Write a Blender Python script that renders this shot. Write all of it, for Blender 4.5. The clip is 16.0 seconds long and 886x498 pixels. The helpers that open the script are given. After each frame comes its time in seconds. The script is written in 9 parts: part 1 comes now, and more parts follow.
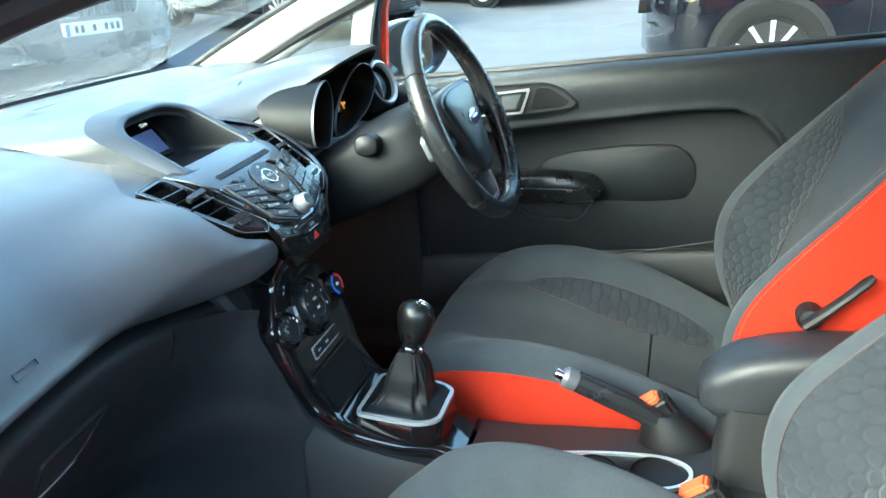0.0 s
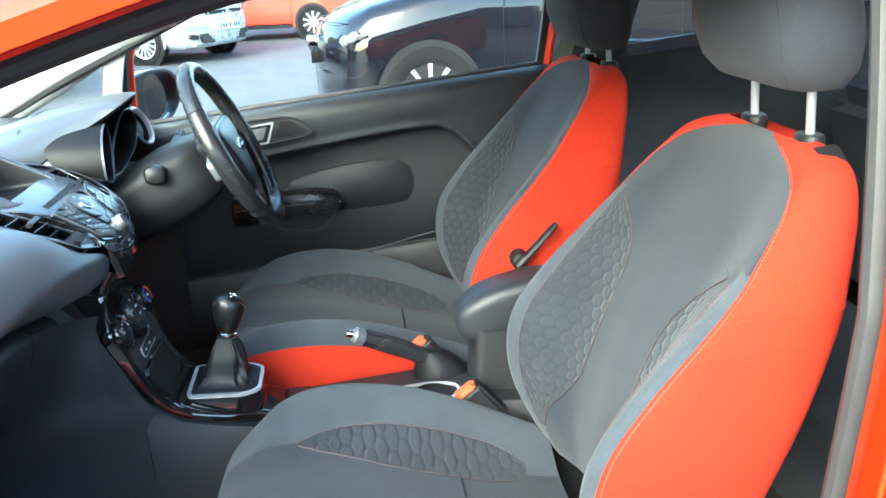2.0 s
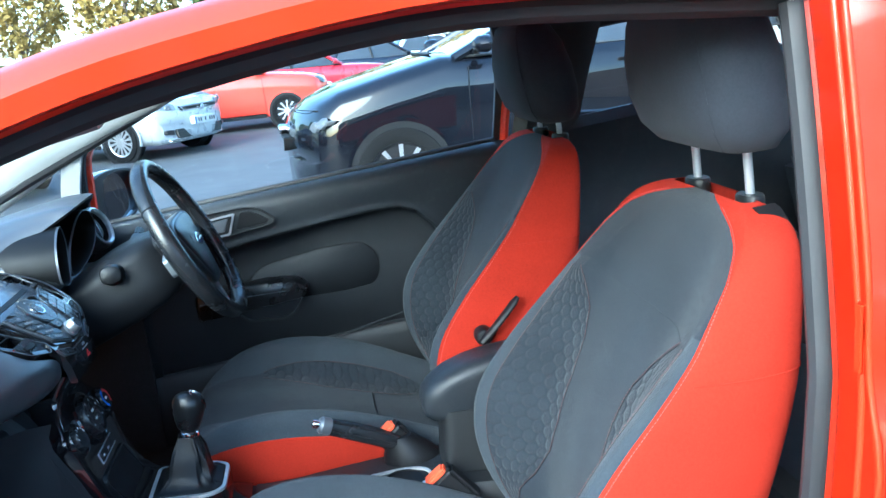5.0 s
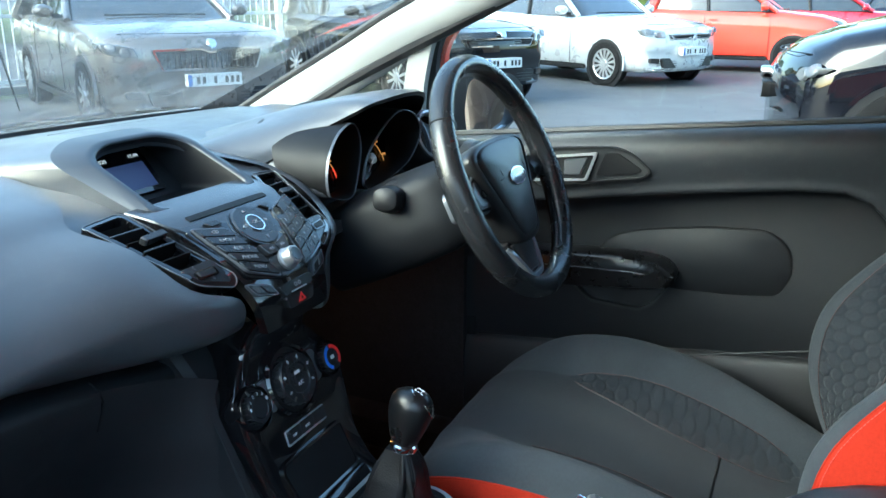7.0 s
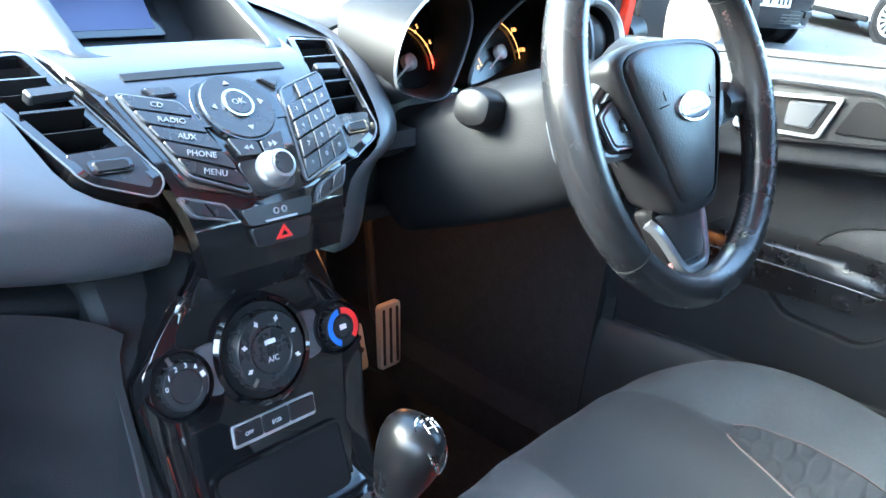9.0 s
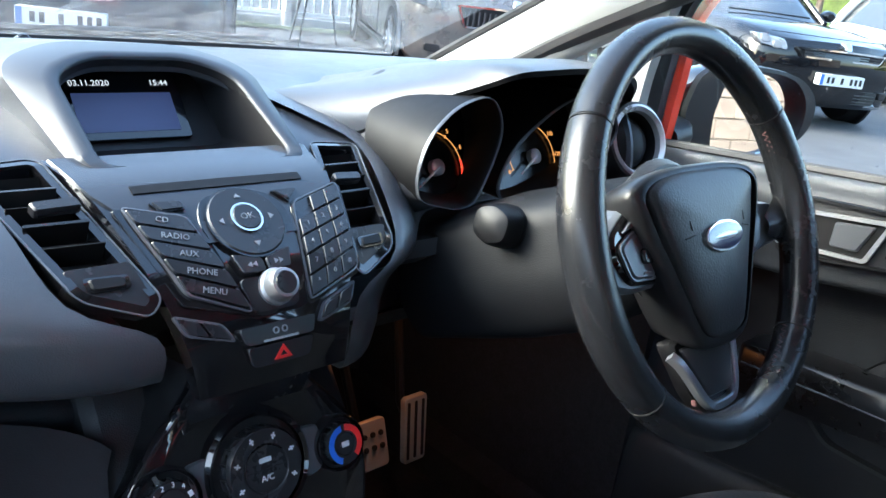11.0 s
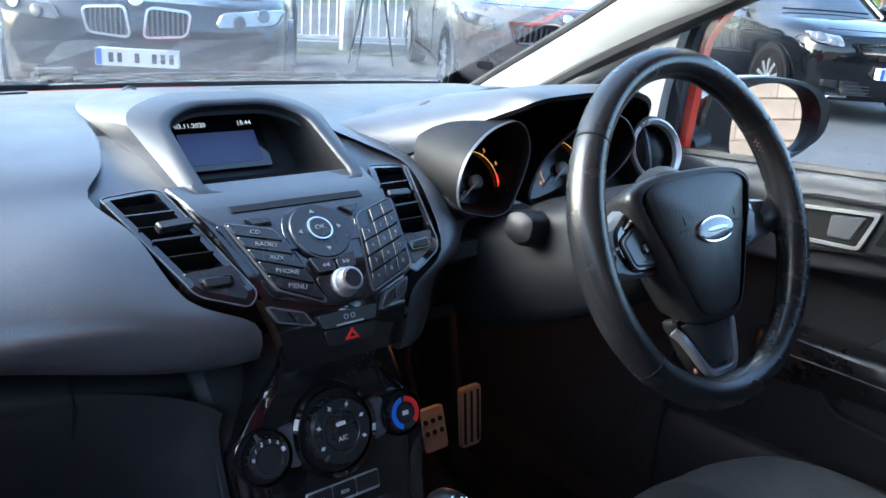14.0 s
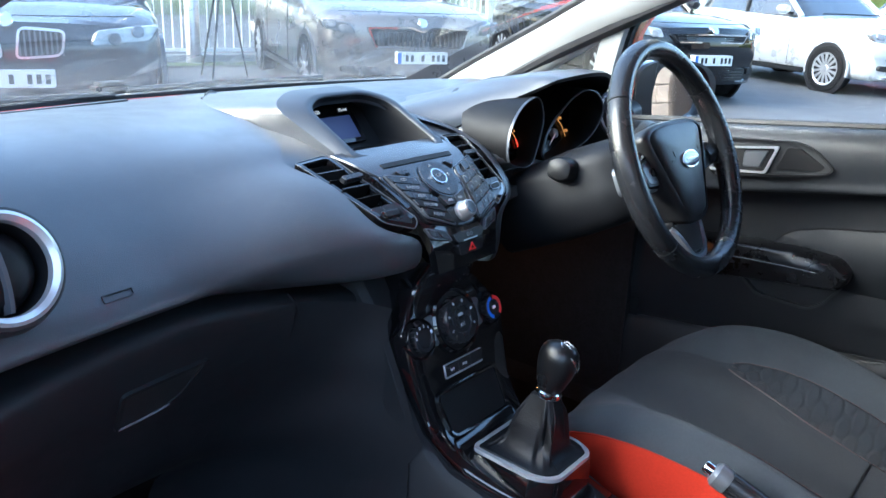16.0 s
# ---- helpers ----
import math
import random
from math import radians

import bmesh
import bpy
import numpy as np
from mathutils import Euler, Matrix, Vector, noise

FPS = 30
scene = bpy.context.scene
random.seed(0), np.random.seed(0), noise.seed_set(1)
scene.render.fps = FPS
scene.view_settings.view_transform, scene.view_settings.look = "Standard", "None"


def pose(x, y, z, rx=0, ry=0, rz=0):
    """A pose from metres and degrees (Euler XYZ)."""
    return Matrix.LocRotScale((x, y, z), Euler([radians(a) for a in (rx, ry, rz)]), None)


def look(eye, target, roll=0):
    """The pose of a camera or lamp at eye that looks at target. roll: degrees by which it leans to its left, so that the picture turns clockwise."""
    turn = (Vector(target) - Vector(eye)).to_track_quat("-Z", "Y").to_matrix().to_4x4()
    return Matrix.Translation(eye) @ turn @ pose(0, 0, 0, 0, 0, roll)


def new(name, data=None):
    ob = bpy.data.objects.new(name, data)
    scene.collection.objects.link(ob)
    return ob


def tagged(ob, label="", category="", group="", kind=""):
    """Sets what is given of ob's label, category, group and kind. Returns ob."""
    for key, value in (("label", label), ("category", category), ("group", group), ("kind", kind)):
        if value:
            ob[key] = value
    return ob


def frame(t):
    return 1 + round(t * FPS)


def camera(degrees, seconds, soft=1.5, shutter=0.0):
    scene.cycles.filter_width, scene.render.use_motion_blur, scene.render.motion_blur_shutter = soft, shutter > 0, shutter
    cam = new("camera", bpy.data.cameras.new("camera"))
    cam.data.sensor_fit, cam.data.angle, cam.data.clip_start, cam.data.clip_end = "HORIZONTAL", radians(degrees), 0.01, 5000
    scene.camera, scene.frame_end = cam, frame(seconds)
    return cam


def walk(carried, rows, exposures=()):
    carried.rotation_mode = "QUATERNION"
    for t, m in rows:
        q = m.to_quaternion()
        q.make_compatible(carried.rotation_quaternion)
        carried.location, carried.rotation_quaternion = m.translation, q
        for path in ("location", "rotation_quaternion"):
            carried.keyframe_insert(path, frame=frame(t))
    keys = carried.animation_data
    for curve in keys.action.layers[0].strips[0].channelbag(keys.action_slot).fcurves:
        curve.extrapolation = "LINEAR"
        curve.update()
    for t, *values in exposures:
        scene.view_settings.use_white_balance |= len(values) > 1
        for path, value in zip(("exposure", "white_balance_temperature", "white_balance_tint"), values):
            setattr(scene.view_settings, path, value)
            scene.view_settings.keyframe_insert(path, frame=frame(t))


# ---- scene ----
cam = camera(56.5, 16.0)
PATH = [
    (0, (-1.094, -0.546, 1.411), (0.681, -0.013, 0.658), -2.5),
    (0.5, (-1.161, -0.426, 1.407), (0.677, -0.278, 0.632), -4.0),
    (1, (-1.264, -0.377, 1.411), (0.58, -0.467, 0.642), -3.5),
    (1.5, (-1.358, -0.389, 1.429), (0.518, -0.562, 0.759), -3.0),
    (2, (-1.481, -0.409, 1.438), (0.392, -0.625, 0.77), -2.3),
    (2.5, (-1.571, -0.424, 1.446), (0.31, -0.707, 0.826), -2.1),
    (3, (-1.609, -0.428, 1.451), (0.284, -0.718, 0.874), -3.2),
    (3.2, (-1.613, -0.43, 1.452), (0.286, -0.728, 0.899), -3.5),
    (5.3, (-1.398, -0.466, 1.431), (0.522, -0.729, 0.939), -5.7),
    (5.5, (-1.335, -0.464, 1.422), (0.588, -0.72, 0.935), -5.0),
    (6, (-1.172, -0.483, 1.395), (0.772, -0.431, 0.93), -4.0),
    (6.5, (-0.989, -0.568, 1.37), (0.849, 0.033, 0.859), -2.6),
    (7, (-0.845, -0.604, 1.332), (0.893, 0.194, 0.748), 0.1),
    (7.5, (-0.703, -0.559, 1.3), (0.994, 0.304, 0.687), 1.5),
    (8, (-0.584, -0.522, 1.272), (1.071, 0.368, 0.585), 3.2),
    (8.5, (-0.474, -0.52, 1.227), (1.036, 0.558, 0.478), 4.9),
    (9, (-0.398, -0.517, 1.225), (1.016, 0.661, 0.443), 6.6),
    (9.5, (-0.356, -0.523, 1.235), (1.023, 0.7, 0.458), 7.0),
    (10, (-0.342, -0.514, 1.26), (1.026, 0.766, 0.56), 7.6),
    (10.2, (-0.343, -0.504, 1.265), (1.03, 0.784, 0.589), 7.9),
    (12.3, (-0.321, -0.581, 1.301), (0.941, 0.815, 0.624), 7.2),
    (12.5, (-0.317, -0.6, 1.309), (0.934, 0.811, 0.644), 7.0),
    (13, (-0.312, -0.637, 1.308), (0.918, 0.802, 0.662), 6.6),
    (13.5, (-0.338, -0.639, 1.308), (0.871, 0.816, 0.659), 6.2),
    (14, (-0.428, -0.644, 1.315), (0.802, 0.793, 0.665), 4.3),
    (14.5, (-0.575, -0.625, 1.343), (0.842, 0.635, 0.708), 3.6),
    (15, (-0.744, -0.6, 1.339), (0.759, 0.57, 0.728), 3.0),
    (15.5, (-0.845, -0.624, 1.319), (0.659, 0.544, 0.708), 3.1),
    (16, (-0.928, -0.683, 1.322), (0.572, 0.487, 0.704), 2.6),
]
EXPO = [(0, 3.85, 6200, -13), (0.5, 3.8, 6200, -12), (2.5, 3.8, 6000, -8), (3, 2.98, 5850, -8), (3.2, 2.95, 5800, -8), (5.5, 3.0, 4900, -8), (6, 3.55, 5100, -10), (7, 3.05, 5850, -9), (7.5, 3.48, 5900, -8), (8, 3.7, 5900, -5), (8.5, 4.55, 6000, -2), (9, 5.0, 6000, -2), (9.5, 4.7, 6300, 0), (10, 3.92, 6300, 2), (10.2, 3.65, 6300, 2), (12.5, 3.28, 6000, 6), (15, 3.06, 5900, 4), (16, 3.2, 5800, 4)]
walk(cam, [(t, look(eye, target, roll)) for t, eye, target, roll in PATH], EXPO)

# ---- world and light ----
world = bpy.data.worlds.new("sky")
scene.world = world
world.use_nodes = True
wn = world.node_tree.nodes
wl = world.node_tree.links
bg = wn["Background"]
sky = wn.new("ShaderNodeTexSky")
sky.sky_type = "NISHITA"
sky.sun_disc = False
sky.sun_elevation, sky.sun_rotation = radians(29), radians(306)
sky.air_density, sky.dust_density, sky.ozone_density = 1.0, 2.5, 1.5
bg.inputs["Strength"].default_value = 0.15
wl.new(sky.outputs["Color"], bg.inputs["Color"])
sun_data = bpy.data.lights.new("sun", "SUN")
sun_data.energy, sun_data.angle, sun_data.color = 0.75, radians(40), (1.0, 0.995, 0.985)
sun = new("sun", sun_data)
sun.matrix_world = look((0, 0, 0), (0.70, -0.52, -0.48))

# ---- materials ----
def tree(name):
    m = bpy.data.materials.new(name)
    m.use_nodes = True
    nt = m.node_tree
    return m, nt, nt.nodes["Principled BSDF"]


def coords(nt, scale, uv=False):
    tc = nt.nodes.new("ShaderNodeTexCoord")
    mp = nt.nodes.new("ShaderNodeMapping")
    mp.inputs["Scale"].default_value = (scale, scale, scale) if not isinstance(scale, tuple) else scale
    nt.links.new(tc.outputs["UV" if uv else "Object"], mp.inputs["Vector"])
    return mp.outputs["Vector"]


def noise_tex(nt, scale, detail=3.0, rough=0.55, uv=False, vec=None):
    n = nt.nodes.new("ShaderNodeTexNoise")
    n.inputs["Scale"].default_value, n.inputs["Detail"].default_value, n.inputs["Roughness"].default_value = 1.0, detail, rough
    nt.links.new(vec or coords(nt, scale, uv), n.inputs["Vector"])
    return n.outputs["Fac"]


def ramp(nt, fac, stops):
    r = nt.nodes.new("ShaderNodeValToRGB")
    while len(r.color_ramp.elements) < len(stops):
        r.color_ramp.elements.new(0.5)
    for e, (p, c) in zip(r.color_ramp.elements, stops):
        e.position, e.color = p, (*c, 1) if len(c) == 3 else c
    nt.links.new(fac, r.inputs["Fac"])
    return r.outputs["Color"]


def bump(nt, b, height, strength, dist, before=None):
    n = nt.nodes.new("ShaderNodeBump")
    n.inputs["Strength"].default_value, n.inputs["Distance"].default_value = strength, dist
    nt.links.new(height, n.inputs["Height"])
    if before:
        nt.links.new(before, n.inputs["Normal"])
    nt.links.new(n.outputs["Normal"], b.inputs["Normal"])
    return n.outputs["Normal"]


def shade(c, k):
    return tuple(min(1.0, v * k) for v in c)


def surface(name, color, rough=0.5, metal=0.0, grain=0.0, grain_scale=600.0, mottle=0.12, mottle_scale=6.0, coat=0.0, dirt=0.0, spec=0.5, wear=0.1):
    """A solid surface with colour that varies slowly, fine relief and uneven gloss."""
    m, nt, b = tree(name)
    big = noise_tex(nt, mottle_scale, 4.0)
    col = ramp(nt, big, [(0.3, shade(color, 1 - mottle)), (0.7, shade(color, 1 + mottle))])
    if dirt:
        d = noise_tex(nt, mottle_scale * 5, 6.0, 0.7)
        mx = nt.nodes.new("ShaderNodeMix")
        mx.data_type = "RGBA"
        f = ramp(nt, d, [(0.5, (0, 0, 0)), (0.85, (dirt, dirt, dirt))])
        nt.links.new(f, mx.inputs[0])
        nt.links.new(col, mx.inputs[6])
        mx.inputs[7].default_value = (0.32, 0.31, 0.29, 1)
        col = mx.outputs[2]
    nt.links.new(col, b.inputs["Base Color"])
    r = ramp(nt, noise_tex(nt, mottle_scale * 3, 5.0, 0.65), [(0.3, (rough * (1 - wear),) * 3), (0.75, (min(1, rough * (1 + wear)),) * 3)])
    nt.links.new(r, b.inputs["Roughness"])
    b.inputs["Metallic"].default_value = metal
    b.inputs["Specular IOR Level"].default_value = spec
    b.inputs["Coat Weight"].default_value = coat
    b.inputs["Coat Roughness"].default_value = 0.04
    if grain:
        v = nt.nodes.new("ShaderNodeTexVoronoi")
        v.feature = "SMOOTH_F1"
        v.inputs["Scale"].default_value = 1.0
        nt.links.new(coords(nt, grain_scale), v.inputs["Vector"])
        bump(nt, b, v.outputs["Distance"], grain, 0.0006)
    return m


def cloth(name, color, weave=1100.0, strength=0.5, hexes=0.0, mottle=0.15, sheen=0.25):
    """Woven seat fabric: crossing threads, slow fading and, where hexes is set, raised honeycomb cells of that pitch,
    their grooves shaded in the colour.
    """
    m, nt, b = tree(name)
    vec = coords(nt, weave, True)
    w1 = nt.nodes.new("ShaderNodeTexWave")
    w2 = nt.nodes.new("ShaderNodeTexWave")
    for w, axis in ((w1, "X"), (w2, "Y")):
        w.bands_direction = axis
        w.inputs["Scale"].default_value, w.inputs["Distortion"].default_value = 0.314, 0.6
        nt.links.new(vec, w.inputs["Vector"])
    mul = nt.nodes.new("ShaderNodeMath")
    mul.operation = "MULTIPLY"
    nt.links.new(w1.outputs["Fac"], mul.inputs[0])
    nt.links.new(w2.outputs["Fac"], mul.inputs[1])
    fine = noise_tex(nt, 260.0, 3.0, 0.7)
    slow = noise_tex(nt, 9.0, 4.0)
    c1 = ramp(nt, slow, [(0.3, shade(color, 1 - mottle)), (0.7, shade(color, 1 + mottle))])
    mx = nt.nodes.new("ShaderNodeMix")
    mx.data_type, mx.blend_type = "RGBA", "MULTIPLY"
    mx.inputs[0].default_value = 1.0
    nt.links.new(c1, mx.inputs[6])
    nt.links.new(ramp(nt, fine, [(0.25, (0.86, 0.86, 0.86)), (0.75, (1.12, 1.12, 1.12))]), mx.inputs[7])
    col = mx.outputs[2]
    normal = bump(nt, b, mul.outputs[0], strength, 0.0005)
    if hexes:
        p = coords(nt, 1.0 / hexes, True)
        best = None
        for off in ((0.0, 0.0), (0.5, 0.866)):
            ad = nt.nodes.new("ShaderNodeVectorMath")
            ad.operation = "ADD"
            ad.inputs[1].default_value = (off[0], off[1], 0)
            nt.links.new(p, ad.inputs[0])
            sp = nt.nodes.new("ShaderNodeSeparateXYZ")
            nt.links.new(ad.outputs[0], sp.inputs[0])
            parts = []
            for k, size in ((0, 1.0), (1, 1.732)):
                wr = nt.nodes.new("ShaderNodeMath")
                wr.operation = "WRAP"
                wr.inputs[1].default_value, wr.inputs[2].default_value = size / 2, -size / 2
                nt.links.new(sp.outputs[k], wr.inputs[0])
                parts.append(wr.outputs[0])
            cb = nt.nodes.new("ShaderNodeCombineXYZ")
            nt.links.new(parts[0], cb.inputs[0])
            nt.links.new(parts[1], cb.inputs[1])
            ln = nt.nodes.new("ShaderNodeVectorMath")
            ln.operation = "LENGTH"
            nt.links.new(cb.outputs[0], ln.inputs[0])
            if best is None:
                best = ln.outputs["Value"]
            else:
                mn = nt.nodes.new("ShaderNodeMath")
                mn.operation = "MINIMUM"
                nt.links.new(best, mn.inputs[0])
                nt.links.new(ln.outputs["Value"], mn.inputs[1])
                best = mn.outputs[0]
        hgt = ramp(nt, best, [(0.0, (1, 1, 1)), (0.33, (0.85, 0.85, 0.85)), (0.5, (0.0, 0.0, 0.0))])
        bump(nt, b, hgt, 0.75, 0.003, normal)
        # Groove shade between the cells, multiplied into the base colour.
        mx2 = nt.nodes.new("ShaderNodeMix")
        mx2.data_type, mx2.blend_type = "RGBA", "MULTIPLY"
        mx2.inputs[0].default_value = 1.0
        nt.links.new(col, mx2.inputs[6])
        nt.links.new(ramp(nt, best, [(0.35, (1, 1, 1)), (0.52, (0.92, 0.92, 0.92))]), mx2.inputs[7])
        col = mx2.outputs[2]
    nt.links.new(col, b.inputs["Base Color"])
    b.inputs["Roughness"].default_value = 0.92
    b.inputs["Specular IOR Level"].default_value = 0.2
    b.inputs["Sheen Weight"].default_value = sheen
    b.inputs["Sheen Roughness"].default_value = 0.5
    return m


GLASS_FOOT = 0.935  # height of the screen's foot over the car's base


def glass(name, tint=(0.93, 0.96, 0.95), gloss=0.02, spots=0.0):
    m, nt, b = tree(name)
    out = nt.nodes["Material Output"]
    tr = nt.nodes.new("ShaderNodeBsdfTransparent")
    tr.inputs["Color"].default_value = (*tint, 1)
    gl = nt.nodes.new("ShaderNodeBsdfGlossy")
    gl.inputs["Roughness"].default_value = gloss
    fr = nt.nodes.new("ShaderNodeFresnel")
    fr.inputs["IOR"].default_value = 1.45
    mx = nt.nodes.new("ShaderNodeMixShader")
    nt.links.new(fr.outputs[0], mx.inputs[0])
    nt.links.new(tr.outputs[0], mx.inputs[1])
    nt.links.new(gl.outputs[0], mx.inputs[2])
    last = mx.outputs[0]
    if spots:
        df = nt.nodes.new("ShaderNodeBsdfTranslucent")
        df.inputs["Color"].default_value = (0.75, 0.78, 0.8, 1)
        f = noise_tex(nt, 38.0, 6.0, 0.75)
        f2 = ramp(nt, f, [(0.5, (0.012, 0.012, 0.012)), (0.72, (spots,) * 3)])
        # Wet smears, thickest along the foot of the glass.
        sp = nt.nodes.new("ShaderNodeSeparateXYZ")
        nt.links.new(coords(nt, 1.0), sp.inputs[0])
        foot = nt.nodes.new("ShaderNodeMapRange")
        foot.inputs["From Min"].default_value, foot.inputs["From Max"].default_value = GLASS_FOOT + 0.10, GLASS_FOOT
        nt.links.new(sp.outputs["Z"], foot.inputs["Value"])
        wet = ramp(nt, noise_tex(nt, 0, 7.0, 0.78, vec=coords(nt, (34.0, 60.0, 60.0))), [(0.44, (0.0, 0.0, 0.0)), (0.70, (0.20, 0.20, 0.20))])
        mul = nt.nodes.new("ShaderNodeMath")
        mul.operation = "MULTIPLY"
        nt.links.new(foot.outputs[0], mul.inputs[0])
        nt.links.new(wet, mul.inputs[1])
        add = nt.nodes.new("ShaderNodeMath")
        add.operation = "ADD"
        nt.links.new(f2, add.inputs[0])
        nt.links.new(mul.outputs[0], add.inputs[1])
        f2 = add.outputs[0]
        mx3 = nt.nodes.new("ShaderNodeMixShader")
        nt.links.new(f2, mx3.inputs[0])
        nt.links.new(last, mx3.inputs[1])
        nt.links.new(df.outputs[0], mx3.inputs[2])
        last = mx3.outputs[0]
    nt.links.new(last, out.inputs["Surface"])
    return m


def glow(name, color, strength):
    m, nt, b = tree(name)
    b.inputs["Base Color"].default_value = (*shade(color, 0.3), 1)
    b.inputs["Emission Color"].default_value = (*color, 1)
    b.inputs["Emission Strength"].default_value = strength
    return m


M = {
    "dash": surface("soft_dash_plastic", (0.045, 0.049, 0.056), 0.36, spec=0.9, grain=0.3, grain_scale=900, mottle=0.1, wear=0.14, dirt=0.05),
    "trim": surface("hard_trim_plastic", (0.022, 0.0235, 0.0256), 0.44, grain=0.45, grain_scale=900, mottle=0.12, dirt=0.05),
    "panel": surface("door_panel_plastic", (0.0155, 0.0180, 0.0220), 0.46, spec=0.4, grain=0.45, grain_scale=900, mottle=0.1, dirt=0.05),
    "dark": surface("black_plastic", (0.008, 0.008, 0.009), 0.48, grain=0.2, grain_scale=900, spec=0.3),
    "gloss": surface("gloss_black", (0.006, 0.006, 0.007), 0.07, coat=0.6, mottle=0.2, wear=0.5),
    "satin": surface("satin_grey_bezel", (0.115, 0.124, 0.138), 0.38, metal=0.4, mottle=0.05, wear=0.12),
    "graphite": surface("graphite_panel", (0.030, 0.034, 0.041), 0.24, metal=0.15, mottle=0.05, wear=0.2, coat=0.2),
    "silver": surface("satin_silver", (0.58, 0.60, 0.62), 0.30, metal=0.65, mottle=0.06),
    "trimline": surface("dull_satin_silver", (0.30, 0.32, 0.35), 0.34, metal=0.7, mottle=0.05),
    "chrome": surface("chrome", (0.8, 0.81, 0.82), 0.08, metal=1.0, mottle=0.05),
    "drum": surface("gauge_drum", (0.003, 0.003, 0.0032), 0.55, spec=0.25, mottle=0.1),
    "flank": surface("console_flank", (0.012, 0.0127, 0.014), 0.5, grain=0.45, grain_scale=900),
    "button": surface("button_plastic", (0.017, 0.018, 0.0205), 0.27, mottle=0.08),
    "leather": surface("wheel_leather", (0.013, 0.0140, 0.0160), 0.27, grain=0.14, grain_scale=900, mottle=0.05, wear=0.04),
    "boss": surface("boss_plastic", (0.013, 0.0135, 0.015), 0.36, grain=0.15, grain_scale=900, mottle=0.05, wear=0.05),
    "airbag": surface("airbag_grain", (0.020, 0.021, 0.023), 0.42, grain=0.38, grain_scale=520, mottle=0.06, wear=0.06),
    "shroud": surface("column_plastic", (0.0065, 0.0072, 0.0085), 0.55, spec=0.25, grain=0.3, grain_scale=900, mottle=0.1),
    "stalk": surface("stalk_plastic", (0.005, 0.0053, 0.006), 0.45, spec=0.3, mottle=0.05),
    "wall": surface("smooth_cowl_plastic", (0.040, 0.042, 0.046), 0.30, mottle=0.04, wear=0.05),
    "face": surface("gauge_face", (0.004, 0.004, 0.0045), 0.25, mottle=0.05),
    "bezel": surface("satin_hood", (0.046, 0.051, 0.059), 0.42, metal=0.25, mottle=0.04, wear=0.06),
    "lower": surface("hard_lower_plastic", (0.0115, 0.0130, 0.0155), 0.55, spec=0.35, grain=0.45, grain_scale=900, mottle=0.1),
    "boot": surface("boot_leather", (0.006, 0.006, 0.007), 0.45, grain=0.4, grain_scale=500, spec=0.3),
    "rubber": surface("rubber_seal", (0.022, 0.022, 0.024), 0.6, mottle=0.15),
    "print": surface("grey_print", (0.20, 0.215, 0.235), 0.5, mottle=0.03),
    "white": surface("white_print", (0.75, 0.77, 0.8), 0.5, mottle=0.03),
    "orange": surface("orange_release", (0.78, 0.095, 0.035), 0.45, mottle=0.08),
    "stitch": surface("dull_red_thread", (0.10, 0.040, 0.042), 0.8, mottle=0.1),
    "red_thread": surface("bright_red_thread", (0.62, 0.06, 0.05), 0.7, mottle=0.1),
    "redmark": surface("red_mark", (0.75, 0.03, 0.03), 0.4, mottle=0.03),
    "bluemark": surface("blue_mark", (0.03, 0.16, 0.7), 0.4, mottle=0.03),
    "carpet": surface("carpet", (0.008, 0.008, 0.009), 0.95, grain=1.0, grain_scale=300, mottle=0.3, mottle_scale=40),
    "pillar": surface("light_grey_trim", (0.27, 0.28, 0.275), 0.7, grain=0.25, grain_scale=500, mottle=0.06),
    "headliner": cloth("headliner", (0.5, 0.5, 0.49), 700, 0.3),
    "redpaint": surface("red_paint", (0.66, 0.026, 0.002), 0.5, coat=0.7, spec=0.25, mottle=0.06, wear=0.2),
    "cloth": cloth("dark_grey_cloth", (0.018, 0.0225, 0.029), 900, 0.5, sheen=0.08),
    "cloth_light": cloth("grey_bolster_cloth", (0.036, 0.043, 0.051), 700, 0.6, sheen=0.08),
    "cloth_hex": cloth("honeycomb_cloth", (0.021, 0.025, 0.031), 900, 0.4, hexes=0.024, sheen=0.08),
    "cloth_red": cloth("red_cloth", (0.35, 0.020, 0.008), 1000, 0.4, mottle=0.06, sheen=0.0),
    "cloth_head": cloth("headrest_cloth", (0.029, 0.033, 0.043), 900, 0.45, sheen=0.06),
    "glass": glass("window_glass"),
    "screen_glass": glass("windscreen_glass", (0.9, 0.94, 0.93), 0.02, 0.03),
    "lens": glass("clear_lens", (0.9, 0.92, 0.95), 0.03),
    "mirror": surface("mirror_glass", (0.85, 0.86, 0.87), 0.02, metal=1.0, mottle=0.02),
}

# ---- mesh helpers ----
def finish(ob, smooth=35):
    ob.data.shade_smooth()
    ob.data.set_sharp_from_angle(angle=radians(smooth))
    return ob


def part(name, bm, material, parent=None, label="", smooth=35):
    me = bpy.data.meshes.new(name)
    bmesh.ops.recalc_face_normals(bm, faces=bm.faces)
    bm.to_mesh(me)
    bm.free()
    me.materials.append(M[material] if isinstance(material, str) else material)
    ob = new(name, me)
    finish(ob, smooth)
    if parent:
        ob.parent = parent
    if label:
        tagged(ob, label)
    return ob


def thing(name, label, category, group="", kind="", at=None):
    ob = new(name)
    ob.empty_display_size = 0.05
    if at is not None:
        ob.matrix_world = at
    return tagged(ob, label, category, group, kind)


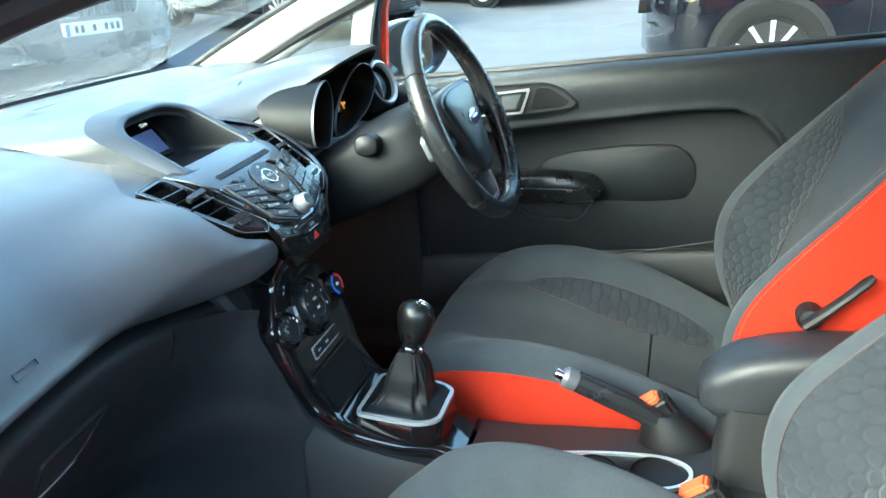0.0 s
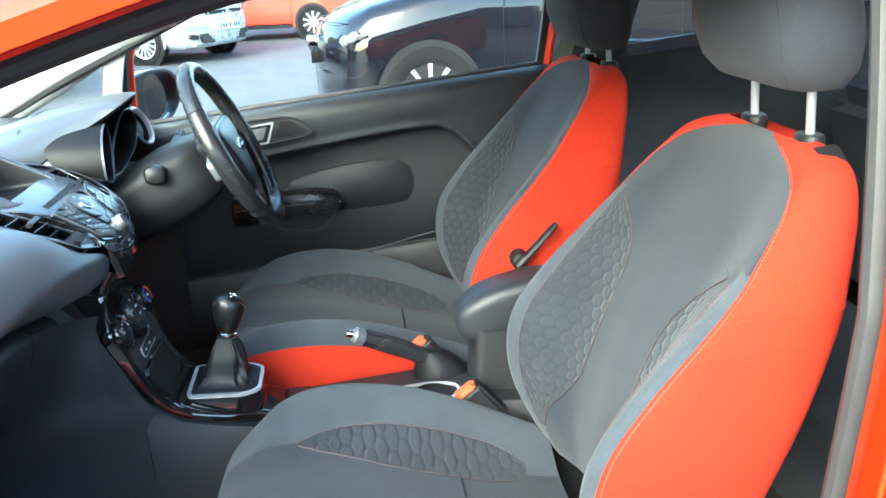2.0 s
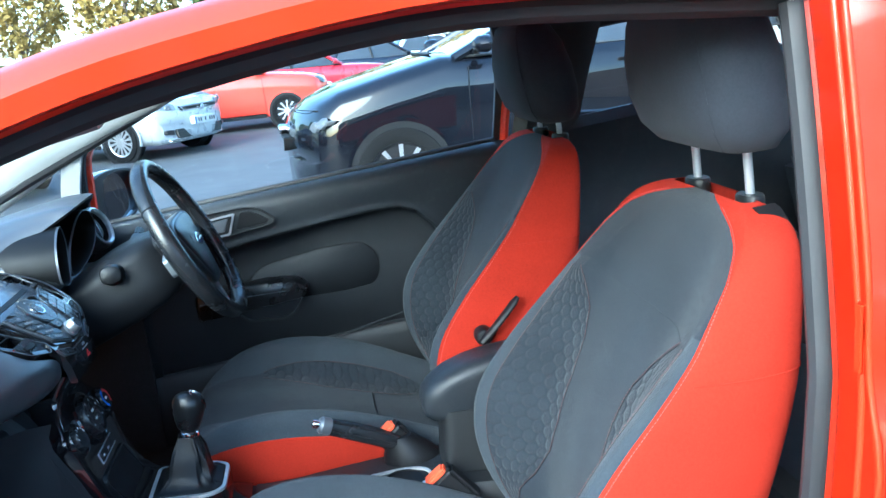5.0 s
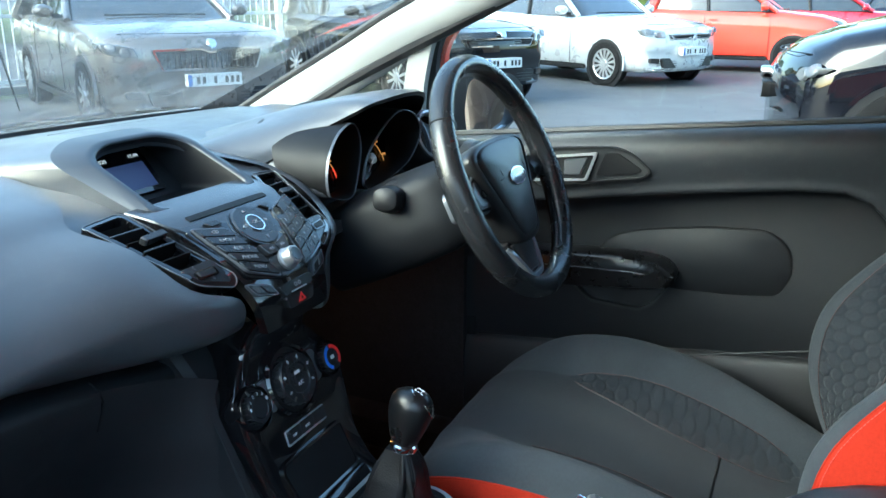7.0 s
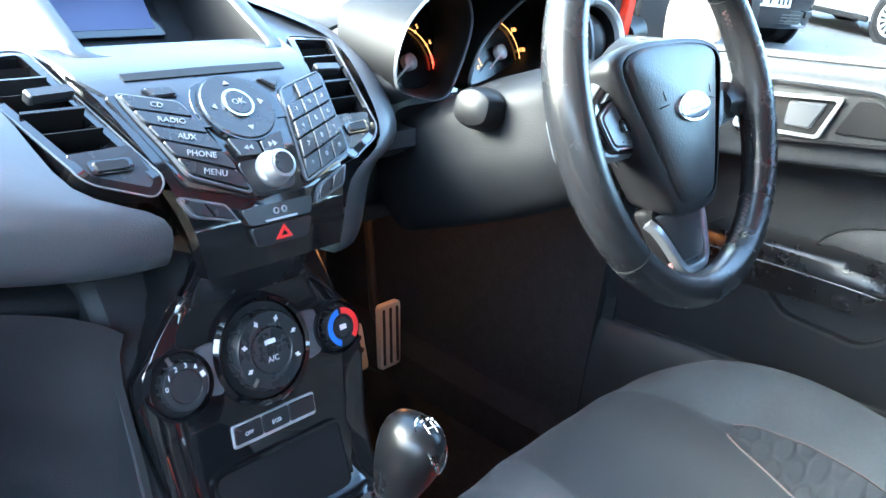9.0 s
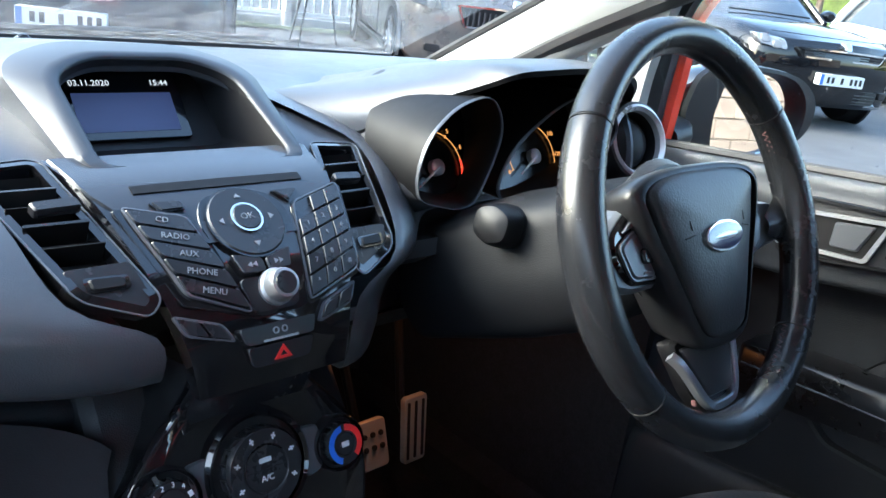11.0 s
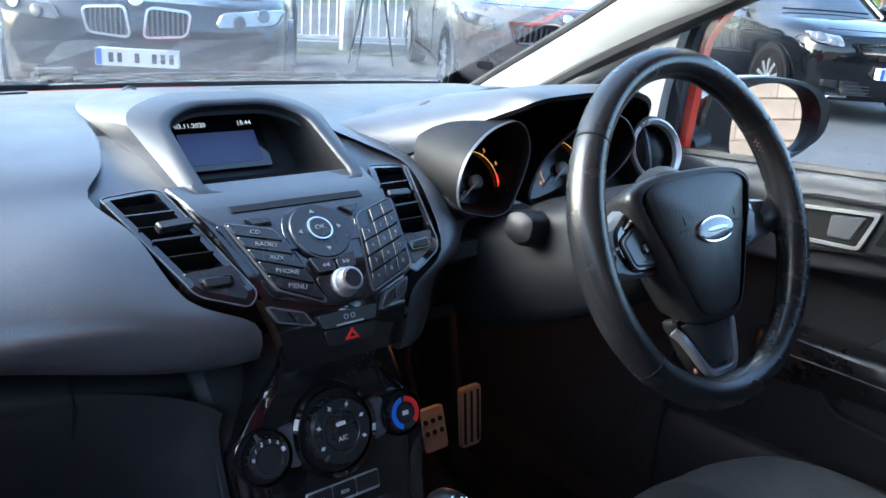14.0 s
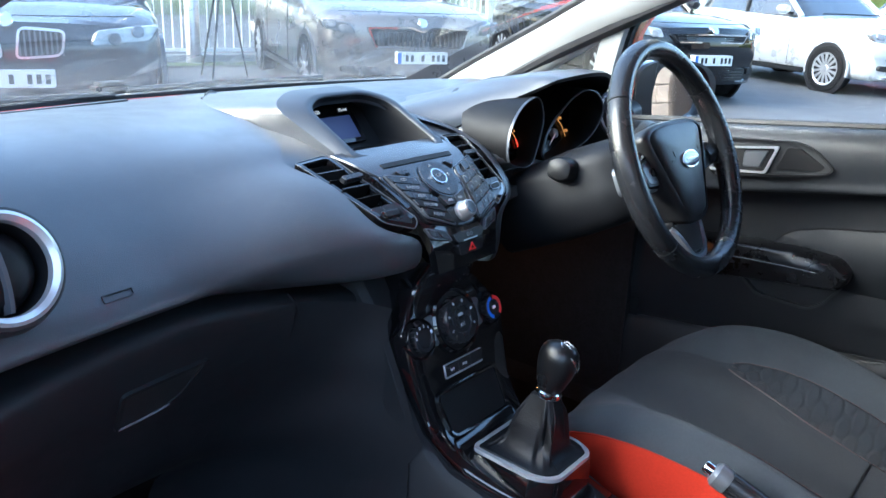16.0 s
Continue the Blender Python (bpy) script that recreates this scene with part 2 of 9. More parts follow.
def box(bm, c, s, bevel=0.0, m=None, seg=2):
    g = bmesh.ops.create_cube(bm, size=1.0)["verts"]
    mat = Matrix.Translation(c) @ Matrix.Diagonal((*s, 1))
    bmesh.ops.transform(bm, matrix=(m @ mat) if m else mat, verts=g)
    if bevel:
        es = list({e for v in g for e in v.link_edges})
        bmesh.ops.bevel(bm, geom=es, offset=bevel, segments=seg, affect="EDGES", clamp_overlap=True)
    return bm


def boxed(c, s, bevel=0.0, m=None, seg=2):
    return box(bmesh.new(), c, s, bevel, m, seg)


def loft(bm, rings, closed=True, caps=(True, True)):
    vs = [[bm.verts.new(p) for p in r] for r in rings]
    n = len(rings[0])
    for a, b in zip(vs, vs[1:]):
        for i in range(n if closed else n - 1):
            j = (i + 1) % n
            bm.faces.new((a[i], a[j], b[j], b[i]))
    if closed and caps[0]:
        bm.faces.new(vs[0][::-1])
    if closed and caps[1]:
        bm.faces.new(vs[-1])
    return bm


def lofted(rings, closed=True, caps=(True, True)):
    return loft(bmesh.new(), rings, closed, caps)


def catmull(pts, n, closed=False):
    """Points of a smooth line through pts, n to each span."""
    out = []
    k = len(pts)
    P = [Vector(p) for p in pts]
    for i in range(k if closed else k - 1):
        p0 = P[(i - 1) % k] if closed or i else P[0] * 2 - P[1]
        p1, p2 = P[i], P[(i + 1) % k]
        p3 = P[(i + 2) % k] if closed or i + 2 < k else P[-1] * 2 - P[-2]
        for j in range(n):
            t = j / n
            out.append(0.5 * (2 * p1 + (p2 - p0) * t + (2 * p0 - 5 * p1 + 4 * p2 - p3) * t * t + (3 * p1 - p0 - 3 * p2 + p3) * t ** 3))
    if not closed:
        out.append(P[-1])
    return out


def sweep(bm, path, section, closed=False, up=Vector((0, 0, 1)), scale=None):
    """A section, points (a, b), carried along a path."""
    P = [Vector(p) for p in path]
    n = len(P)
    rings = []
    for i, p in enumerate(P):
        if closed:
            d = P[(i + 1) % n] - P[i - 1]
        else:
            d = P[min(i + 1, n - 1)] - P[max(i - 1, 0)]
        d.normalize()
        a = d.cross(up)
        if a.length < 1e-4:
            a = d.cross(Vector((1, 0, 0)))
        a.normalize()
        b = a.cross(d)
        k = scale[i] if scale else 1.0
        rings.append([p + a * u * k + b * v * k for u, v in section])
    if closed:
        rings.append(rings[0])
        loft(bm, rings, True, (False, False))
        bmesh.ops.remove_doubles(bm, verts=bm.verts, dist=1e-6)
    else:
        loft(bm, rings)
    return bm


def circle(r, n=10, r2=None):
    return [(r * math.cos(2 * math.pi * i / n), (r2 or r) * math.sin(2 * math.pi * i / n)) for i in range(n)]


def tube(path, r, n=8, closed=False, scale=None, up=Vector((0, 0, 1))):
    return sweep(bmesh.new(), path, circle(r, n), closed, up, scale)


def rounded(poly, r, n=4):
    """Corners of a flat outline, rounded."""
    out = []
    k = len(poly)
    for i in range(k):
        p, a, b = Vector(poly[i]), Vector(poly[i - 1]), Vector(poly[(i + 1) % k])
        da, db = (a - p), (b - p)
        q = min(r, da.length * 0.45, db.length * 0.45)
        s, e = p + da.normalized() * q, p + db.normalized() * q
        for j in range(n + 1):
            t = j / n
            out.append((1 - t) ** 2 * s + 2 * t * (1 - t) * p + t * t * e)
    return out


def slab(poly, place, h0, h1, edge=0.0, bm=None):
    """A flat outline, points (a, b), raised from h0 to h1; place(a, b, h) gives the point. edge: how far the top's rim is drawn in."""
    bm = bm or bmesh.new()
    c = sum((Vector(p) for p in poly), Vector((0, 0))) / len(poly)
    rings = [[place(p[0], p[1], h0) for p in poly]]
    if edge:
        rings.append([place(p[0], p[1], h1 - (edge if h1 > h0 else -edge)) for p in poly])
        ins = []
        for p in poly:
            v = Vector(p) - c
            L = v.length or 1
            ins.append(c + v * max(0.0, (L - edge) / L))
        rings.append([place(p[0], p[1], h1) for p in ins])
    else:
        rings.append([place(p[0], p[1], h1) for p in poly])
    return loft(bm, rings)


def frame_of(poly_out, poly_in, place, h0, h1):
    """A flat rim between two outlines with the same number of points."""
    bm = bmesh.new()
    a, b, c, d = ([place(p[0], p[1], h) for p in poly] for poly, h in ((poly_out, h0), (poly_out, h1), (poly_in, h1), (poly_in, h0)))
    loft(bm, [a, b, c, d, a], True, (False, False))
    bmesh.ops.remove_doubles(bm, verts=bm.verts, dist=1e-7)
    return bm


def scaled(poly, k, k2=None):
    c = sum((Vector(p) for p in poly), Vector((0, 0))) / len(poly)
    return [Vector((c.x + (p[0] - c.x) * k, c.y + (p[1] - c.y) * (k2 or k))) for p in poly]


def inset(poly, d):
    """An outline drawn in by about d metres."""
    P = [Vector(p) for p in poly]
    n = len(P)
    area = sum(P[i].x * P[(i + 1) % n].y - P[(i + 1) % n].x * P[i].y for i in range(n))
    s = 1 if area > 0 else -1
    out = []
    for i in range(n):
        t = (P[(i + 1) % n] - P[i - 1])
        if t.length < 1e-9:
            out.append(P[i])
            continue
        t.normalize()
        out.append(P[i] + Vector((-t.y, t.x)) * d * s)
    return out


def disc_poly(cx, cy, r, n=24, r2=None):
    return [(cx + r * math.cos(2 * math.pi * i / n), cy + (r2 or r) * math.sin(2 * math.pi * i / n)) for i in range(n)]


def lathe(profile, m, n=24):
    """Profile points (radius, height) turned round the local z of m."""
    rings = []
    for r, h in profile:
        rings.append([m @ Vector((max(r, 1e-5) * math.cos(2 * math.pi * i / n), max(r, 1e-5) * math.sin(2 * math.pi * i / n), h)) for i in range(n)])
    return lofted(rings, True, (profile[0][0] < 0.0076, profile[-1][0] < 0.0076))


def words(name, text, size, m, material, parent, depth=0.0003, align="CENTER"):
    cu = bpy.data.curves.new(name, "FONT")
    cu.body, cu.size, cu.extrude, cu.align_x, cu.align_y = text, size, depth, align, "CENTER"
    cu.resolution_u = 2
    tmp = bpy.data.objects.new("tmp", cu)
    scene.collection.objects.link(tmp)
    bpy.context.view_layer.update()
    me = bpy.data.meshes.new_from_object(tmp.evaluated_get(bpy.context.evaluated_depsgraph_get()))
    bpy.data.objects.remove(tmp)
    me.transform(m)
    me.materials.clear()
    me.materials.append(M[material])
    ob = new(name, me)
    if parent:
        ob.parent = parent
    return ob


def zones(rings, zone_of, mats, parent, names, closed=True, uvscale=1.0, groove=None):
    """A smooth skin through rings of points, split into one mesh for each zone. zone_of(i, j): the zone of the quad between rings i, i + 1 and points j, j + 1."""
    n = len(rings[0])
    cols = n if closed else n - 1
    lens = [0.0]
    for i in range(len(rings) - 1):
        lens.append(lens[-1] + (Vector(rings[i + 1][n // 2]) - Vector(rings[i][n // 2])).length)
    mid = len(rings) // 2
    across = [0.0]
    for j in range(cols):
        across.append(across[-1] + (Vector(rings[mid][(j + 1) % n]) - Vector(rings[mid][j])).length)
    N = np.zeros((len(rings), n, 3))
    A = np.array([[tuple(p) for p in r] for r in rings])
    du = np.zeros_like(A)
    du[1:-1] = A[2:] - A[:-2]
    du[0], du[-1] = A[1] - A[0], A[-1] - A[-2]
    dv = np.roll(A, -1, 1) - np.roll(A, 1, 1)
    if not closed:
        dv[:, 0], dv[:, -1] = A[:, 1] - A[:, 0], A[:, -1] - A[:, -2]
    N = np.cross(dv, du)
    inward = float((N * (A - A.mean(axis=(0, 1)))).sum()) < 0
    N = -N if inward else N
    N /= np.maximum(np.linalg.norm(N, axis=2, keepdims=True), 1e-9)
    table = {}
    for i in range(len(rings) - 1):
        for j in range(cols):
            table.setdefault(zone_of(i, j), []).append((i, j))
    made = {}
    for z, quads in table.items():
        if z is None:
            continue
        idx, verts, faces, uvs, norms = {}, [], [], [], []
        for i, j in quads:
            f = []
            for a, b in ((i, j), (i, j + 1), (i + 1, j + 1), (i + 1, j)):
                key = (a, b)
                if key not in idx:
                    idx[key] = len(verts)
                    verts.append(tuple(A[a, b % n]))
                    uvs.append((across[b] * uvscale, lens[a] * uvscale))
                    norms.append(tuple(N[a, b % n]))
                f.append(idx[key])
            faces.append(f[::-1] if inward else f)
        me = bpy.data.meshes.new(names[z[0]])
        me.from_pydata(verts, [], faces)
        uv = me.uv_layers.new(name="UVMap")
        for l in me.loops:
            uv.data[l.index].uv = uvs[l.vertex_index]
        me.materials.append(M[mats[z[0]]])
        me.shade_smooth()
        me.normals_split_custom_set_from_vertices(norms)
        ob = new(names[z[0]], me)
        ob.parent = parent
        made[z] = ob
    return made, A, N

# ---- ground ----
GZ = 0.15
def sheet(name, x0, x1, y0, y1, z, mat, label, cat, n=2):
    bm = bmesh.new()
    bmesh.ops.create_grid(bm, x_segments=n, y_segments=n, size=0.5)
    bmesh.ops.transform(bm, matrix=pose((x0 + x1) / 2, (y0 + y1) / 2, z) @ Matrix.Diagonal((x1 - x0, y1 - y0, 1, 1)), verts=bm.verts)
    ob = part(name, bm, mat)
    return tagged(ob, label, cat, kind="structure")


M["asphalt"] = surface("asphalt", (0.066, 0.067, 0.069), 0.75, grain=1.0, grain_scale=90, mottle=0.15, mottle_scale=0.7, dirt=0.10)
M["grass"] = surface("rough_grass", (0.05, 0.072, 0.022), 0.9, grain=1.0, grain_scale=40, mottle=0.4, mottle_scale=3)
sheet("ground", -400, 400, -400, 400, GZ, "asphalt", "grey worn asphalt of a car park, damp in places", "ground")

# ---- seats ----
def catv(p, t):
    p0, p1, p2, p3 = p
    return 0.5 * (2 * p1 + (p2 - p0) * t + (2 * p0 - 5 * p1 + 4 * p2 - p3) * t * t + (3 * p1 - p0 - 3 * p2 + p3) * t ** 3)


def thing_part(name, parent):
    ob = new(name, bpy.data.meshes.new(name))
    ob.parent = parent
    return ob


def part_into(ob, bm, material, smooth=40):
    bmesh.ops.recalc_face_normals(bm, faces=bm.faces)
    bm.to_mesh(ob.data)
    bm.free()
    ob.data.materials.append(M[material])
    finish(ob, smooth)


def lerp_table(table, t):
    for (a, *va), (b, *vb) in zip(table, table[1:]):
        if t <= b:
            k = (t - a) / (b - a)
            k = min(max(k, 0), 1)
            return [x + (y - x) * k for x, y in zip(va, vb)]
    return list(table[-1][1:])




# Panel edges as columns of the skin, by depth along the cushion and by height up the backrest.
CUSHION_LENS = [(0.0, 27.7, 28.1), (0.265, 27.6, 28.2), (0.30, 25.8, 29.2), (0.36, 24.6, 30.2), (0.42, 24.0, 31.0), (0.52, 23.8, 31.2), (0.60, 24.2, 31.0), (0.64, 25.2, 30.2), (0.66, 26.5, 29.0), (0.8, 27.0, 28.0)]
BACK_LENS = [(0.0, 19.6, 25.6, 26), (0.60, 19.6, 25.6, 26), (0.652, 19.6, 25.6, 27.6), (0.70, 19.6, 25.6, 31), (0.76, 19.6, 25.5, 33.8), (0.82, 19.6, 25.4, 34.8), (0.90, 19.6, 25.3, 34.9), (0.955, 19.6, 25.2, 34.4), (1.0, 19.6, 24.8, 32.4), (1.03, 19.6, 24.5, 29.6), (1.052, 19.7, 23.8, 26.0), (1.06, 19.8, 23.8, 26.2), (1.13, 21.5, 24.2, 29.5), (1.165, 24.5, 26.6, 32),
             (1.185, 28.0, 29.5, 34), (1.197, 32.0, 33.2, 36), (1.206, 36.0, 36.8, 38.4)]


def rekey(line, half, keys, closed):
    """Points along a finely drawn ring, spaced so that the panel edges fall on given columns; keys: (column, place) from one end to the middle."""
    def at(u):
        u *= 3
        i = int(u)
        n = len(line)
        a, b = (line[i % n], line[(i + 1) % n]) if closed else (line[min(i, n - 1)], line[min(i + 1, n - 1)])
        return a.lerp(b, u - i)
    out = []
    total = 2 * half
    for j in range(total if closed else total + 1):
        jj = j if j <= half else total - j
        u = lerp_table(keys, jj)[0]
        out.append(at(u if j <= half else total - u))
    return out


def stitches(line, r, pitch=0.0055):
    """Short separate threads along a line."""
    b = bmesh.new()
    gone, nxt = 0.0, 0.0
    for p, q in zip(line, line[1:]):
        L = (q - p).length
        while nxt < gone + L:
            a = p.lerp(q, (nxt - gone) / L)
            d = (q - p).normalized() * pitch * 0.32
            sweep(b, [a - d, a + d], circle(r, 4))
            nxt += pitch
        gone += L
    return b


def make_seat(label, x0, y0, inboard, lever, plate, tall=1.0, lift=0.0, fore=0.0, low=0.0):
    """A bucket seat at x0; y0 moves it along. inboard: +1 or -1, the side that faces the middle of the car."""
    seat = thing("front_seat", label, "car seat", "front seats", at=pose(x0, y0, 0.3))
    base = Matrix.Translation((0, 0, -0.3))

    # Cushion: rings across the seat, from the front lip to the back.
    # y, half width, floor of the pan, middle height, bolster height
    rows = [(-0.094, 0.158, 0.545, 0.572, 0.562), (-0.100, 0.180, 0.525, 0.618, 0.606), (-0.122, 0.203, 0.51, 0.652, 0.642), (-0.162, 0.224, 0.50, 0.672, 0.676), (-0.220, 0.246, 0.497, 0.674, 0.708),
            (-0.30, 0.258, 0.495, 0.664, 0.724), (-0.38, 0.262, 0.49, 0.648, 0.722), (-0.47, 0.262, 0.485, 0.622, 0.704), (-0.56, 0.258, 0.48, 0.596, 0.672),
            (-0.64, 0.25, 0.475, 0.575, 0.636), (-0.72, 0.24, 0.47, 0.56, 0.60)]
    rows = [(r[0] + fore * max(0.0, min(1.0, (r[0] + 0.30) / 0.14)), r[1], r[2], r[3] - low, r[4] - low) for r in rows]
    tab = []
    for r in range(len(rows) - 1):
        for k in range(4):
            p = [catv([rows[max(r - 1, 0)][c], rows[r][c], rows[r + 1][c], rows[min(r + 2, len(rows) - 1)][c]], k / 4) for c in range(5)]
            tab.append(p)
    tab.append(list(rows[-1]))
    rings = []
    for y, w, zf, zm, zb in tab:
        half = [Vector((-0.88 * w, zf)), Vector((-0.955 * w, zf + 0.2 * (zb - zf))), Vector((-1.0 * w, zf + 0.6 * (zb - zf))), Vector((-0.985 * w, zf + 0.86 * (zb - zf))),
                Vector((-0.90 * w, zb)), Vector((-0.78 * w, zb - 0.12 * (zb - zm))), Vector((-0.64 * w, zm + 0.45 * (zb - zm))), Vector((-0.50 * w, zm + 0.06 * (zb - zm))), Vector((-0.28 * w, zm - 0.002)), Vector((0, zm))]
        line = half + [Vector((-p.x, p.y)) for p in half[-2::-1]]
        sm = catmull([Vector((p.x, p.y, 0)) for p in line], 12)
        outer, inner = lerp_table(CUSHION_LENS, -y)
        rings.append([base @ Vector((p.x, y, p.y)) for p in rekey(sm, 36, ((0, 0), (11, 11), (21, outer), (28, inner), (36, 36)), False)])
    nr, nc = len(rings), len(rings[0])
    c4 = 4

    def zone(i, j):
        jj = j if j < nc / 2 else nc - 2 - j
        y = tab[i][0]
        if jj < 3 * c4 - 1:
            return "side"
        if jj < 5 * c4 + 1:
            return "bolster"
        if jj < 7 * c4 and -0.655 < y < -0.267:
            return "hex"
        if jj < 7 * c4:
            return "bolster" if y < -0.267 else "pad"
        return "rear_pad" if y < -0.53 else "pad"
    made, A, N = zones(rings, lambda i, j: (zone(i, j), j < nc / 2 if zone(i, j) in ('side', 'hex', 'bolster') else 0), {"side": "cloth_red", "bolster": "cloth_light", "hex": "cloth_hex", "pad": "cloth", "rear_pad": "cloth"}, seat,
                       {"side": "cushion_side", "bolster": "cushion_bolster", "hex": "cushion_insert", "pad": "seat_cushion", "rear_pad": "cushion_rear_panel"}, closed=False)
    # Seams along the edges of the panels.
    for j in (3 * c4 - 1, nc - 1 - (3 * c4 - 1)):
        part("seam", tube([Vector(A[i, j]) + Vector(N[i, j]) * 0.0003 for i in range(2, nr - 2)], 0.0016, 5), "cloth_red", seat)
    hexed = [i for i in range(nr) if -0.66 < tab[i][0] < -0.263]
    for j in (5 * c4 + 1, 7 * c4, nc - 1 - (5 * c4 + 1), nc - 1 - 7 * c4):
        line = [Vector(A[i, j]) + Vector(N[i, j]) * 0.0003 for i in hexed]
        part("seam", tube(line, 0.0011, 5), "dark", seat)
        tagged(part("stitching", stitches([Vector(A[i, j]) + Vector(N[i, j]) * 0.0012 + Vector((0, 0, 0.0006)) for i in hexed], 0.0005), "stitch", seat, "dull red stitching"), kind="stuff")
    ib = min(range(nr), key=lambda i: abs(tab[i][0] + 0.53))
    part("seam", tube([Vector(A[ib, j]) for j in range(7 * c4, nc - 7 * c4)], 0.0022, 5), "dark", seat)
    # Plinth and rails under the cushion.
    part("seat_base", boxed((0, -0.43, 0.20), (0.40, 0.48, 0.10), 0.02, base @ pose(0, 0, 0.25)), "dark", seat, "black plastic seat plinth")
    for s in (-1, 1):
        part("rail", boxed((s * 0.19, -0.42, 0.375), (0.035, 0.62, 0.05), 0.008, base), "dark", seat)

    # Backrest: level rings, from the hips to the shoulders.
    # z, half width, bolster front y, middle front y, back y
    brow = [(0.555, 0.205, -0.735, -0.765, -0.87), (0.60, 0.225, -0.705, -0.755, -0.895), (0.68, 0.248, -0.668, -0.752, -0.92), (0.76, 0.262, -0.655, -0.758, -0.94), (0.84, 0.268, -0.672, -0.775, -0.965),
            (0.92, 0.264, -0.728, -0.806, -0.990), (1.00, 0.257, -0.800, -0.848, -1.01), (1.07, 0.244, -0.862, -0.890, -1.02), (1.13, 0.224, -0.912, -0.924, -1.03), (1.175, 0.196, -0.946, -0.949, -1.035),
            (1.197, 0.155, -0.968, -0.968, -1.032), (1.206, 0.11, -0.985, -0.985, -1.02)]
    bt = []
    for r in range(len(brow) - 1):
        for k in range(4):
            bt.append([catv([brow[max(r - 1, 0)][c], brow[r][c], brow[r + 1][c], brow[min(r + 2, len(brow) - 1)][c]], k / 4) for c in range(5)])
    bt.append(list(brow[-1]))
    rings = []
    for z, w, yb, ym, yk in bt:
        half = [Vector((0, yk)), Vector((-0.45 * w, yk + 0.002)), Vector((-0.88 * w, yk + 0.016)), Vector((-0.99 * w, yk + 0.32 * (yb - yk))), Vector((-1.0 * w, yk + 0.72 * (yb - yk))),
                Vector((-0.955 * w, yb - 0.06 * (yb - ym))), Vector((-0.86 * w, yb)), Vector((-0.70 * w, ym + 0.55 * (yb - ym))), Vector((-0.52 * w, ym + 0.1 * (yb - ym))), Vector((-0.27 * w, ym)), Vector((0, ym))]
        line = half + [Vector((-p.x, p.y)) for p in half[-2:0:-1]]
        sm = catmull([Vector((p.x, p.y, 0)) for p in line], 12, True)
        edge, outer, inner = lerp_table(BACK_LENS, z)
        rings.append([base @ Vector((p.x, p.y, 0.555 + (z - 0.555) * tall)) for p in rekey(sm, 40, ((0, 0), (8, 8), (21, edge), (24, outer), (31, inner), (40, 40)), True)])
    nr, nc = len(rings), len(rings[0])

    def bzone(i, j):
        jj = j if j < nc / 2 else nc - 1 - j
        z = bt[i][0]
        top = 1.165 + 0.0 * jj
        if jj < 2 * c4:
            return "red" if z > 1.02 else "back"
        if jj < 5 * c4 + 1:
            return "red"
        if z > 1.055 or z < 0.60:
            return "shoulder" if z > 1.055 else ("bolster" if jj < 8 * c4 - 1 else "pad")
        if jj < 6 * c4:
            return "bolster"
        if jj < 8 * c4 - 1 and 0.60 < z < 1.055:
            return "hex"
        if jj < 8 * c4 - 1:
            return "bolster"
        return "pad"
    made, A, N = zones(rings, lambda i, j: (bzone(i, j), j < nc / 2 if bzone(i, j) in ('hex', 'bolster') else 0), {"red": "cloth_red", "back": "dark", "bolster": "cloth_light", "hex": "cloth_hex", "pad": "cloth", "shoulder": "cloth"}, seat,
                       {"red": "backrest_side", "back": "backrest_shell", "bolster": "backrest_bolster", "hex": "backrest_insert", "pad": "backrest", "shoulder": "shoulder_panel"})
    lo = [i for i in range(nr) if 0.60 < bt[i][0] < 1.06]
    for j in (6 * c4, 8 * c4 - 1, nc - 6 * c4, nc - (8 * c4 - 1)):
        part("seam", tube([Vector(A[i, j]) for i in lo], 0.0012, 5), "dark", seat)
        tagged(part("stitching", stitches([Vector(A[i, j]) + Vector(N[i, j]) * 0.0012 + Vector((0, 0, 0.0015)) for i in lo], 0.0005), "stitch", seat, "dull red stitching"), kind="stuff")
    lo = [i for i in range(nr) if 0.60 < bt[i][0] < 1.20]
    for j in (5 * c4 + 1, nc - (5 * c4 + 1)):
        part("seam", tube([Vector(A[i, j]) for i in lo], 0.0012, 5), "cloth_red", seat)
        side_ = 1 if j < nc / 2 else -1
        tagged(part("stitching", stitches([Vector(A[i, j - side_]).lerp(Vector(A[i, j]), 0.55) + Vector(N[i, j]) * 0.0008 for i in lo], 0.0006), "red_thread", seat, "bright red stitching"), kind="stuff")
    it = min(range(nr), key=lambda i: abs(bt[i][0] - 1.05))
    part("seam", tube([Vector(A[it, j]) + Vector(N[it, j]) * 0.0004 for j in range(6 * c4, nc - 6 * c4 + 1)], 0.0007, 5), "cloth", seat)
    it = min(range(nr), key=lambda i: abs(bt[i][0] - 1.02))
    for s in (0, 1):
        js = range(2 * c4, 5 * c4) if s == 0 else range(nc - 5 * c4, nc - 2 * c4 + 1)
        part("seam", tube([Vector(A[it, j]) for j in js], 0.0015, 5), "cloth_red", seat)

    # Headrest on two posts.
    hr = []
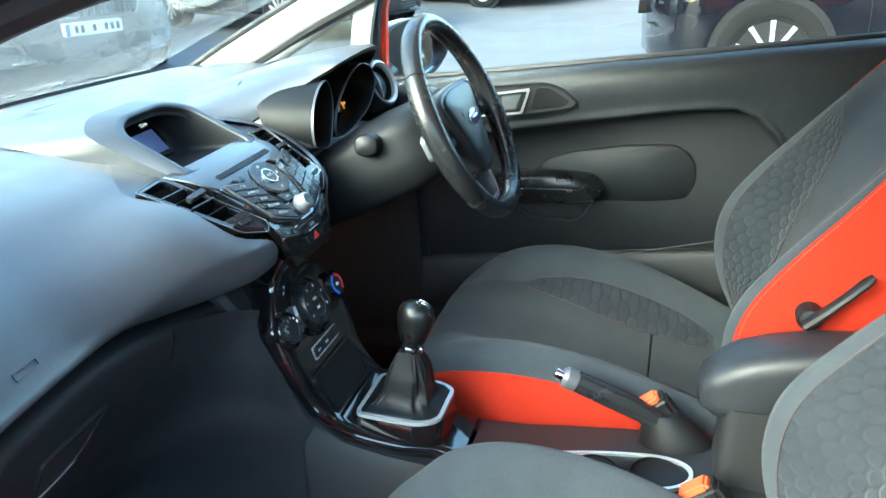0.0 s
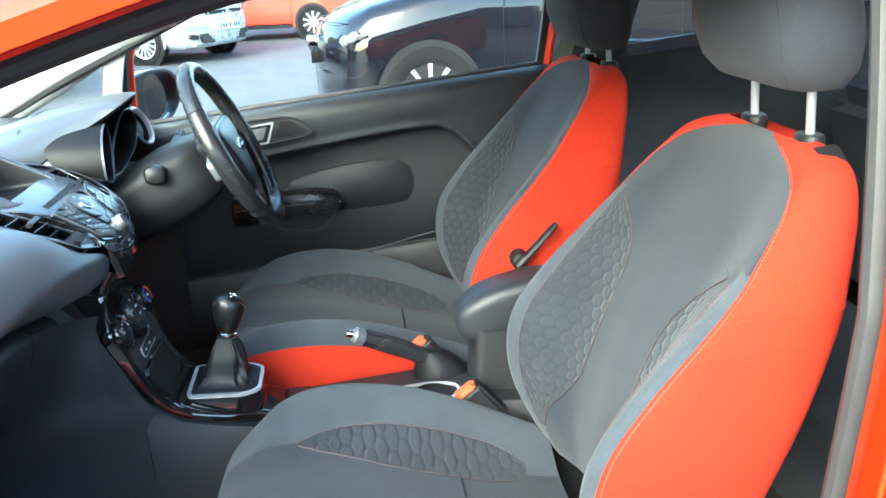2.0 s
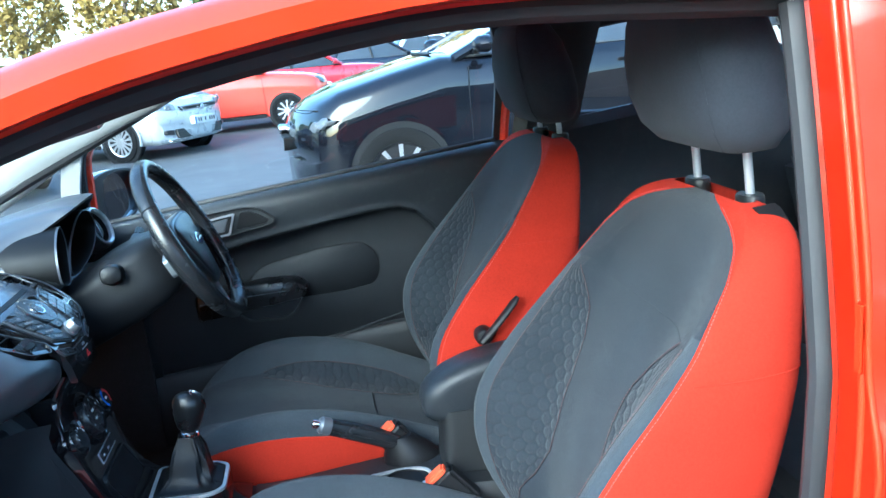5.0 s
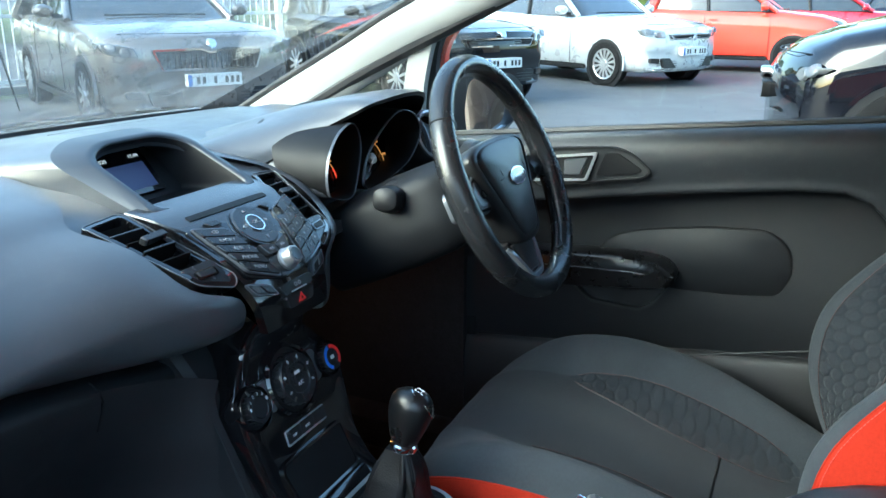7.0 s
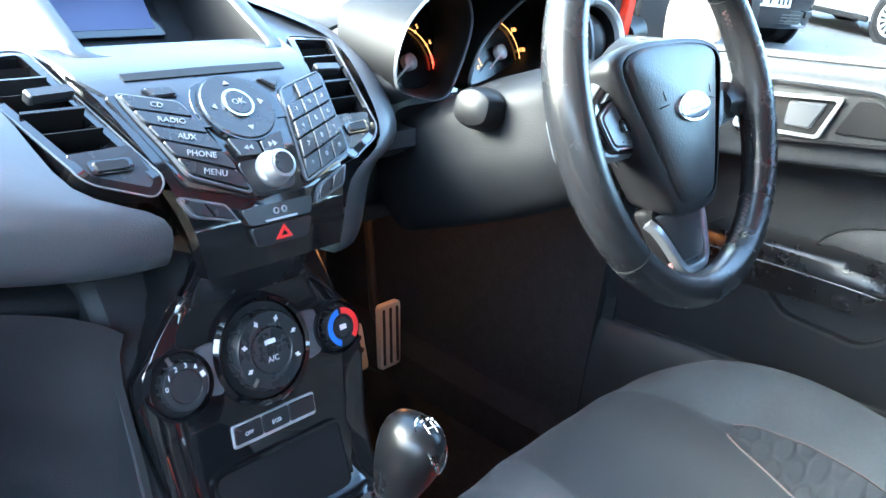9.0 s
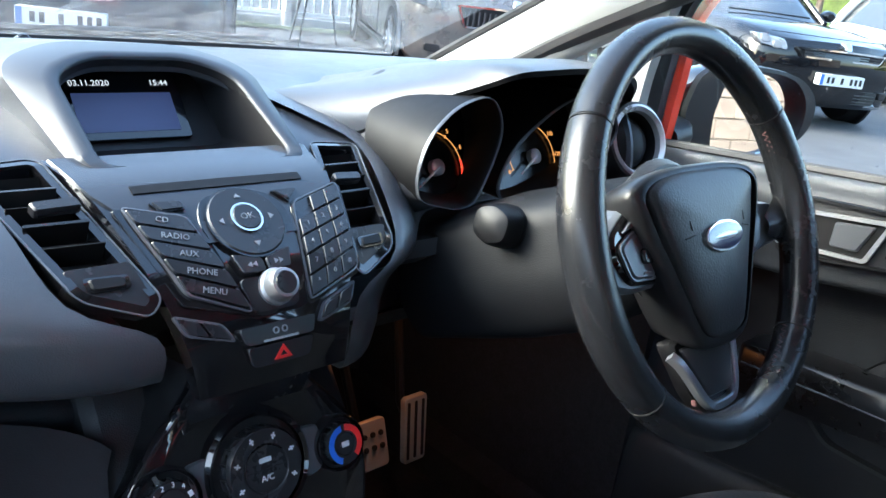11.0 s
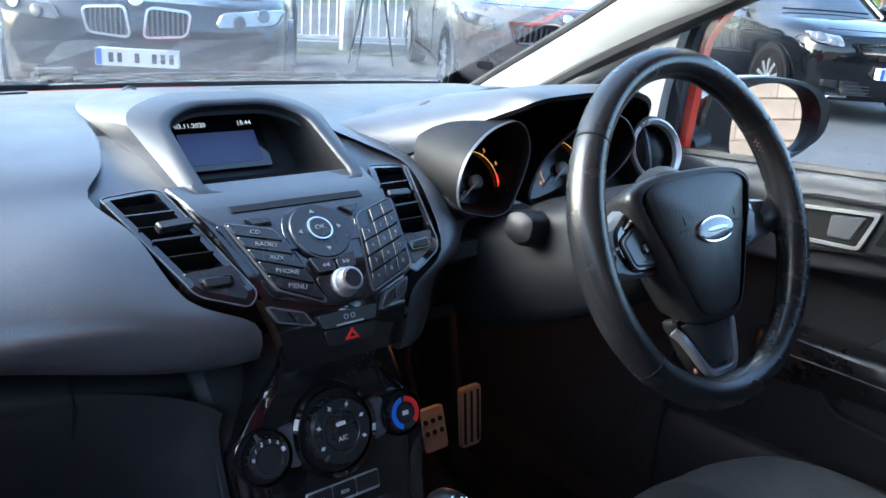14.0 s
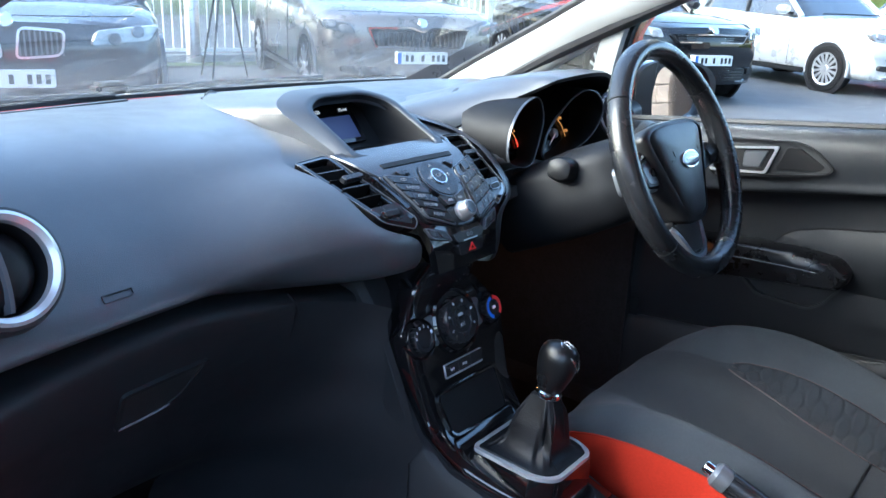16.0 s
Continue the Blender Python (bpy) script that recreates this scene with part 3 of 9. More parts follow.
    for z, w, d, yc in ((1.236, 0.095, 0.034, -1.002), (1.243, 0.128, 0.056, -1.000), (1.268, 0.150, 0.074, -0.994), (1.31, 0.162, 0.081, -0.986), (1.36, 0.156, 0.080, -0.978), (1.41, 0.142, 0.070, -0.970), (1.442, 0.125, 0.054, -0.964), (1.456, 0.095, 0.030, -0.960)):
        ring = []
        for k in range(40):
            a = 2 * math.pi * k / 40
            ca, sa = math.cos(a), math.sin(a)
            e = 0.62
            px = math.copysign(abs(ca) ** e, ca) * w
            py = math.copysign(abs(sa) ** 0.8, sa) * d
            py += 0.018 * (1 - (px / w) ** 2) if py < 0 else -0.02 * (1 - (px / w) ** 2) * 0.4
            ring.append(base @ Vector((px, yc + py, z + lift)))
        hr.append(ring)
    hd = thing_part("headrest", seat)
    hb = lofted(hr)
    part_into(hd, hb, "cloth_head")
    for s in (-1, 1):
        part("seam", tube([hr[i][10 - s * 5] + Vector((0, 0.0004, 0)) for i in range(len(hr))], 0.0007, 5), "cloth_head", hd)
        part("post", lathe([(0.0055, 0), (0.0062, 0.002), (0.0062, 0.115)], base @ pose(s * 0.078, -1.015, 1.155, -4, 0, 0), 12), "silver", seat, "bright steel headrest post")
        part("collar", lofted([[base @ Vector((s * 0.078 + q[0], -1.012 + q[1], z)) for q in circle(r, 16, r * 0.72)] for r, z in ((0.024, 1.190 - (1 - tall) * 0.65), (0.025, 1.199 - (1 - tall) * 0.65), (0.025, 1.207 - (1 - tall) * 0.65), (0.022, 1.211 - (1 - tall) * 0.65))]), "dark", seat, "black plastic headrest guide")
    # Recliner lever, catch plate, belt-side details.
    if lever:
        xs = inboard * 0.272
        part("recliner_hub", lathe([(0.019, 0), (0.019, 0.018), (0.015, 0.026), (0.007, 0.029)], base @ pose(xs, -0.765, 0.848, 0, 90 * inboard, 0), 20), "dark", seat, "black plastic recliner hub")
        part("recliner_lever", sweep(bmesh.new(), [base @ Vector((xs + inboard * q, -0.765 - d, 0.848 + d * 1.08)) for d, q in ((-0.006, 0.030), (0.014, 0.034), (0.040, 0.035), (0.062, 0.033), (0.072, 0.031))], circle(0.0105, 10, 0.0075), scale=[1.2, 1.05, 0.95, 0.95, 0.6]), "dark", seat, "black plastic recliner lever")
    if plate:
        part("fold_release", boxed((0, 0, 0), (0.075, 0.040, 0.014), 0.006, base @ pose(-inboard * 0.162, -1.000, 1.166, -8, -inboard * 33, 0)), "dark", seat, "black plastic seat-folding handle")
    return seat


make_seat("dark grey cloth bucket seat with red side panels, driver's side", 0.360, 0.02, -1, True, False)
make_seat("grey cloth bucket seat, red sides, honeycomb bolsters, passenger's side", -0.365, -0.025, 1, False, True, 0.972, 0.016, -0.028, 0.013)

# ---- the red car's shell ----
car = thing("car_body", "bright red three-door hatchback, passenger door open", "car", at=pose(0, -0.6, GZ))
UNB = car.matrix_world.inverted()


def shell(name, bm, mat, label="", smooth=35):
    bmesh.ops.transform(bm, matrix=UNB, verts=bm.verts)
    return part(name, bm, mat, car, label, smooth)


def strip(path, section, n=6, up=Vector((0, 0, 1)), scale=None):
    p = catmull(path, n)
    sc = None
    if scale:
        sc = [scale[0] + (scale[1] - scale[0]) * i / (len(p) - 1) for i in range(len(p))]
    return sweep(bmesh.new(), p, section, False, up, sc)


# Floor, sills, firewall, tail.
shell("floor_pan", boxed((0, -0.75, 0.30), (1.44, 3.1, 0.06), 0.01), "carpet", "black carpeted floor")
shell("tunnel", lofted([[Vector((x, y, z)) for x, z in ((-0.16, 0.32), (-0.12, 0.47), (-0.09, 0.50), (0.09, 0.50), (0.12, 0.47), (0.16, 0.32))] for y in (0.62, -1.5)]), "carpet")
for s in (-1, 1):
    shell("sill", lofted([[Vector((s * x, y, z)) for x, z in ((0.64, 0.31), (0.64, 0.40), (0.68, 0.43), (0.76, 0.43), (0.80, 0.38), (0.80, 0.25), (0.70, 0.22))] for y in (0.75, -1.05)]), "redpaint" if s < 0 else "carpet", "painted door sill" if s < 0 else "dark sill cover")
shell("firewall", boxed((0, 0.86, 0.62), (1.44, 0.05, 0.70), 0.02, seg=1), "carpet")
shell("footwell_side", boxed((0.70, 0.45, 0.66), (0.05, 0.85, 0.72), 0.02), "carpet")
shell("footwell_side", boxed((-0.72, 0.50, 0.66), (0.05, 0.72, 0.72), 0.02), "carpet")
shell("bulkhead", boxed((0, -1.98, 0.70), (1.36, 0.06, 0.80), 0.02), "dark")
# Bonnet, wings and cowl ahead of the windscreen.
bon = []
for y, z, w in ((0.93, 1.035, 0.70), (1.05, 1.035, 0.72), (1.25, 1.01, 0.72), (1.45, 0.96, 0.70), (1.60, 0.90, 0.66), (1.68, 0.83, 0.60)):
    bon.append([Vector((w * u, y, z - 0.055 * abs(u) ** 3)) for u in [k / 8 - 1 for k in range(17)]])
b = lofted(bon, False)
bmesh.ops.solidify(b, geom=b.faces[:], thickness=0.012)
shell("bonnet", b, "redpaint", "glossy red bonnet")
for s in (-1, 1):
    shell("wing", lofted([[Vector((s * x, y, z)) for x, z in ((0.70, 0.985 - d), (0.78, 0.93 - d), (0.835, 0.80 - d), (0.845, 0.55), (0.80, 0.40), (0.70, 0.55))] for y, d in ((0.70, 0.0), (1.1, 0.02), (1.45, 0.09), (1.66, 0.17))]), "redpaint", "glossy red front wing")
    for y in (0.98, -1.52):
        wh = lathe([(0.0, -0.09), (0.24, -0.09), (0.29, -0.07), (0.30, 0.0), (0.29, 0.07), (0.24, 0.09), (0.20, 0.075), (0.0, 0.06)], pose(s * 0.74, y, 0.30 + GZ, 0, s * 90, 0), 28)
        shell("wheel", wh, "rubber", "black tyre on a road wheel")
shell("bumper", lofted([[Vector((x, 1.62 + 0.16 * (1 - (x / 0.86) ** 2), z)) for x in [k / 6 * 0.8 for k in range(-6, 7)]] for z in (0.30, 0.45, 0.62, 0.80)], False), "redpaint")
shell("cowl", lofted([[Vector((w * u, y - 0.09 * u * u, z)) for u in [k / 8 - 1 for k in range(17)]] for y, z, w in ((0.855, 1.03, 0.70), (0.90, 1.052, 0.71), (0.96, 1.035, 0.72), (0.99, 1.0, 0.72))], False), "dark", "black plastic scuttle panel")
# Windscreen.
ws = []
for k in range(9):
    t = k / 8
    y0, z0, w = 0.86 - 1.00 * t, 1.072 + 0.365 * t + 0.02 * math.sin(math.pi * t), 0.715 - 0.14 * t
    ws.append([Vector((w * u, y0 - (0.10 - 0.04 * t) * u * u, z0)) for u in [q / 8 - 1 for q in range(17)]])
b = lofted(ws, False)
bmesh.ops.solidify(b, geom=b.faces[:], thickness=0.004)
wsg = shell("windscreen", b, "screen_glass", "windscreen with rain smears along the base")
wsg.visible_shadow = False
edge = [Vector(p) for p in ws[0]]
shell("windscreen_seal", sweep(bmesh.new(), [p + Vector((0, -0.006, 0.002)) for p in edge], [(-0.011, -0.004), (0.011, -0.004), (0.011, 0.004), (-0.011, 0.004)]), "rubber")
# Screen pillars: light trim inside, red skin outside.
for s in (-1, 1):
    if s < 0:
        P = [(s * 0.700, 0.640, 1.068), (s * 0.682, 0.50, 1.125), (s * 0.655, 0.32, 1.208), (s * 0.622, 0.12, 1.300), (s * 0.590, -0.08, 1.380), (s * 0.572, -0.24, 1.418)]
        sec = [(-0.050, -0.016), (-0.026, -0.034), (0.024, -0.036), (0.056, -0.014), (0.052, 0.014), (0, 0.020), (-0.044, 0.012)]
        shell("pillar_trim", strip(P, sec, 6), "pillar", "pale grey moulded pillar trim")
    else:
        fore = catmull([(0.690, 0.615, 1.078), (0.682, 0.515, 1.133), (0.662, 0.40, 1.190), (0.636, 0.29, 1.242), (0.614, 0.185, 1.295), (0.596, 0.06, 1.352), (0.580, -0.08, 1.402), (0.572, -0.20, 1.428)], 4)
        aft = catmull([(0.690, 0.430, 1.070), (0.680, 0.317, 1.130), (0.668, 0.205, 1.192), (0.645, 0.115, 1.242), (0.625, 0.0, 1.296), (0.606, -0.12, 1.347), (0.590, -0.23, 1.392), (0.580, -0.34, 1.425)], 4)
        rows = []
        for f, r in zip(fore, aft):
            line = [f + Vector((0.030, 0.012, 0.004))]
            for q in (0.0, 0.08, 0.25, 0.5, 0.75, 0.92, 1.0):
                line.append(f.lerp(r, q) + Vector((-0.018, -0.008, -0.010)) * math.sin(math.pi * q) ** 0.6)
            line.append(r + Vector((0.030, 0.010, 0.0)))
            rows.append(line)
        shell("pillar_trim", lofted(rows), "pillar", "pale grey moulded pillar trim", 60)
        shell("pillar_seal", tube([f + Vector((0.006, 0.010, 0.004)) for f in fore], 0.008, 8), "rubber", "black windscreen edge seal")
    Q = [(s * 0.745, 0.70, 1.045), (s * 0.715, 0.46, 1.160), (s * 0.685, 0.24, 1.262), (s * 0.655, 0.02, 1.358), (s * 0.63, -0.16, 1.418), (s * 0.618, -0.34, 1.446), (s * 0.615, -0.62, 1.462), (s * 0.625, -0.97, 1.455), (s * 0.64, -1.5, 1.43), (s * 0.64, -2.0, 1.37)]
    if s > 0:
        Q = [(0.690, 0.50, 1.085), (0.682, 0.40, 1.130), (0.665, 0.275, 1.195), (0.640, 0.13, 1.262), (0.622, -0.02, 1.330), (0.612, -0.20, 1.412), (0.612, -0.40, 1.470), (0.615, -0.62, 1.502), (0.625, -0.97, 1.498), (0.64, -1.5, 1.462), (0.64, -2.0, 1.40)]
    else:
        Q[:7] = [(-0.745, 0.70, 1.030), (-0.715, 0.46, 1.145), (-0.690, 0.24, 1.240), (-0.665, 0.02, 1.325), (-0.645, -0.16, 1.388), (-0.63, -0.34, 1.436), (-0.62, -0.62, 1.472)]
    red = [Vector(q) + Vector((s * 0.050, 0, 0.018)) for q in Q]
    shell("roof_rail", strip(red, [(-0.035, -0.014), (0.0, -0.020), (0.03, -0.018), (0.036, 0.004), (0.02, 0.022), (-0.012, 0.03), (-0.036, 0.02)], 5), "redpaint", "glossy red roof rail")
    step = [Vector(q) + Vector((s * 0.022, 0, 0.006)) for q in Q]
    shell("rail_flange", strip(step, [(-0.014, -0.012), (0.014, -0.012), (0.014, 0.012), (-0.014, 0.012)], 5), "redpaint")
    shell("door_seal", strip([Vector(q) + Vector((s * 0.0, 0, -0.012)) for q in Q[:8]], circle(0.021, 10, 0.017), 5), "rubber", "black rubber door seal")
    # Quarter-light post and belt trim at its foot.
    shell("quarter_post", strip([(s * 0.668, 0.155, 1.06), (s * 0.664, 0.150, 1.15), (s * 0.652, 0.125, 1.245), (s * 0.642, 0.095, 1.31)], [(-0.022, -0.012), (0.022, -0.012), (0.024, 0.012), (-0.020, 0.012)], 4, up=Vector((1, 0, 0))), "pillar", "pale grey quarter-light post")
    ql = bmesh.new()
    vs = [ql.verts.new(v) for v in ((s * 0.712, 0.60, 1.06), (s * 0.70, 0.15, 1.06), (s * 0.675, 0.13, 1.30), (s * 0.685, 0.25, 1.25))]
    ql.faces.new(vs)
    bmesh.ops.solidify(ql, geom=ql.faces[:], thickness=0.004)
    g = shell("quarter_light", ql, "glass", "small triangular fixed window")
    g.visible_shadow = False
# Roof and its lining.
roof_rows, lin_rows = [], []
for y, z, w in ((-0.12, 1.455, 0.60), (-0.3, 1.498, 0.615), (-0.7, 1.530, 0.625), (-1.2, 1.525, 0.64), (-1.7, 1.495, 0.64), (-2.1, 1.42, 0.63)):
    roof_rows.append([Vector((w * u, y, z - 0.02 * u * u)) for u in [k / 6 - 1 for k in range(13)]])
    lin_rows.append([Vector((w * u * 0.98, y, z - 0.026 - 0.018 * u * u)) for u in [k / 6 - 1 for k in range(13)]])
b = lofted(roof_rows, False)
bmesh.ops.solidify(b, geom=b.faces[:], thickness=0.006)
shell("roof", b, "redpaint", "glossy red roof")
b = lofted(lin_rows, False)
bmesh.ops.solidify(b, geom=b.faces[:], thickness=0.006)
shell("headliner", b, "headliner", "pale grey fabric headlining")
# Door post and rear quarter on the open door's side.
def swell(z):
    """The haunch under the rear window bulges outward."""
    return -0.036 * math.exp(-((z - 0.965) / 0.05) ** 2) + 0.012 * math.exp(-((z - 1.075) / 0.03) ** 2)


def jamb(z):
    """Points across the door post at height z, from the seal to the outer skin."""
    lean = 0.0 if z < 1.05 else (z - 1.05) * 0.16
    bow = -0.058 - 0.03 * math.cos((z - 1.25) * 2.6)
    y = -0.875 + bow
    return [(-0.700 + lean, y - 0.045), (-0.712 + lean, y - 0.020), (-0.735 + lean, y - 0.010), (-0.752 + lean, y - 0.026), (-0.756 + lean, y - 0.024), (-0.762 + lean, y + 0.002), (-0.772 + lean, y + 0.006), (-0.800 + lean, y + 0.0), (-0.812 + lean + swell(z) * 0.3, y + 0.004), (-0.819 + lean + swell(z) * 0.5, y + 0.002), (-0.826 + lean + swell(z) * 0.7, y - 0.008), (-0.836 + lean + swell(z) * 0.9, y - 0.022), (-0.843 + lean + swell(z), y - 0.050), (-0.847 + lean + swell(z), y - 0.13)]


zs = [0.36 + k * 0.03 for k in range(37)]
rows = [[Vector((x, y, z)) for x, y in jamb(z)] for z in zs]
b = lofted(rows, False)
bmesh.ops.solidify(b, geom=b.faces[:], thickness=0.004)
shell("door_post", b, "redpaint", "glossy red door post with a pressed step")
for kx, rad in ((7, 0.0045), (9, 0.0035)):
    shell("post_bead", tube(catmull([(jamb(z)[kx][0], jamb(z)[kx][1] + 0.001, z) for z in zs[::3]], 3), rad, 8, up=Vector((1, 0, 0))), "redpaint", "rolled red edge of the door post", 60)
shell("striker_pad", boxed((0, 0, 0), (0.014, 0.006, 0.075), 0.003, pose(jamb(1.12)[8][0] + 0.004, jamb(1.12)[8][1] + 0.003, 1.12), 2), "redpaint", "small pressed pad on the door post")
shell("window_trim", strip([(-0.866, -0.988, 1.165), (-0.860, -0.986, 1.20), (-0.848, -0.986, 1.27), (-0.826, -0.99, 1.40), (-0.818, -0.995, 1.46)], [(-0.018, -0.004), (-0.010, -0.008), (0.014, -0.008), (0.018, -0.003), (0.018, 0.006), (-0.018, 0.006)], 5, up=Vector((0, 1, 0))), "rubber", "black trim at the edge of the rear side window")
shell("door_seal", sweep(bmesh.new(), catmull([(jamb(z)[1][0] - 0.006, jamb(z)[1][1] + 0.010, z) for z in zs], 2), circle(0.017, 10, 0.015), up=Vector((1, 0, 0))), "rubber", "black rubber door seal")
low = [[Vector((-0.845 + (0.0 if z < 1.08 else (z - 1.08) * 0.28) + 0.03 * (1 - math.cos((z - 0.75) * 2)) + swell(z), y, z)) for z in [0.35 + 0.03 * k for k in range(26)]] for y in (-1.02, -1.25, -1.5, -1.8, -2.15)]
b = lofted(low, False)
bmesh.ops.solidify(b, geom=b.faces[:], thickness=0.006)
shell("rear_quarter", b, "redpaint", "glossy red rear quarter panel")
for s in (-1, 1):
    q = bmesh.new()
    vs = [q.verts.new(v) for v in ((s * 0.832, -1.09, 1.105), (s * 0.832, -1.80, 1.16), (s * 0.735, -1.80, 1.39), (s * 0.725, -1.12, 1.43))] if s < 0 else \
         [q.verts.new(v) for v in ((0.735, -1.16, 1.205), (0.735, -1.85, 1.275), (0.66, -1.85, 1.39), (0.655, -1.19, 1.425))]
    q.faces.new(vs)
    bmesh.ops.solidify(q, geom=q.faces[:], thickness=0.004)
    g = shell("rear_side_window", q, "glass", "fixed rear side window")
    g.visible_shadow = False
    c = [v for v in ([(s * 0.836, -1.075, 1.09), (s * 0.836, -1.82, 1.145), (s * 0.735, -1.84, 1.41), (s * 0.722, -1.10, 1.445)] if s < 0 else [(0.735, -1.15, 1.196), (0.735, -1.87, 1.268), (0.66, -1.87, 1.40), (0.652, -1.18, 1.435)])]
    shell("window_surround", sweep(bmesh.new(), catmull(c, 5, True), circle(0.016, 8), True), "rubber", "black rubber window surround")
# Dark trim behind the driver: door post cover, rear side trim.
shell("door_post_cover", lofted([[Vector((x, y, z)) for y, x in ((y0, 0.70 - l), (y0 - 0.03, 0.665 - l), (y0 - 0.13, 0.665 - l), (y0 - 0.185, 0.70 - l))] for z, y0, l in ((0.4, -0.96, 0.0), (0.9, -0.965, 0.0), (1.15, -0.975, 0.01), (1.30, -1.0, 0.05), (1.45, -1.03, 0.10))], True), "trim", "dark moulded door-post cover")
shell("post_edge", strip([(0.705, -0.955, 0.9), (0.70, -0.958, 1.12), (0.685, -0.965, 1.22), (0.655, -0.985, 1.36), (0.635, -1.0, 1.44)], circle(0.012, 8), 4, up=Vector((1, 0, 0))), "redpaint")
shell("rear_side_trim", lofted([[Vector((x, y, z)) for x, z in ((0.74, 1.188 - (y + 1.12) * 0.1), (0.68, 1.196 - (y + 1.12) * 0.1), (0.655, 1.168 - (y + 1.12) * 0.1), (0.66, 1.0), (0.62, 0.86), (0.60, 0.55), (0.62, 0.35), (0.74, 0.35))] for y in (-1.12, -1.5, -1.95)]), "trim", "dark moulded rear side trim")
shell("rear_side_trim", lofted([[Vector((-x, y, z)) for x, z in ((0.80, 1.09), (0.70, 1.11), (0.68, 1.05), (0.68, 0.9), (0.64, 0.8), (0.62, 0.55), (0.64, 0.35), (0.80, 0.35))] for y in (-1.03, -1.5, -1.95)]), "trim", "dark moulded rear side trim")
shell("side_panel", boxed((0.80, -0.85, 0.66), (0.03, 3.0, 0.66), 0.01), "redpaint")
# Hatch with its window.
for s in (-1, 1):
    shell("hatch_pillar", strip([(s * 0.62, -2.20, 1.12), (s * 0.60, -2.12, 1.26), (s * 0.57, -2.05, 1.40)], circle(0.05, 8), 3), "pillar", "pale grey hatch pillar trim")
shell("hatch", boxed((0, -2.22, 0.78), (1.45, 0.06, 0.70), 0.02), "trim")
hb = bmesh.new()
hb.faces.new([hb.verts.new(v) for v in ((-0.60, -2.21, 1.12), (0.60, -2.21, 1.12), (0.55, -2.08, 1.40), (-0.55, -2.08, 1.40))])
bmesh.ops.solidify(hb, geom=hb.faces[:], thickness=0.004)
g = shell("hatch_window", hb, "glass", "rear window")
g.visible_shadow = False
shell("header_rail", strip([(-0.60, -0.13, 1.425), (0, -0.19, 1.455), (0.60, -0.13, 1.425)], circle(0.03, 8, 0.016), 6), "headliner")

# Rear bench.
bench = thing("rear_seat", "dark grey cloth rear bench seat", "car seat", at=pose(0, -1.6, 0.34))
def bpart(name, bm, mat):
    bmesh.ops.transform(bm, matrix=bench.matrix_world.inverted(), verts=bm.verts)
    return part(name, bm, mat, bench)
bpart("cushion", boxed((0, -1.45, 0.47), (1.16, 0.50, 0.22), 0.06, seg=4), "cloth")
for s in (-1, 1):
    bpart("backrest", boxed((0, 0, 0), (0.57, 0.14, 0.60), 0.05, pose(s * 0.29, -1.80, 0.80, -14, 0, 0), 4), "cloth")
    bpart("headrest", boxed((0, 0, 0), (0.25, 0.09, 0.17), 0.035, pose(s * 0.32, -1.90, 1.20, -10, 0, 0), 4), "cloth_head")

# ---- dashboard ----
dash = thing("dashboard", "black soft-grained dashboard with silver-grey centre bezel", "dashboard", at=pose(0, 0.45, 0.9))
DI = dash.matrix_world.inverted()


def dpart(name, bm, mat, label="", parent=None, smooth=35):
    bmesh.ops.transform(bm, matrix=DI, verts=bm.verts)
    return part(name, bm, mat, parent or dash, label, smooth)


# The curve that the centre stack's face follows.
FACE = [(0.152, 1.080, 0.0), (0.098, 1.067, 0.0), (0.056, 1.041, 0.0), (0.018, 1.007, 0.0), (-0.004, 0.968, 0.0), (-0.010, 0.930, 0.0)]
FC = catmull([Vector((0, y, z)) for y, z, _ in FACE], 10)
FL = [0.0]
for p, q in zip(FC, FC[1:]):
    FL.append(FL[-1] + (q - p).length)


def face(a, s, h):
    """A point of the centre stack: a across, s down its face, h outward."""
    s = min(max(s, -0.02), FL[-1] - 1e-5)
    i = max(0, min(len(FL) - 2, next((k for k in range(len(FL) - 1) if FL[k + 1] >= s), len(FL) - 2)))
    t = (s - FL[i]) / (FL[i + 1] - FL[i])
    p = FC[i].lerp(FC[i + 1], t)
    d = (FC[min(i + 2, len(FC) - 1)] - FC[max(i - 1, 0)]).normalized()
    n = Vector((0, d.z, -d.y))
    if n.y > 0:
        n = -n
    return Vector((a, p.y + 0.55 * a * a, p.z - 0.15 * a * a)) + n * h


# Passenger-side pad: level slices from the middle of the car to the door.
def pad_profile(u):
    """u: 0 at the centre bezel, 1 at the door."""
    k = u ** 2
    return [Vector((0, y, z)) for y, z in ((0.835, 1.060), (0.70, 1.090), (0.56, 1.108), (0.43, 1.118 + 0.006 * u), (0.32, 1.114 + 0.008 * u), (0.235 - 0.03 * k, 1.088 + 0.006 * u), (0.175 - 0.05 * k, 1.046), (0.130 - 0.05 * k, 1.000),
                                           (0.106 - 0.05 * k, 0.972), (0.104 - 0.05 * k, 0.956), (0.136 - 0.05 * k, 0.942), (0.166 - 0.04 * k, 0.928), (0.18, 0.910))]


def fits(k):
    return k * k * (3 - 2 * k)


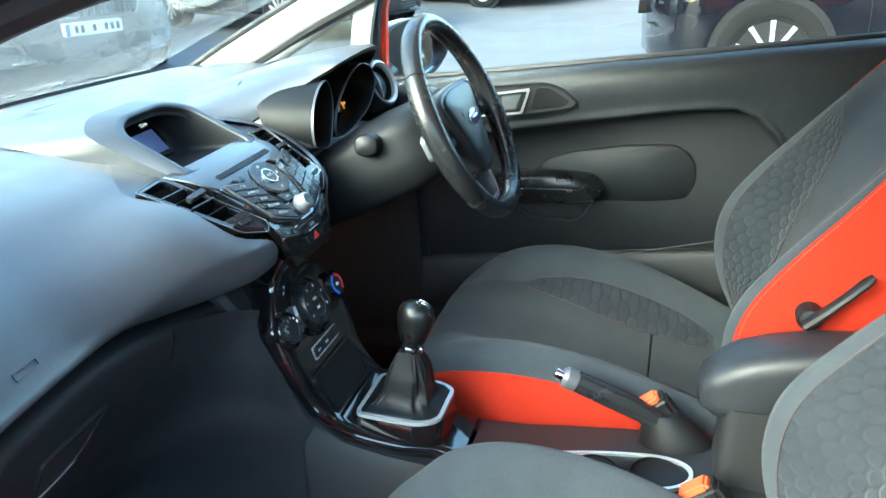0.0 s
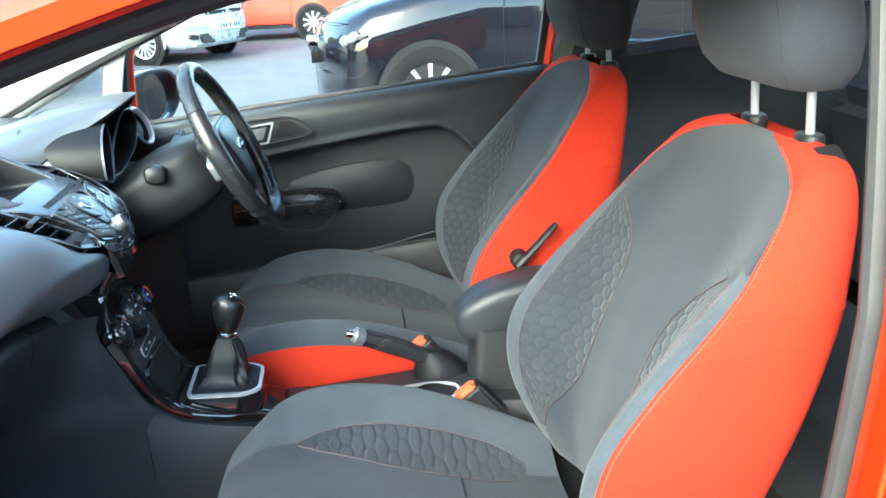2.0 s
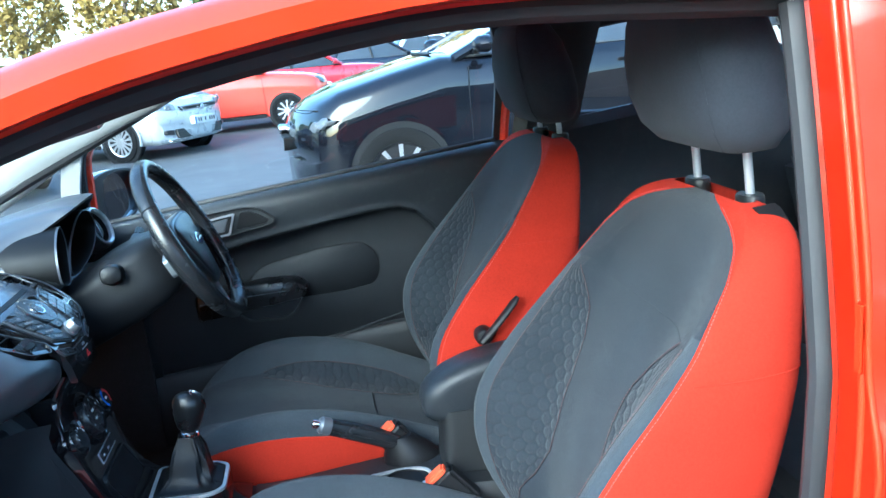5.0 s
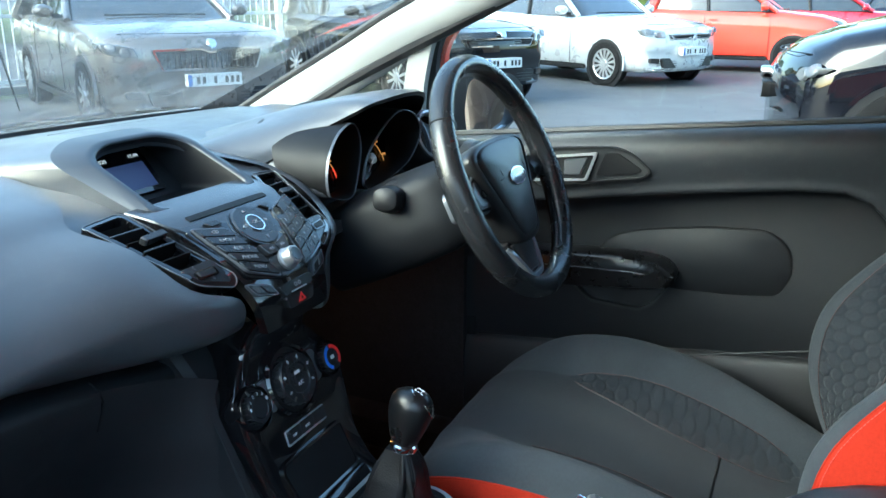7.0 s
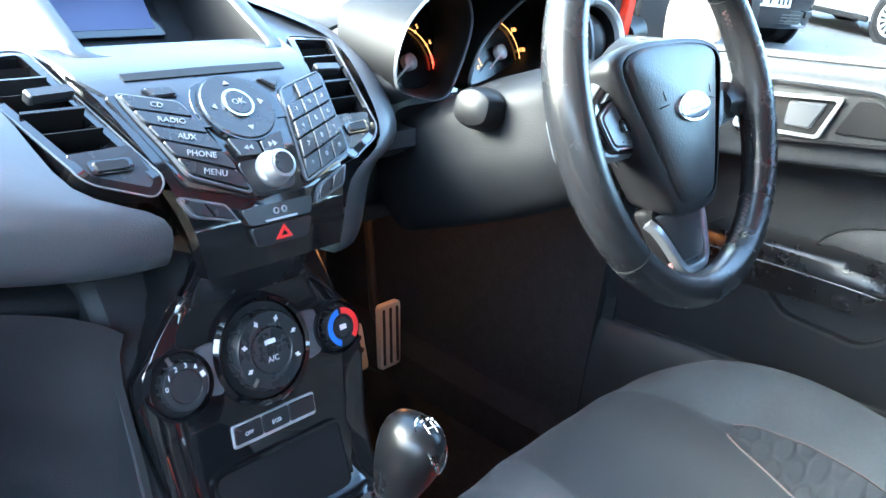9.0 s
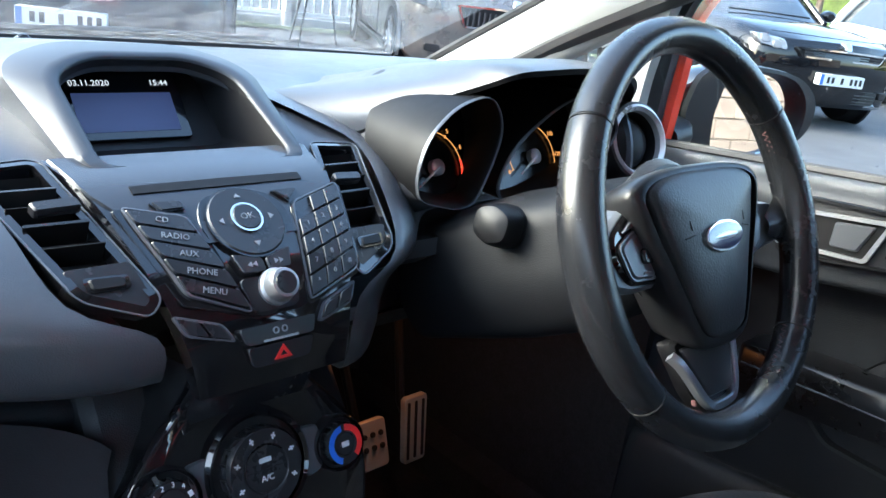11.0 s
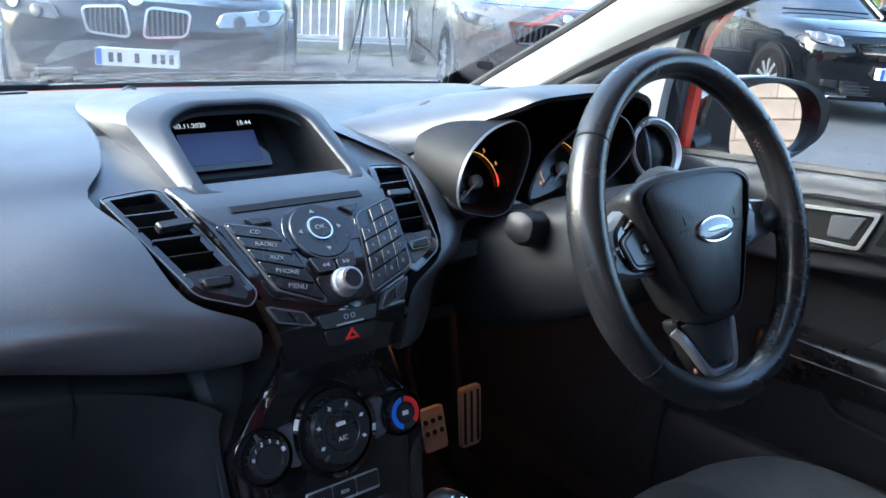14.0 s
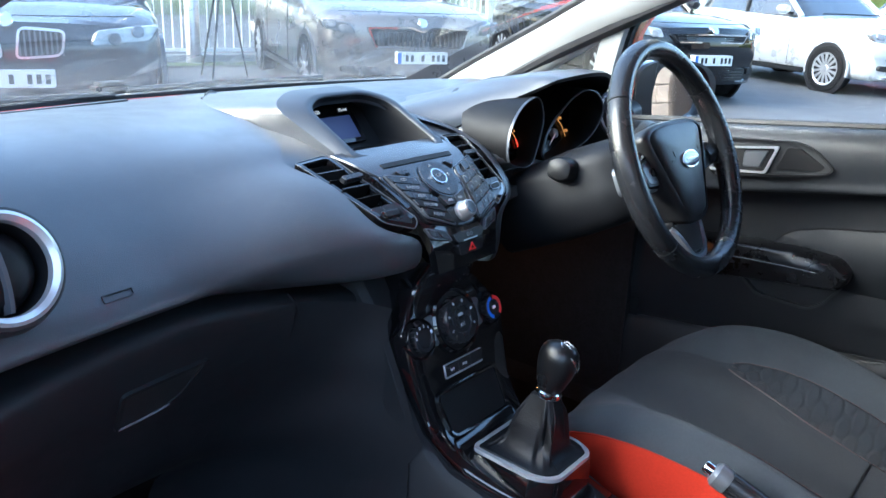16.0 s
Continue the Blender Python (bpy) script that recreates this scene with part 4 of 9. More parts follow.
def edge_left(s_):
    """The rim of the pad where it meets the stack: shelf, vent edge, lower lip."""
    return [Vector((-0.13, 0.80, 1.068)), Vector((-0.13, 0.70, 1.090)), Vector((-0.13, 0.56, 1.106)), Vector((-0.132, 0.43, 1.112)), Vector((-0.140, 0.31, 1.108)), Vector((-0.165, 0.215, 1.094)),
            face(-0.193, 0.003, 0.0015), face(-0.173, 0.075, 0.0), face(-0.151, 0.150, -0.001), face(-0.095, 0.184, -0.003), Vector((-0.088, 0.014, 0.945)), Vector((-0.084, 0.050, 0.925)), Vector((-0.080, 0.16, 0.905))]


rings = []
for k in range(29):
    u = (k / 28) ** 1.3
    w_ = fits(min(1.0, max(0.0, u - 0.03) / 0.47))
    prof = pad_profile(u)
    ctrl = []
    for i, (e, p) in enumerate(zip(edge_left(0), prof)):
        drop = -0.10 * u * u * (1 if i < 2 else 0.35 if i < 4 else 0)
        ctrl.append(Vector((e.x + (-0.71 - e.x) * u, e.y + (p.y - e.y) * w_ + drop, e.z + (p.z - e.z) * w_)))
    rings.append(catmull(ctrl, 4))
dpart("passenger_pad", lofted(rings, False), "dash", "black grained airbag pad")
# Shelf across the top in front of the windscreen.
top = []
for k in range(21):
    u = k / 10 - 1
    x = 0.70 * u
    top.append([Vector((x, y - 0.09 * u * u * (y / 0.9), z)) for y, z in ((0.87, 1.040), (0.83, 1.070), (0.75, 1.084), (0.66, 1.094), (0.58, 1.098), (0.50, 1.100), (0.42, 1.095))])
dpart("top_shelf", lofted(top, False), "dash")
# Driver-side fascia under and around the instruments.
drv = []
for k in range(29):
    u = (k / 28) ** 1.3
    w_ = fits(min(1.0, u / 0.30))
    prof = [(0.62 - 0.10 * u * u, 1.100), (0.50, 1.106), (0.40, 1.104), (0.31, 1.085), (0.235, 1.050), (0.195, 1.012), (0.172, 0.985), (0.160, 0.960), (0.155, 0.935), (0.155, 0.905), (0.160, 0.870), (0.25, 0.830)]
    e_ = [Vector((0.13, 0.62, 1.100)), Vector((0.13, 0.50, 1.108)), Vector((0.132, 0.40, 1.110)), Vector((0.142, 0.30, 1.104)), Vector((0.165, 0.215, 1.092)), face(0.193, 0.003, 0.0015), face(0.173, 0.075, 0.0), face(0.151, 0.150, -0.001), face(0.092, 0.186, -0.003), Vector((0.080, 0.006, 0.920)), Vector((0.080, 0.03, 0.905)), Vector((0.080, 0.14, 0.895))]
    drv.append(catmull([Vector((e.x + (0.71 - e.x) * u, e.y + (p[0] - e.y) * w_, e.z + (p[1] - e.z) * w_)) for e, p in zip(e_, prof)], 4))
dpart("driver_fascia", lofted(drv, False), "dash")
# Closing panel added under the driver's side; it keeps lamp light off the fascia.
dpart("under_shield", lofted([[Vector((x, y, z)) for y, z in ((0.12, 0.890), (0.16, 0.850), (0.25, 0.822), (0.45, 0.805), (0.84, 0.79))] for x in (0.085, 0.30, 0.50, 0.70)], False), "carpet", "black felt panel added under the dashboard to block lamp spill")
def ridge(x, z):
    """How far the ridge over the glovebox lies above its middle height: it bows, and dies away downward."""
    top_ = lerp_table([(-0.75, -0.050), (-0.626, -0.020), (-0.567, -0.007), (-0.50, 0.004), (-0.40, 0.011), (-0.33, 0.005), (-0.235, -0.011), (-0.15, -0.028), (-0.065, -0.048), (0.1, -0.05)], x)[0]
    return top_ * min(1.0, max(0.0, (z - 0.68) / 0.16))


# Lower half in front of the passenger's knees, with the glovebox.
low = []
for k in range(25):
    u = k / 24
    x = -0.085 - 0.63 * u
    pts = [(0.16, 0.926), (0.116, 0.922), (0.1015, 0.913), (0.102, 0.898), (0.118, 0.86), (0.138, 0.82), (0.19, 0.74), (0.255, 0.64), (0.32, 0.585), (0.42, 0.565)]
    low.append([Vector((x, p.y, p.z + ridge(x, p.z))) for p in catmull([Vector((0, y, z)) for y, z in pts], 4)])
dpart("lower_fascia", lofted(low, False), "lower", "dark hard plastic lower fascia")


# The lower fascia sweeps round into the side of the console.
LOWY = [(0.40, 0.40), (0.50, 0.365), (0.565, 0.335), (0.64, 0.257), (0.74, 0.192), (0.82, 0.140), (0.86, 0.120), (0.898, 0.1035), (0.913, 0.103), (0.918, 0.110)]
EDGEY = [(0.40, -0.60), (0.60, -0.60), (0.62, -0.13), (0.66, -0.070), (0.712, -0.020), (0.755, -0.004), (0.795, 0.008), (0.832, 0.022), (0.865, 0.038), (0.895, 0.042), (0.92, 0.030)]
rows = []
for k in range(22):
    z = 0.40 + 0.515 * k / 21
    yf = lerp_table(LOWY, z)[0] - 0.002
    xf = -(0.150 - 0.030 * min(1.0, max(0.0, (z - 0.45) / 0.3)))
    f, c, e = Vector((-0.330, yf, z)), Vector((xf - 0.012, yf, z)), Vector((xf, max(yf - 0.26, lerp_table(EDGEY, z)[0]), z))
    line = [f * (1 - q) ** 2 + c * 2 * q * (1 - q) + e * q * q for q in [j / 14 for j in range(15)]]
    rows.append([v + Vector((0, 0, ridge(v.x, v.z))) for v in line])
dpart("fascia_sweep", lofted(rows, False), "lower", "dark plastic sweeping into the console", smooth=60)
dpart("ridge_gap", tube([Vector((-0.240, y - 0.003, z - 0.010)) for y, z in ((0.118, 0.923), (0.103, 0.915), (0.100, 0.902), (0.106, 0.884), (0.115, 0.862))], 0.0018, 5), "dark")


def glove(a, b, h):
    """a across, b down the lower fascia from its lip, h outward."""
    z = 0.893 - 0.859 * b
    return Vector((a, lerp_table(LOWY, z)[0] - 0.862 * h, z + ridge(a, z) - 0.507 * h))


hp = rounded([(-0.485, 0.052), (-0.362, 0.046), (-0.392, 0.108), (-0.416, 0.122), (-0.478, 0.128)], 0.010)
latch = dpart("glovebox_latch", slab(inset(hp, 0.005), glove, -0.006, 0.0050, 0.002), "flank", "dark recessed glovebox latch")
dpart("latch_rim", frame_of(hp, inset(hp, 0.006), glove, -0.006, 0.0068), "lower", "moulded rim of the latch", latch)
dpart("latch_lip", tube([glove(a, b, 0.0068) for a, b in ((-0.474, 0.121), (-0.450, 0.120), (-0.424, 0.117), (-0.406, 0.112))], 0.0016, 6), "trimline", "bright lower lip of the latch", latch)
mk = rounded([(-0.511, -0.1125), (-0.473, -0.1125), (-0.473, -0.1025), (-0.511, -0.1025)], 0.003)
dpart("airbag_mark", frame_of(mk, inset(mk, 0.0014), lambda a, b, h: Vector((a, 0.0975 + 0.085 * (a + 0.484) - (b + 0.107) * 0.55 - h * 0.8, 0.985 - (b + 0.107) * 0.8 + h * 0.5)), -0.004, 0.0013), "dash", "embossed airbag mark")


# Round vent by the passenger's door.
def round_vent(cx, cy, cz, turn, r, lean, name_label):
    m = DI @ pose(cx, cy, cz, 90 - 22, 0, turn)
    v = thing_part("round_vent", dash)
    part_into(v, lathe([(r * 1.18, -0.03), (r * 1.2, 0.0), (r * 1.12, 0.014), (r * 1.02, 0.016), (r * 0.98, 0.008)], m, 40), "trim")
    tagged(v, name_label)
    part("ring", lathe([(r * 1.04, 0.012), (r * 1.05, 0.0165), (r * 0.98, 0.0185), (r * 0.88, 0.014), (r * 0.86, 0.006)], m, 40), "silver", v, "satin silver vent ring")
    part("barrel", lathe([(r * 0.88, 0.010), (r * 0.84, -0.02), (r * 0.80, -0.03), (0.0, -0.03)], m, 32), "dark", v)
    # One upright paddle across a dark ball.
    part("ball", lofted([[m @ Vector((r * 0.80 * k * math.cos(a), r * 0.80 * k * math.sin(a), h)) for a in [2 * math.pi * i / 28 for i in range(28)]] for k, h in ((1.0, -0.016), (0.94, -0.008), (0.75, 0.001), (0.45, 0.006), (0.1, 0.008))]), "dark", v, "dark swivelling vent ball", 60)
    part("paddle", lofted([[m @ Vector((lean * r * 0.16 + r * 0.085 * t + lean * 0.10 * r * (1 - c * c), r * 0.80 * c, h + 0.010 * (1 - c * c))) for t, h in ((-1, -0.006), (-0.5, 0.003), (0.5, 0.003), (1, -0.006))] for c in [q / 6 - 1 for q in range(13)]]), "satin", v, "upright vent paddle", 60)
    return v


round_vent(-0.618, 0.080, 1.049, 6, 0.052, 0, "round air vent with silver ring by the passenger door")
round_vent(0.595, 0.092, 1.072, -10, 0.046, -1, "round air vent with silver ring by the driver's door")
# Fillers under the bezel, above the vents.
for s in (-1, 1):
    dpart("vent_filler", lofted([[Vector((s * x, y, z)) for y, z in ((0.33, 1.100), (0.24, 1.090), (0.185, 1.074), (0.160, 1.062), (0.150, 1.045))] for x in (0.09, 0.15, 0.205)], False), "dash")
dpart("hood_filler", lofted([[Vector((x, y, z)) for y, z in ((0.62, 1.085), (0.43, 1.098), (0.31, 1.095), (0.215, 1.082), (0.175, 1.064))] for x in (-0.185, -0.13, -0.092)], False), "dash")
# Little sensor dome at the foot of the windscreen.
dpart("light_sensor", lathe([(0.013, 0), (0.013, 0.004), (0.0105, 0.010), (0.006, 0.014), (0.001, 0.0155)], pose(0, 0.595, 1.099), 20), "lens")
dpart("sensor_base", lathe([(0.019, 0), (0.018, 0.003), (0.012, 0.004)], pose(0, 0.595, 1.098), 20), "dark")
dpart("demister_slot", boxed((0, 0, 0), (0.24, 0.010, 0.003), 0.001, pose(0.30, 0.62, 1.0965, 4, 0, -6)), "trim", "black demister slot")
dpart("demister_slot", boxed((0, 0, 0), (0.30, 0.010, 0.003), 0.001, pose(-0.27, 0.66, 1.0960, 4, 0, 6)), "trim", "black demister slot")

# Screen hood and its silver-grey bezel.
SL = Vector((0, 0.880, 0.474))
SN = Vector((0, -0.474, 0.880))


def hoodp(a, b, h):
    return Vector((a, 0.137, 1.073)) + SL * b + SN * h


opening = rounded([(-0.084, -0.002), (0.095, -0.004), (0.086, 0.116), (0.048, 0.141), (-0.048, 0.141), (-0.086, 0.116)], 0.020, 6)
mid = [Vector((p.x * 1.16, -0.004 + (p.y) * 1.10)) for p in opening]


def flare(y):
    return 1.20 + 0.30 * fits(max(0.0, min(1.0, y / 0.09)))


out = [Vector((p.x * (flare(p.y) - 0.12 * p.y / 0.135), -0.008 + p.y * 1.42)) for p in opening]
far = [Vector((p.x * flare(p.y), -0.010 + p.y * 2.6)) for p in opening]
rows = [[hoodp(p.x, p.y, -0.012) for p in opening], [hoodp(p.x, p.y, 0.004) for p in opening], [hoodp(p.x, p.y, 0.006) for p in [o.lerp(m, 0.18) for o, m in zip(opening, mid)]], [hoodp(p.x, p.y, 0.0045) for p in mid],
        [hoodp(p.x, p.y, -0.008 - 0.10 * max(0, p.y - 0.10)) for p in out], [hoodp(p.x * 1.0, p.y, -0.020 - 0.46 * max(0, p.y - 0.10)) for p in far]]
dpart("screen_bezel", lofted(rows[:5], True, (False, False)), "bezel", "silver-grey bezel round the display", smooth=60)
dpart("screen_hood", lofted(rows[4:], True, (False, False)), "dash", "black grained hood round the display", smooth=60)
back = []
for p in opening:
    t = p.y / 0.135
    b_ = -0.014 + 0.092 * t
    back.append(Vector((p.x * 0.97 - 0.006, 0.2585 + 0.662 * b_, 1.070 + 0.749 * b_)))
dpart("screen_recess", lofted([[hoodp(p.x, p.y, 0.002) for p in opening], [hoodp(p.x * 0.98, p.y, -0.006) for p in opening], back], True, (False, True)), "dark", "dark recess under the display hood", smooth=25)


def scr(a, b, h):
    """The display's plane, leaning back under the hood."""
    return Vector((a - 0.008, 0.254 + 0.662 * b - 0.749 * h, 1.074 + 0.749 * b + 0.662 * h))


dpart("display_panel", slab(rounded([(-0.060, -0.008), (0.060, -0.008), (0.060, 0.066), (-0.060, 0.066)], 0.004), scr, -0.006, 0.0, 0.001), "gloss", "black display panel")
M["lcd"] = glow("lcd_blue", (0.07, 0.10, 0.26), 0.03)
M["lcd_text"] = glow("lcd_text", (0.85, 0.9, 1.0), 0.10)
M["amber"] = glow("amber_scale", (1.0, 0.42, 0.12), 0.10)
dpart("lcd", slab([(-0.049, 0.0), (0.049, 0.0), (0.049, 0.042), (-0.049, 0.042)], scr, 0.0, 0.0006), "lcd", "blue-lit liquid crystal panel")
for txt, x, al in (("03.11.2020", -0.049, "LEFT"), ("15:44", 0.049, "RIGHT")):
    words("display_text", txt, 0.0088, DI @ Matrix.Translation(scr(x, 0.0525, 0.0010)) @ pose(0, 0, 0, 48.5, 0, 0), "lcd_text", dash, 0.0001, al)

# ---- centre stack ----
stack = thing("centre_stack", "gloss black radio and vent stack with silver trim", "car radio", at=pose(0, 0.1, 1.0))
SI = stack.matrix_world.inverted()


def spart(name, bm, mat, label="", parent=None, smooth=35):
    bmesh.ops.transform(bm, matrix=SI, verts=bm.verts)
    return part(name, bm, mat, parent or stack, label, smooth)


def fslab(poly, h0, h1, edge=0.0012, r=0.004, n=4):
    return slab(rounded(poly, r, n) if r else [Vector(p) for p in poly], face, h0, h1, edge)


# Backing plate in fine steps, so that it follows the curve.
rows = []
for k in range(25):
    s = FL[-1] * k / 24
    w = 0.126 - 0.02 * min(1, s / 0.08) - 0.030 * max(0, min(1, (s - 0.08) / 0.12)) - 0.006 * max(0, (s - 0.2) / 0.036)
    rows.append([face(w * u, s, 0.0 if abs(u) < 0.99 else -0.012) for u in (-1, -0.985, -0.8, -0.5, -0.2, 0.2, 0.5, 0.8, 0.985, 1)])
spart("faceplate", lofted(rows, False), "gloss", "gloss black faceplate")
rows = []
for k in range(13):
    s = 0.002 + 0.115 * k / 12
    w = 0.121 - 0.16 * s - 5.5 * max(0, s - 0.055) ** 2 - 0.35 * max(0, s - 0.055)
    rows.append([face(w * u, s, 0.0 if abs(u) > 0.995 else 0.0022) for u in (-1, -0.99, -0.75, -0.5, -0.25, 0, 0.25, 0.5, 0.75, 0.99, 1)])
spart("satin_panel", lofted(rows, False), "graphite", "sleek graphite panel")
spart("disc_slot", lofted([[face(-0.078 + 0.156 * k / 12, q, h) for q, h in ((0.0535 + 0.0012 * abs(k / 6 - 1), 0.001), (0.0535 + 0.0012 * abs(k / 6 - 1), 0.0034), (0.0634, 0.0034), (0.0634, 0.001))] for k in range(13)]), "drum", "thin black disc slot")

# Gloss black beds under the key groups.
spart("key_bed", fslab([(-0.101, 0.076), (-0.044, 0.088), (-0.014, 0.184), (-0.074, 0.165)], 0.001, 0.0032, 0.0006, 0.006), "gloss", "gloss black bed under the source keys")
spart("key_bed", fslab([(-0.040, 0.096), (-0.028, 0.072), (0.032, 0.072), (0.046, 0.094), (0.034, 0.184), (-0.020, 0.184)], 0.001, 0.0030, 0.0006, 0.012), "gloss", "gloss black bed under the control pad")
spart("key_bed", fslab([(0.116, 0.072), (0.050, 0.088), (0.030, 0.184), (0.096, 0.164)], 0.001, 0.0032, 0.0006, 0.008), "gloss", "gloss black bed under the keypad")

# Source buttons in a slanted bank.
def bank(u, v):
    """u across, v down the left-hand bank."""
    a = Vector((-0.092, 0.0785)).lerp(Vector((-0.048, 0.0920)), u)
    b = Vector((-0.069, 0.156)).lerp(Vector((-0.022, 0.177)), u)
    return a.lerp(b, v)


border = [bank(-0.03, -0.03), bank(1.04, -0.02), bank(1.03, 1.03), bank(-0.02, 1.03)]
spart("bank_trim", frame_of(rounded(border, 0.006), inset(rounded(border, 0.006), 0.0014), face, 0.0, 0.0050), "satin", "thin silver button surround")
for k, txt in enumerate(("CD", "RADIO", "AUX", "PHONE", "MENU")):
    poly = [bank(0.0, k / 5 + 0.012), bank(1.0, k / 5 + 0.012), bank(1.0, (k + 1) / 5 - 0.012), bank(0.0, (k + 1) / 5 - 0.012)]
    bt = spart("source_button", fslab(poly, 0.0, 0.0062, 0.0012, 0.003), "button", "dark grey source button")
    c = (poly[0] + poly[1] + poly[2] + poly[3]) / 4
    p, px, py = face(c.x, c.y, 0.0066), face(c.x + 0.01, c.y + 0.0027, 0.0066), face(c.x, c.y + 0.008, 0.0066)
    ex = (px - p).normalized()
    ez = ex.cross((p - py)).normalized()
    ey = ez.cross(ex)
    mm = Matrix.Translation(p) @ Matrix((ex, ey, ez)).transposed().to_4x4()
    words("lettering", txt, 0.0072, SI @ mm, "print", bt)

# Round pad with OK, seek keys and volume knob.
def ring_poly(cx, cy, r, n=36):
    return [Vector(q) for q in disc_poly(cx, cy, r, n)]


pad = spart("control_pad", slab(ring_poly(0.002, 0.102, 0.0335), face, 0.0, 0.0058, 0.0015), "button", "round black control pad")
spart("pad_trim", frame_of(ring_poly(0.002, 0.102, 0.0348), ring_poly(0.002, 0.102, 0.0335), face, 0.0, 0.0045), "gloss", "", pad)
spart("ok_ring", frame_of(ring_poly(0.002, 0.100, 0.0142), ring_poly(0.002, 0.100, 0.0124), face, 0.005, 0.0072), "chrome", "chrome ring", pad)
spart("ok_key", slab(ring_poly(0.002, 0.100, 0.0122), face, 0.005, 0.0078, 0.001), "button", "", pad)


def on_face(a, s, h, turn=0):
    p, px, py = face(a, s, h), face(a + 0.005, s, h), face(a, s + 0.005, h)
    ex = (px - p).normalized()
    ez = ex.cross(p - py).normalized()
    return Matrix.Translation(p) @ Matrix((ex, ez.cross(ex), ez)).transposed().to_4x4() @ pose(0, 0, 0, 0, 0, turn)


words("lettering", "OK", 0.0085, SI @ on_face(0.002, 0.100, 0.0079), "print", pad)
for k, (da, ds) in enumerate(((0, -0.0225), (0.0225, 0), (0, 0.0235), (-0.0225, 0))):
    tri = [Vector((0.0028, 0)), Vector((-0.0014, 0.0030)), Vector((-0.0014, -0.0030))]
    ang = (-math.pi / 2, 0, math.pi / 2, math.pi)[k]
    rot = [Vector((t.x * math.cos(ang) - t.y * math.sin(ang) + da + 0.002, t.x * math.sin(ang) + t.y * math.cos(ang) + ds + 0.101)) for t in tri]
    spart("arrow_mark", slab(rot, face, 0.0055, 0.0064), "print", "", pad)
for s in (-1, 1):
    sk = spart("seek_key", fslab([(0.002 + s * 0.001, 0.138), (0.002 + s * 0.027, 0.131), (0.002 + s * 0.022, 0.149), (0.002 + s * 0.001, 0.1495)], 0.0, 0.0058, 0.001, 0.003), "button", "black track-skip key")
    for q in (0, 1):
        c = 0.002 + s * (0.010 + 0.0045 * q)
        spart("skip_mark", slab([Vector((c + s * 0.0022, 0.1425)), Vector((c - s * 0.0018, 0.1402)), Vector((c - s * 0.0018, 0.1448))], face, 0.0056, 0.0063), "print", "", sk)
spart("volume_well", slab(rounded([(-0.026, 0.1515), (0.030, 0.1515), (0.024, 0.181), (-0.018, 0.181)], 0.008), face, 0.0, 0.003, 0.001), "button", "")
vm = SI @ on_face(0.005, 0.163, 0.002)
vk = thing_part("volume_knob", stack)
M["knob_metal"] = surface("satin_knob_metal", (0.34, 0.35, 0.36), 0.36, metal=0.7, mottle=0.04)
part_into(vk, lathe([(0.0155, 0), (0.0155, 0.004), (0.0135, 0.006), (0.0128, 0.016), (0.0118, 0.0185), (0.0095, 0.0192)], vm, 32), "knob_metal")
tagged(vk, "chrome volume knob with a grey face")
part("cap", lathe([(0.0096, 0.0185), (0.0090, 0.0198), (0.0, 0.0192)], vm, 28), "button", vk)
for a, sh in ((-0.058, ((-0.012, -0.004), (0.010, -0.003), (0.012, 0.004), (-0.006, 0.0045))), (0.050, ((-0.012, -0.004), (0.012, -0.004), (0.0, 0.0075)))):
    k = spart("small_key", fslab([(a + q[0], 0.080 + q[1]) for q in sh], 0.001, 0.0066, 0.001, 0.002), "button", "small black key")
    spart("key_trim", frame_of(rounded([(a + q[0] * 1.14, 0.080 + q[1] * 1.2) for q in sh], 0.002), rounded([(a + q[0], 0.080 + q[1]) for q in sh], 0.002), face, 0.001, 0.005), "gloss", "", k)

# Number pad, mirrored to the bank.
def nbank(u, v):
    return Vector((0.110, 0.075)).lerp(Vector((0.054, 0.090)), u).lerp(Vector((0.092, 0.159)).lerp(Vector((0.035, 0.177)), u), v)


border = [nbank(-0.03, -0.03), nbank(1.04, -0.02), nbank(1.03, 1.03), nbank(-0.02, 1.03)]
spart("bank_trim", frame_of(rounded(border, 0.008), inset(rounded(border, 0.008), 0.0014), face, 0.0, 0.0052), "satin", "thin silver keypad surround")
digits = ["1", "2", "3", "4", "5", "6", "7", "8", "9", "*", "0", "#"]
for r in range(5):
    for c in range(3):
        u0, u1 = 1 - c / 3, 1 - (c + 1) / 3
        if r == 0 and c == 0:
            continue
        poly = [nbank(u0 - 0.008, r / 5 + 0.008), nbank(u1 + 0.008, r / 5 + 0.008), nbank(u1 + 0.008, (r + 1) / 5 - 0.008), nbank(u0 - 0.008, (r + 1) / 5 - 0.008)]
        nk = spart("number_key", fslab(poly, 0.0, 0.0060, 0.0008, 0.0008, 2), "button", "dark grey number key")
        if r > 0:
            cc = sum(poly, Vector((0, 0))) / 4
            words("digit", digits[(r - 1) * 3 + c], 0.0065, SI @ on_face(cc.x, cc.y, 0.0063, -10), "print", nk)
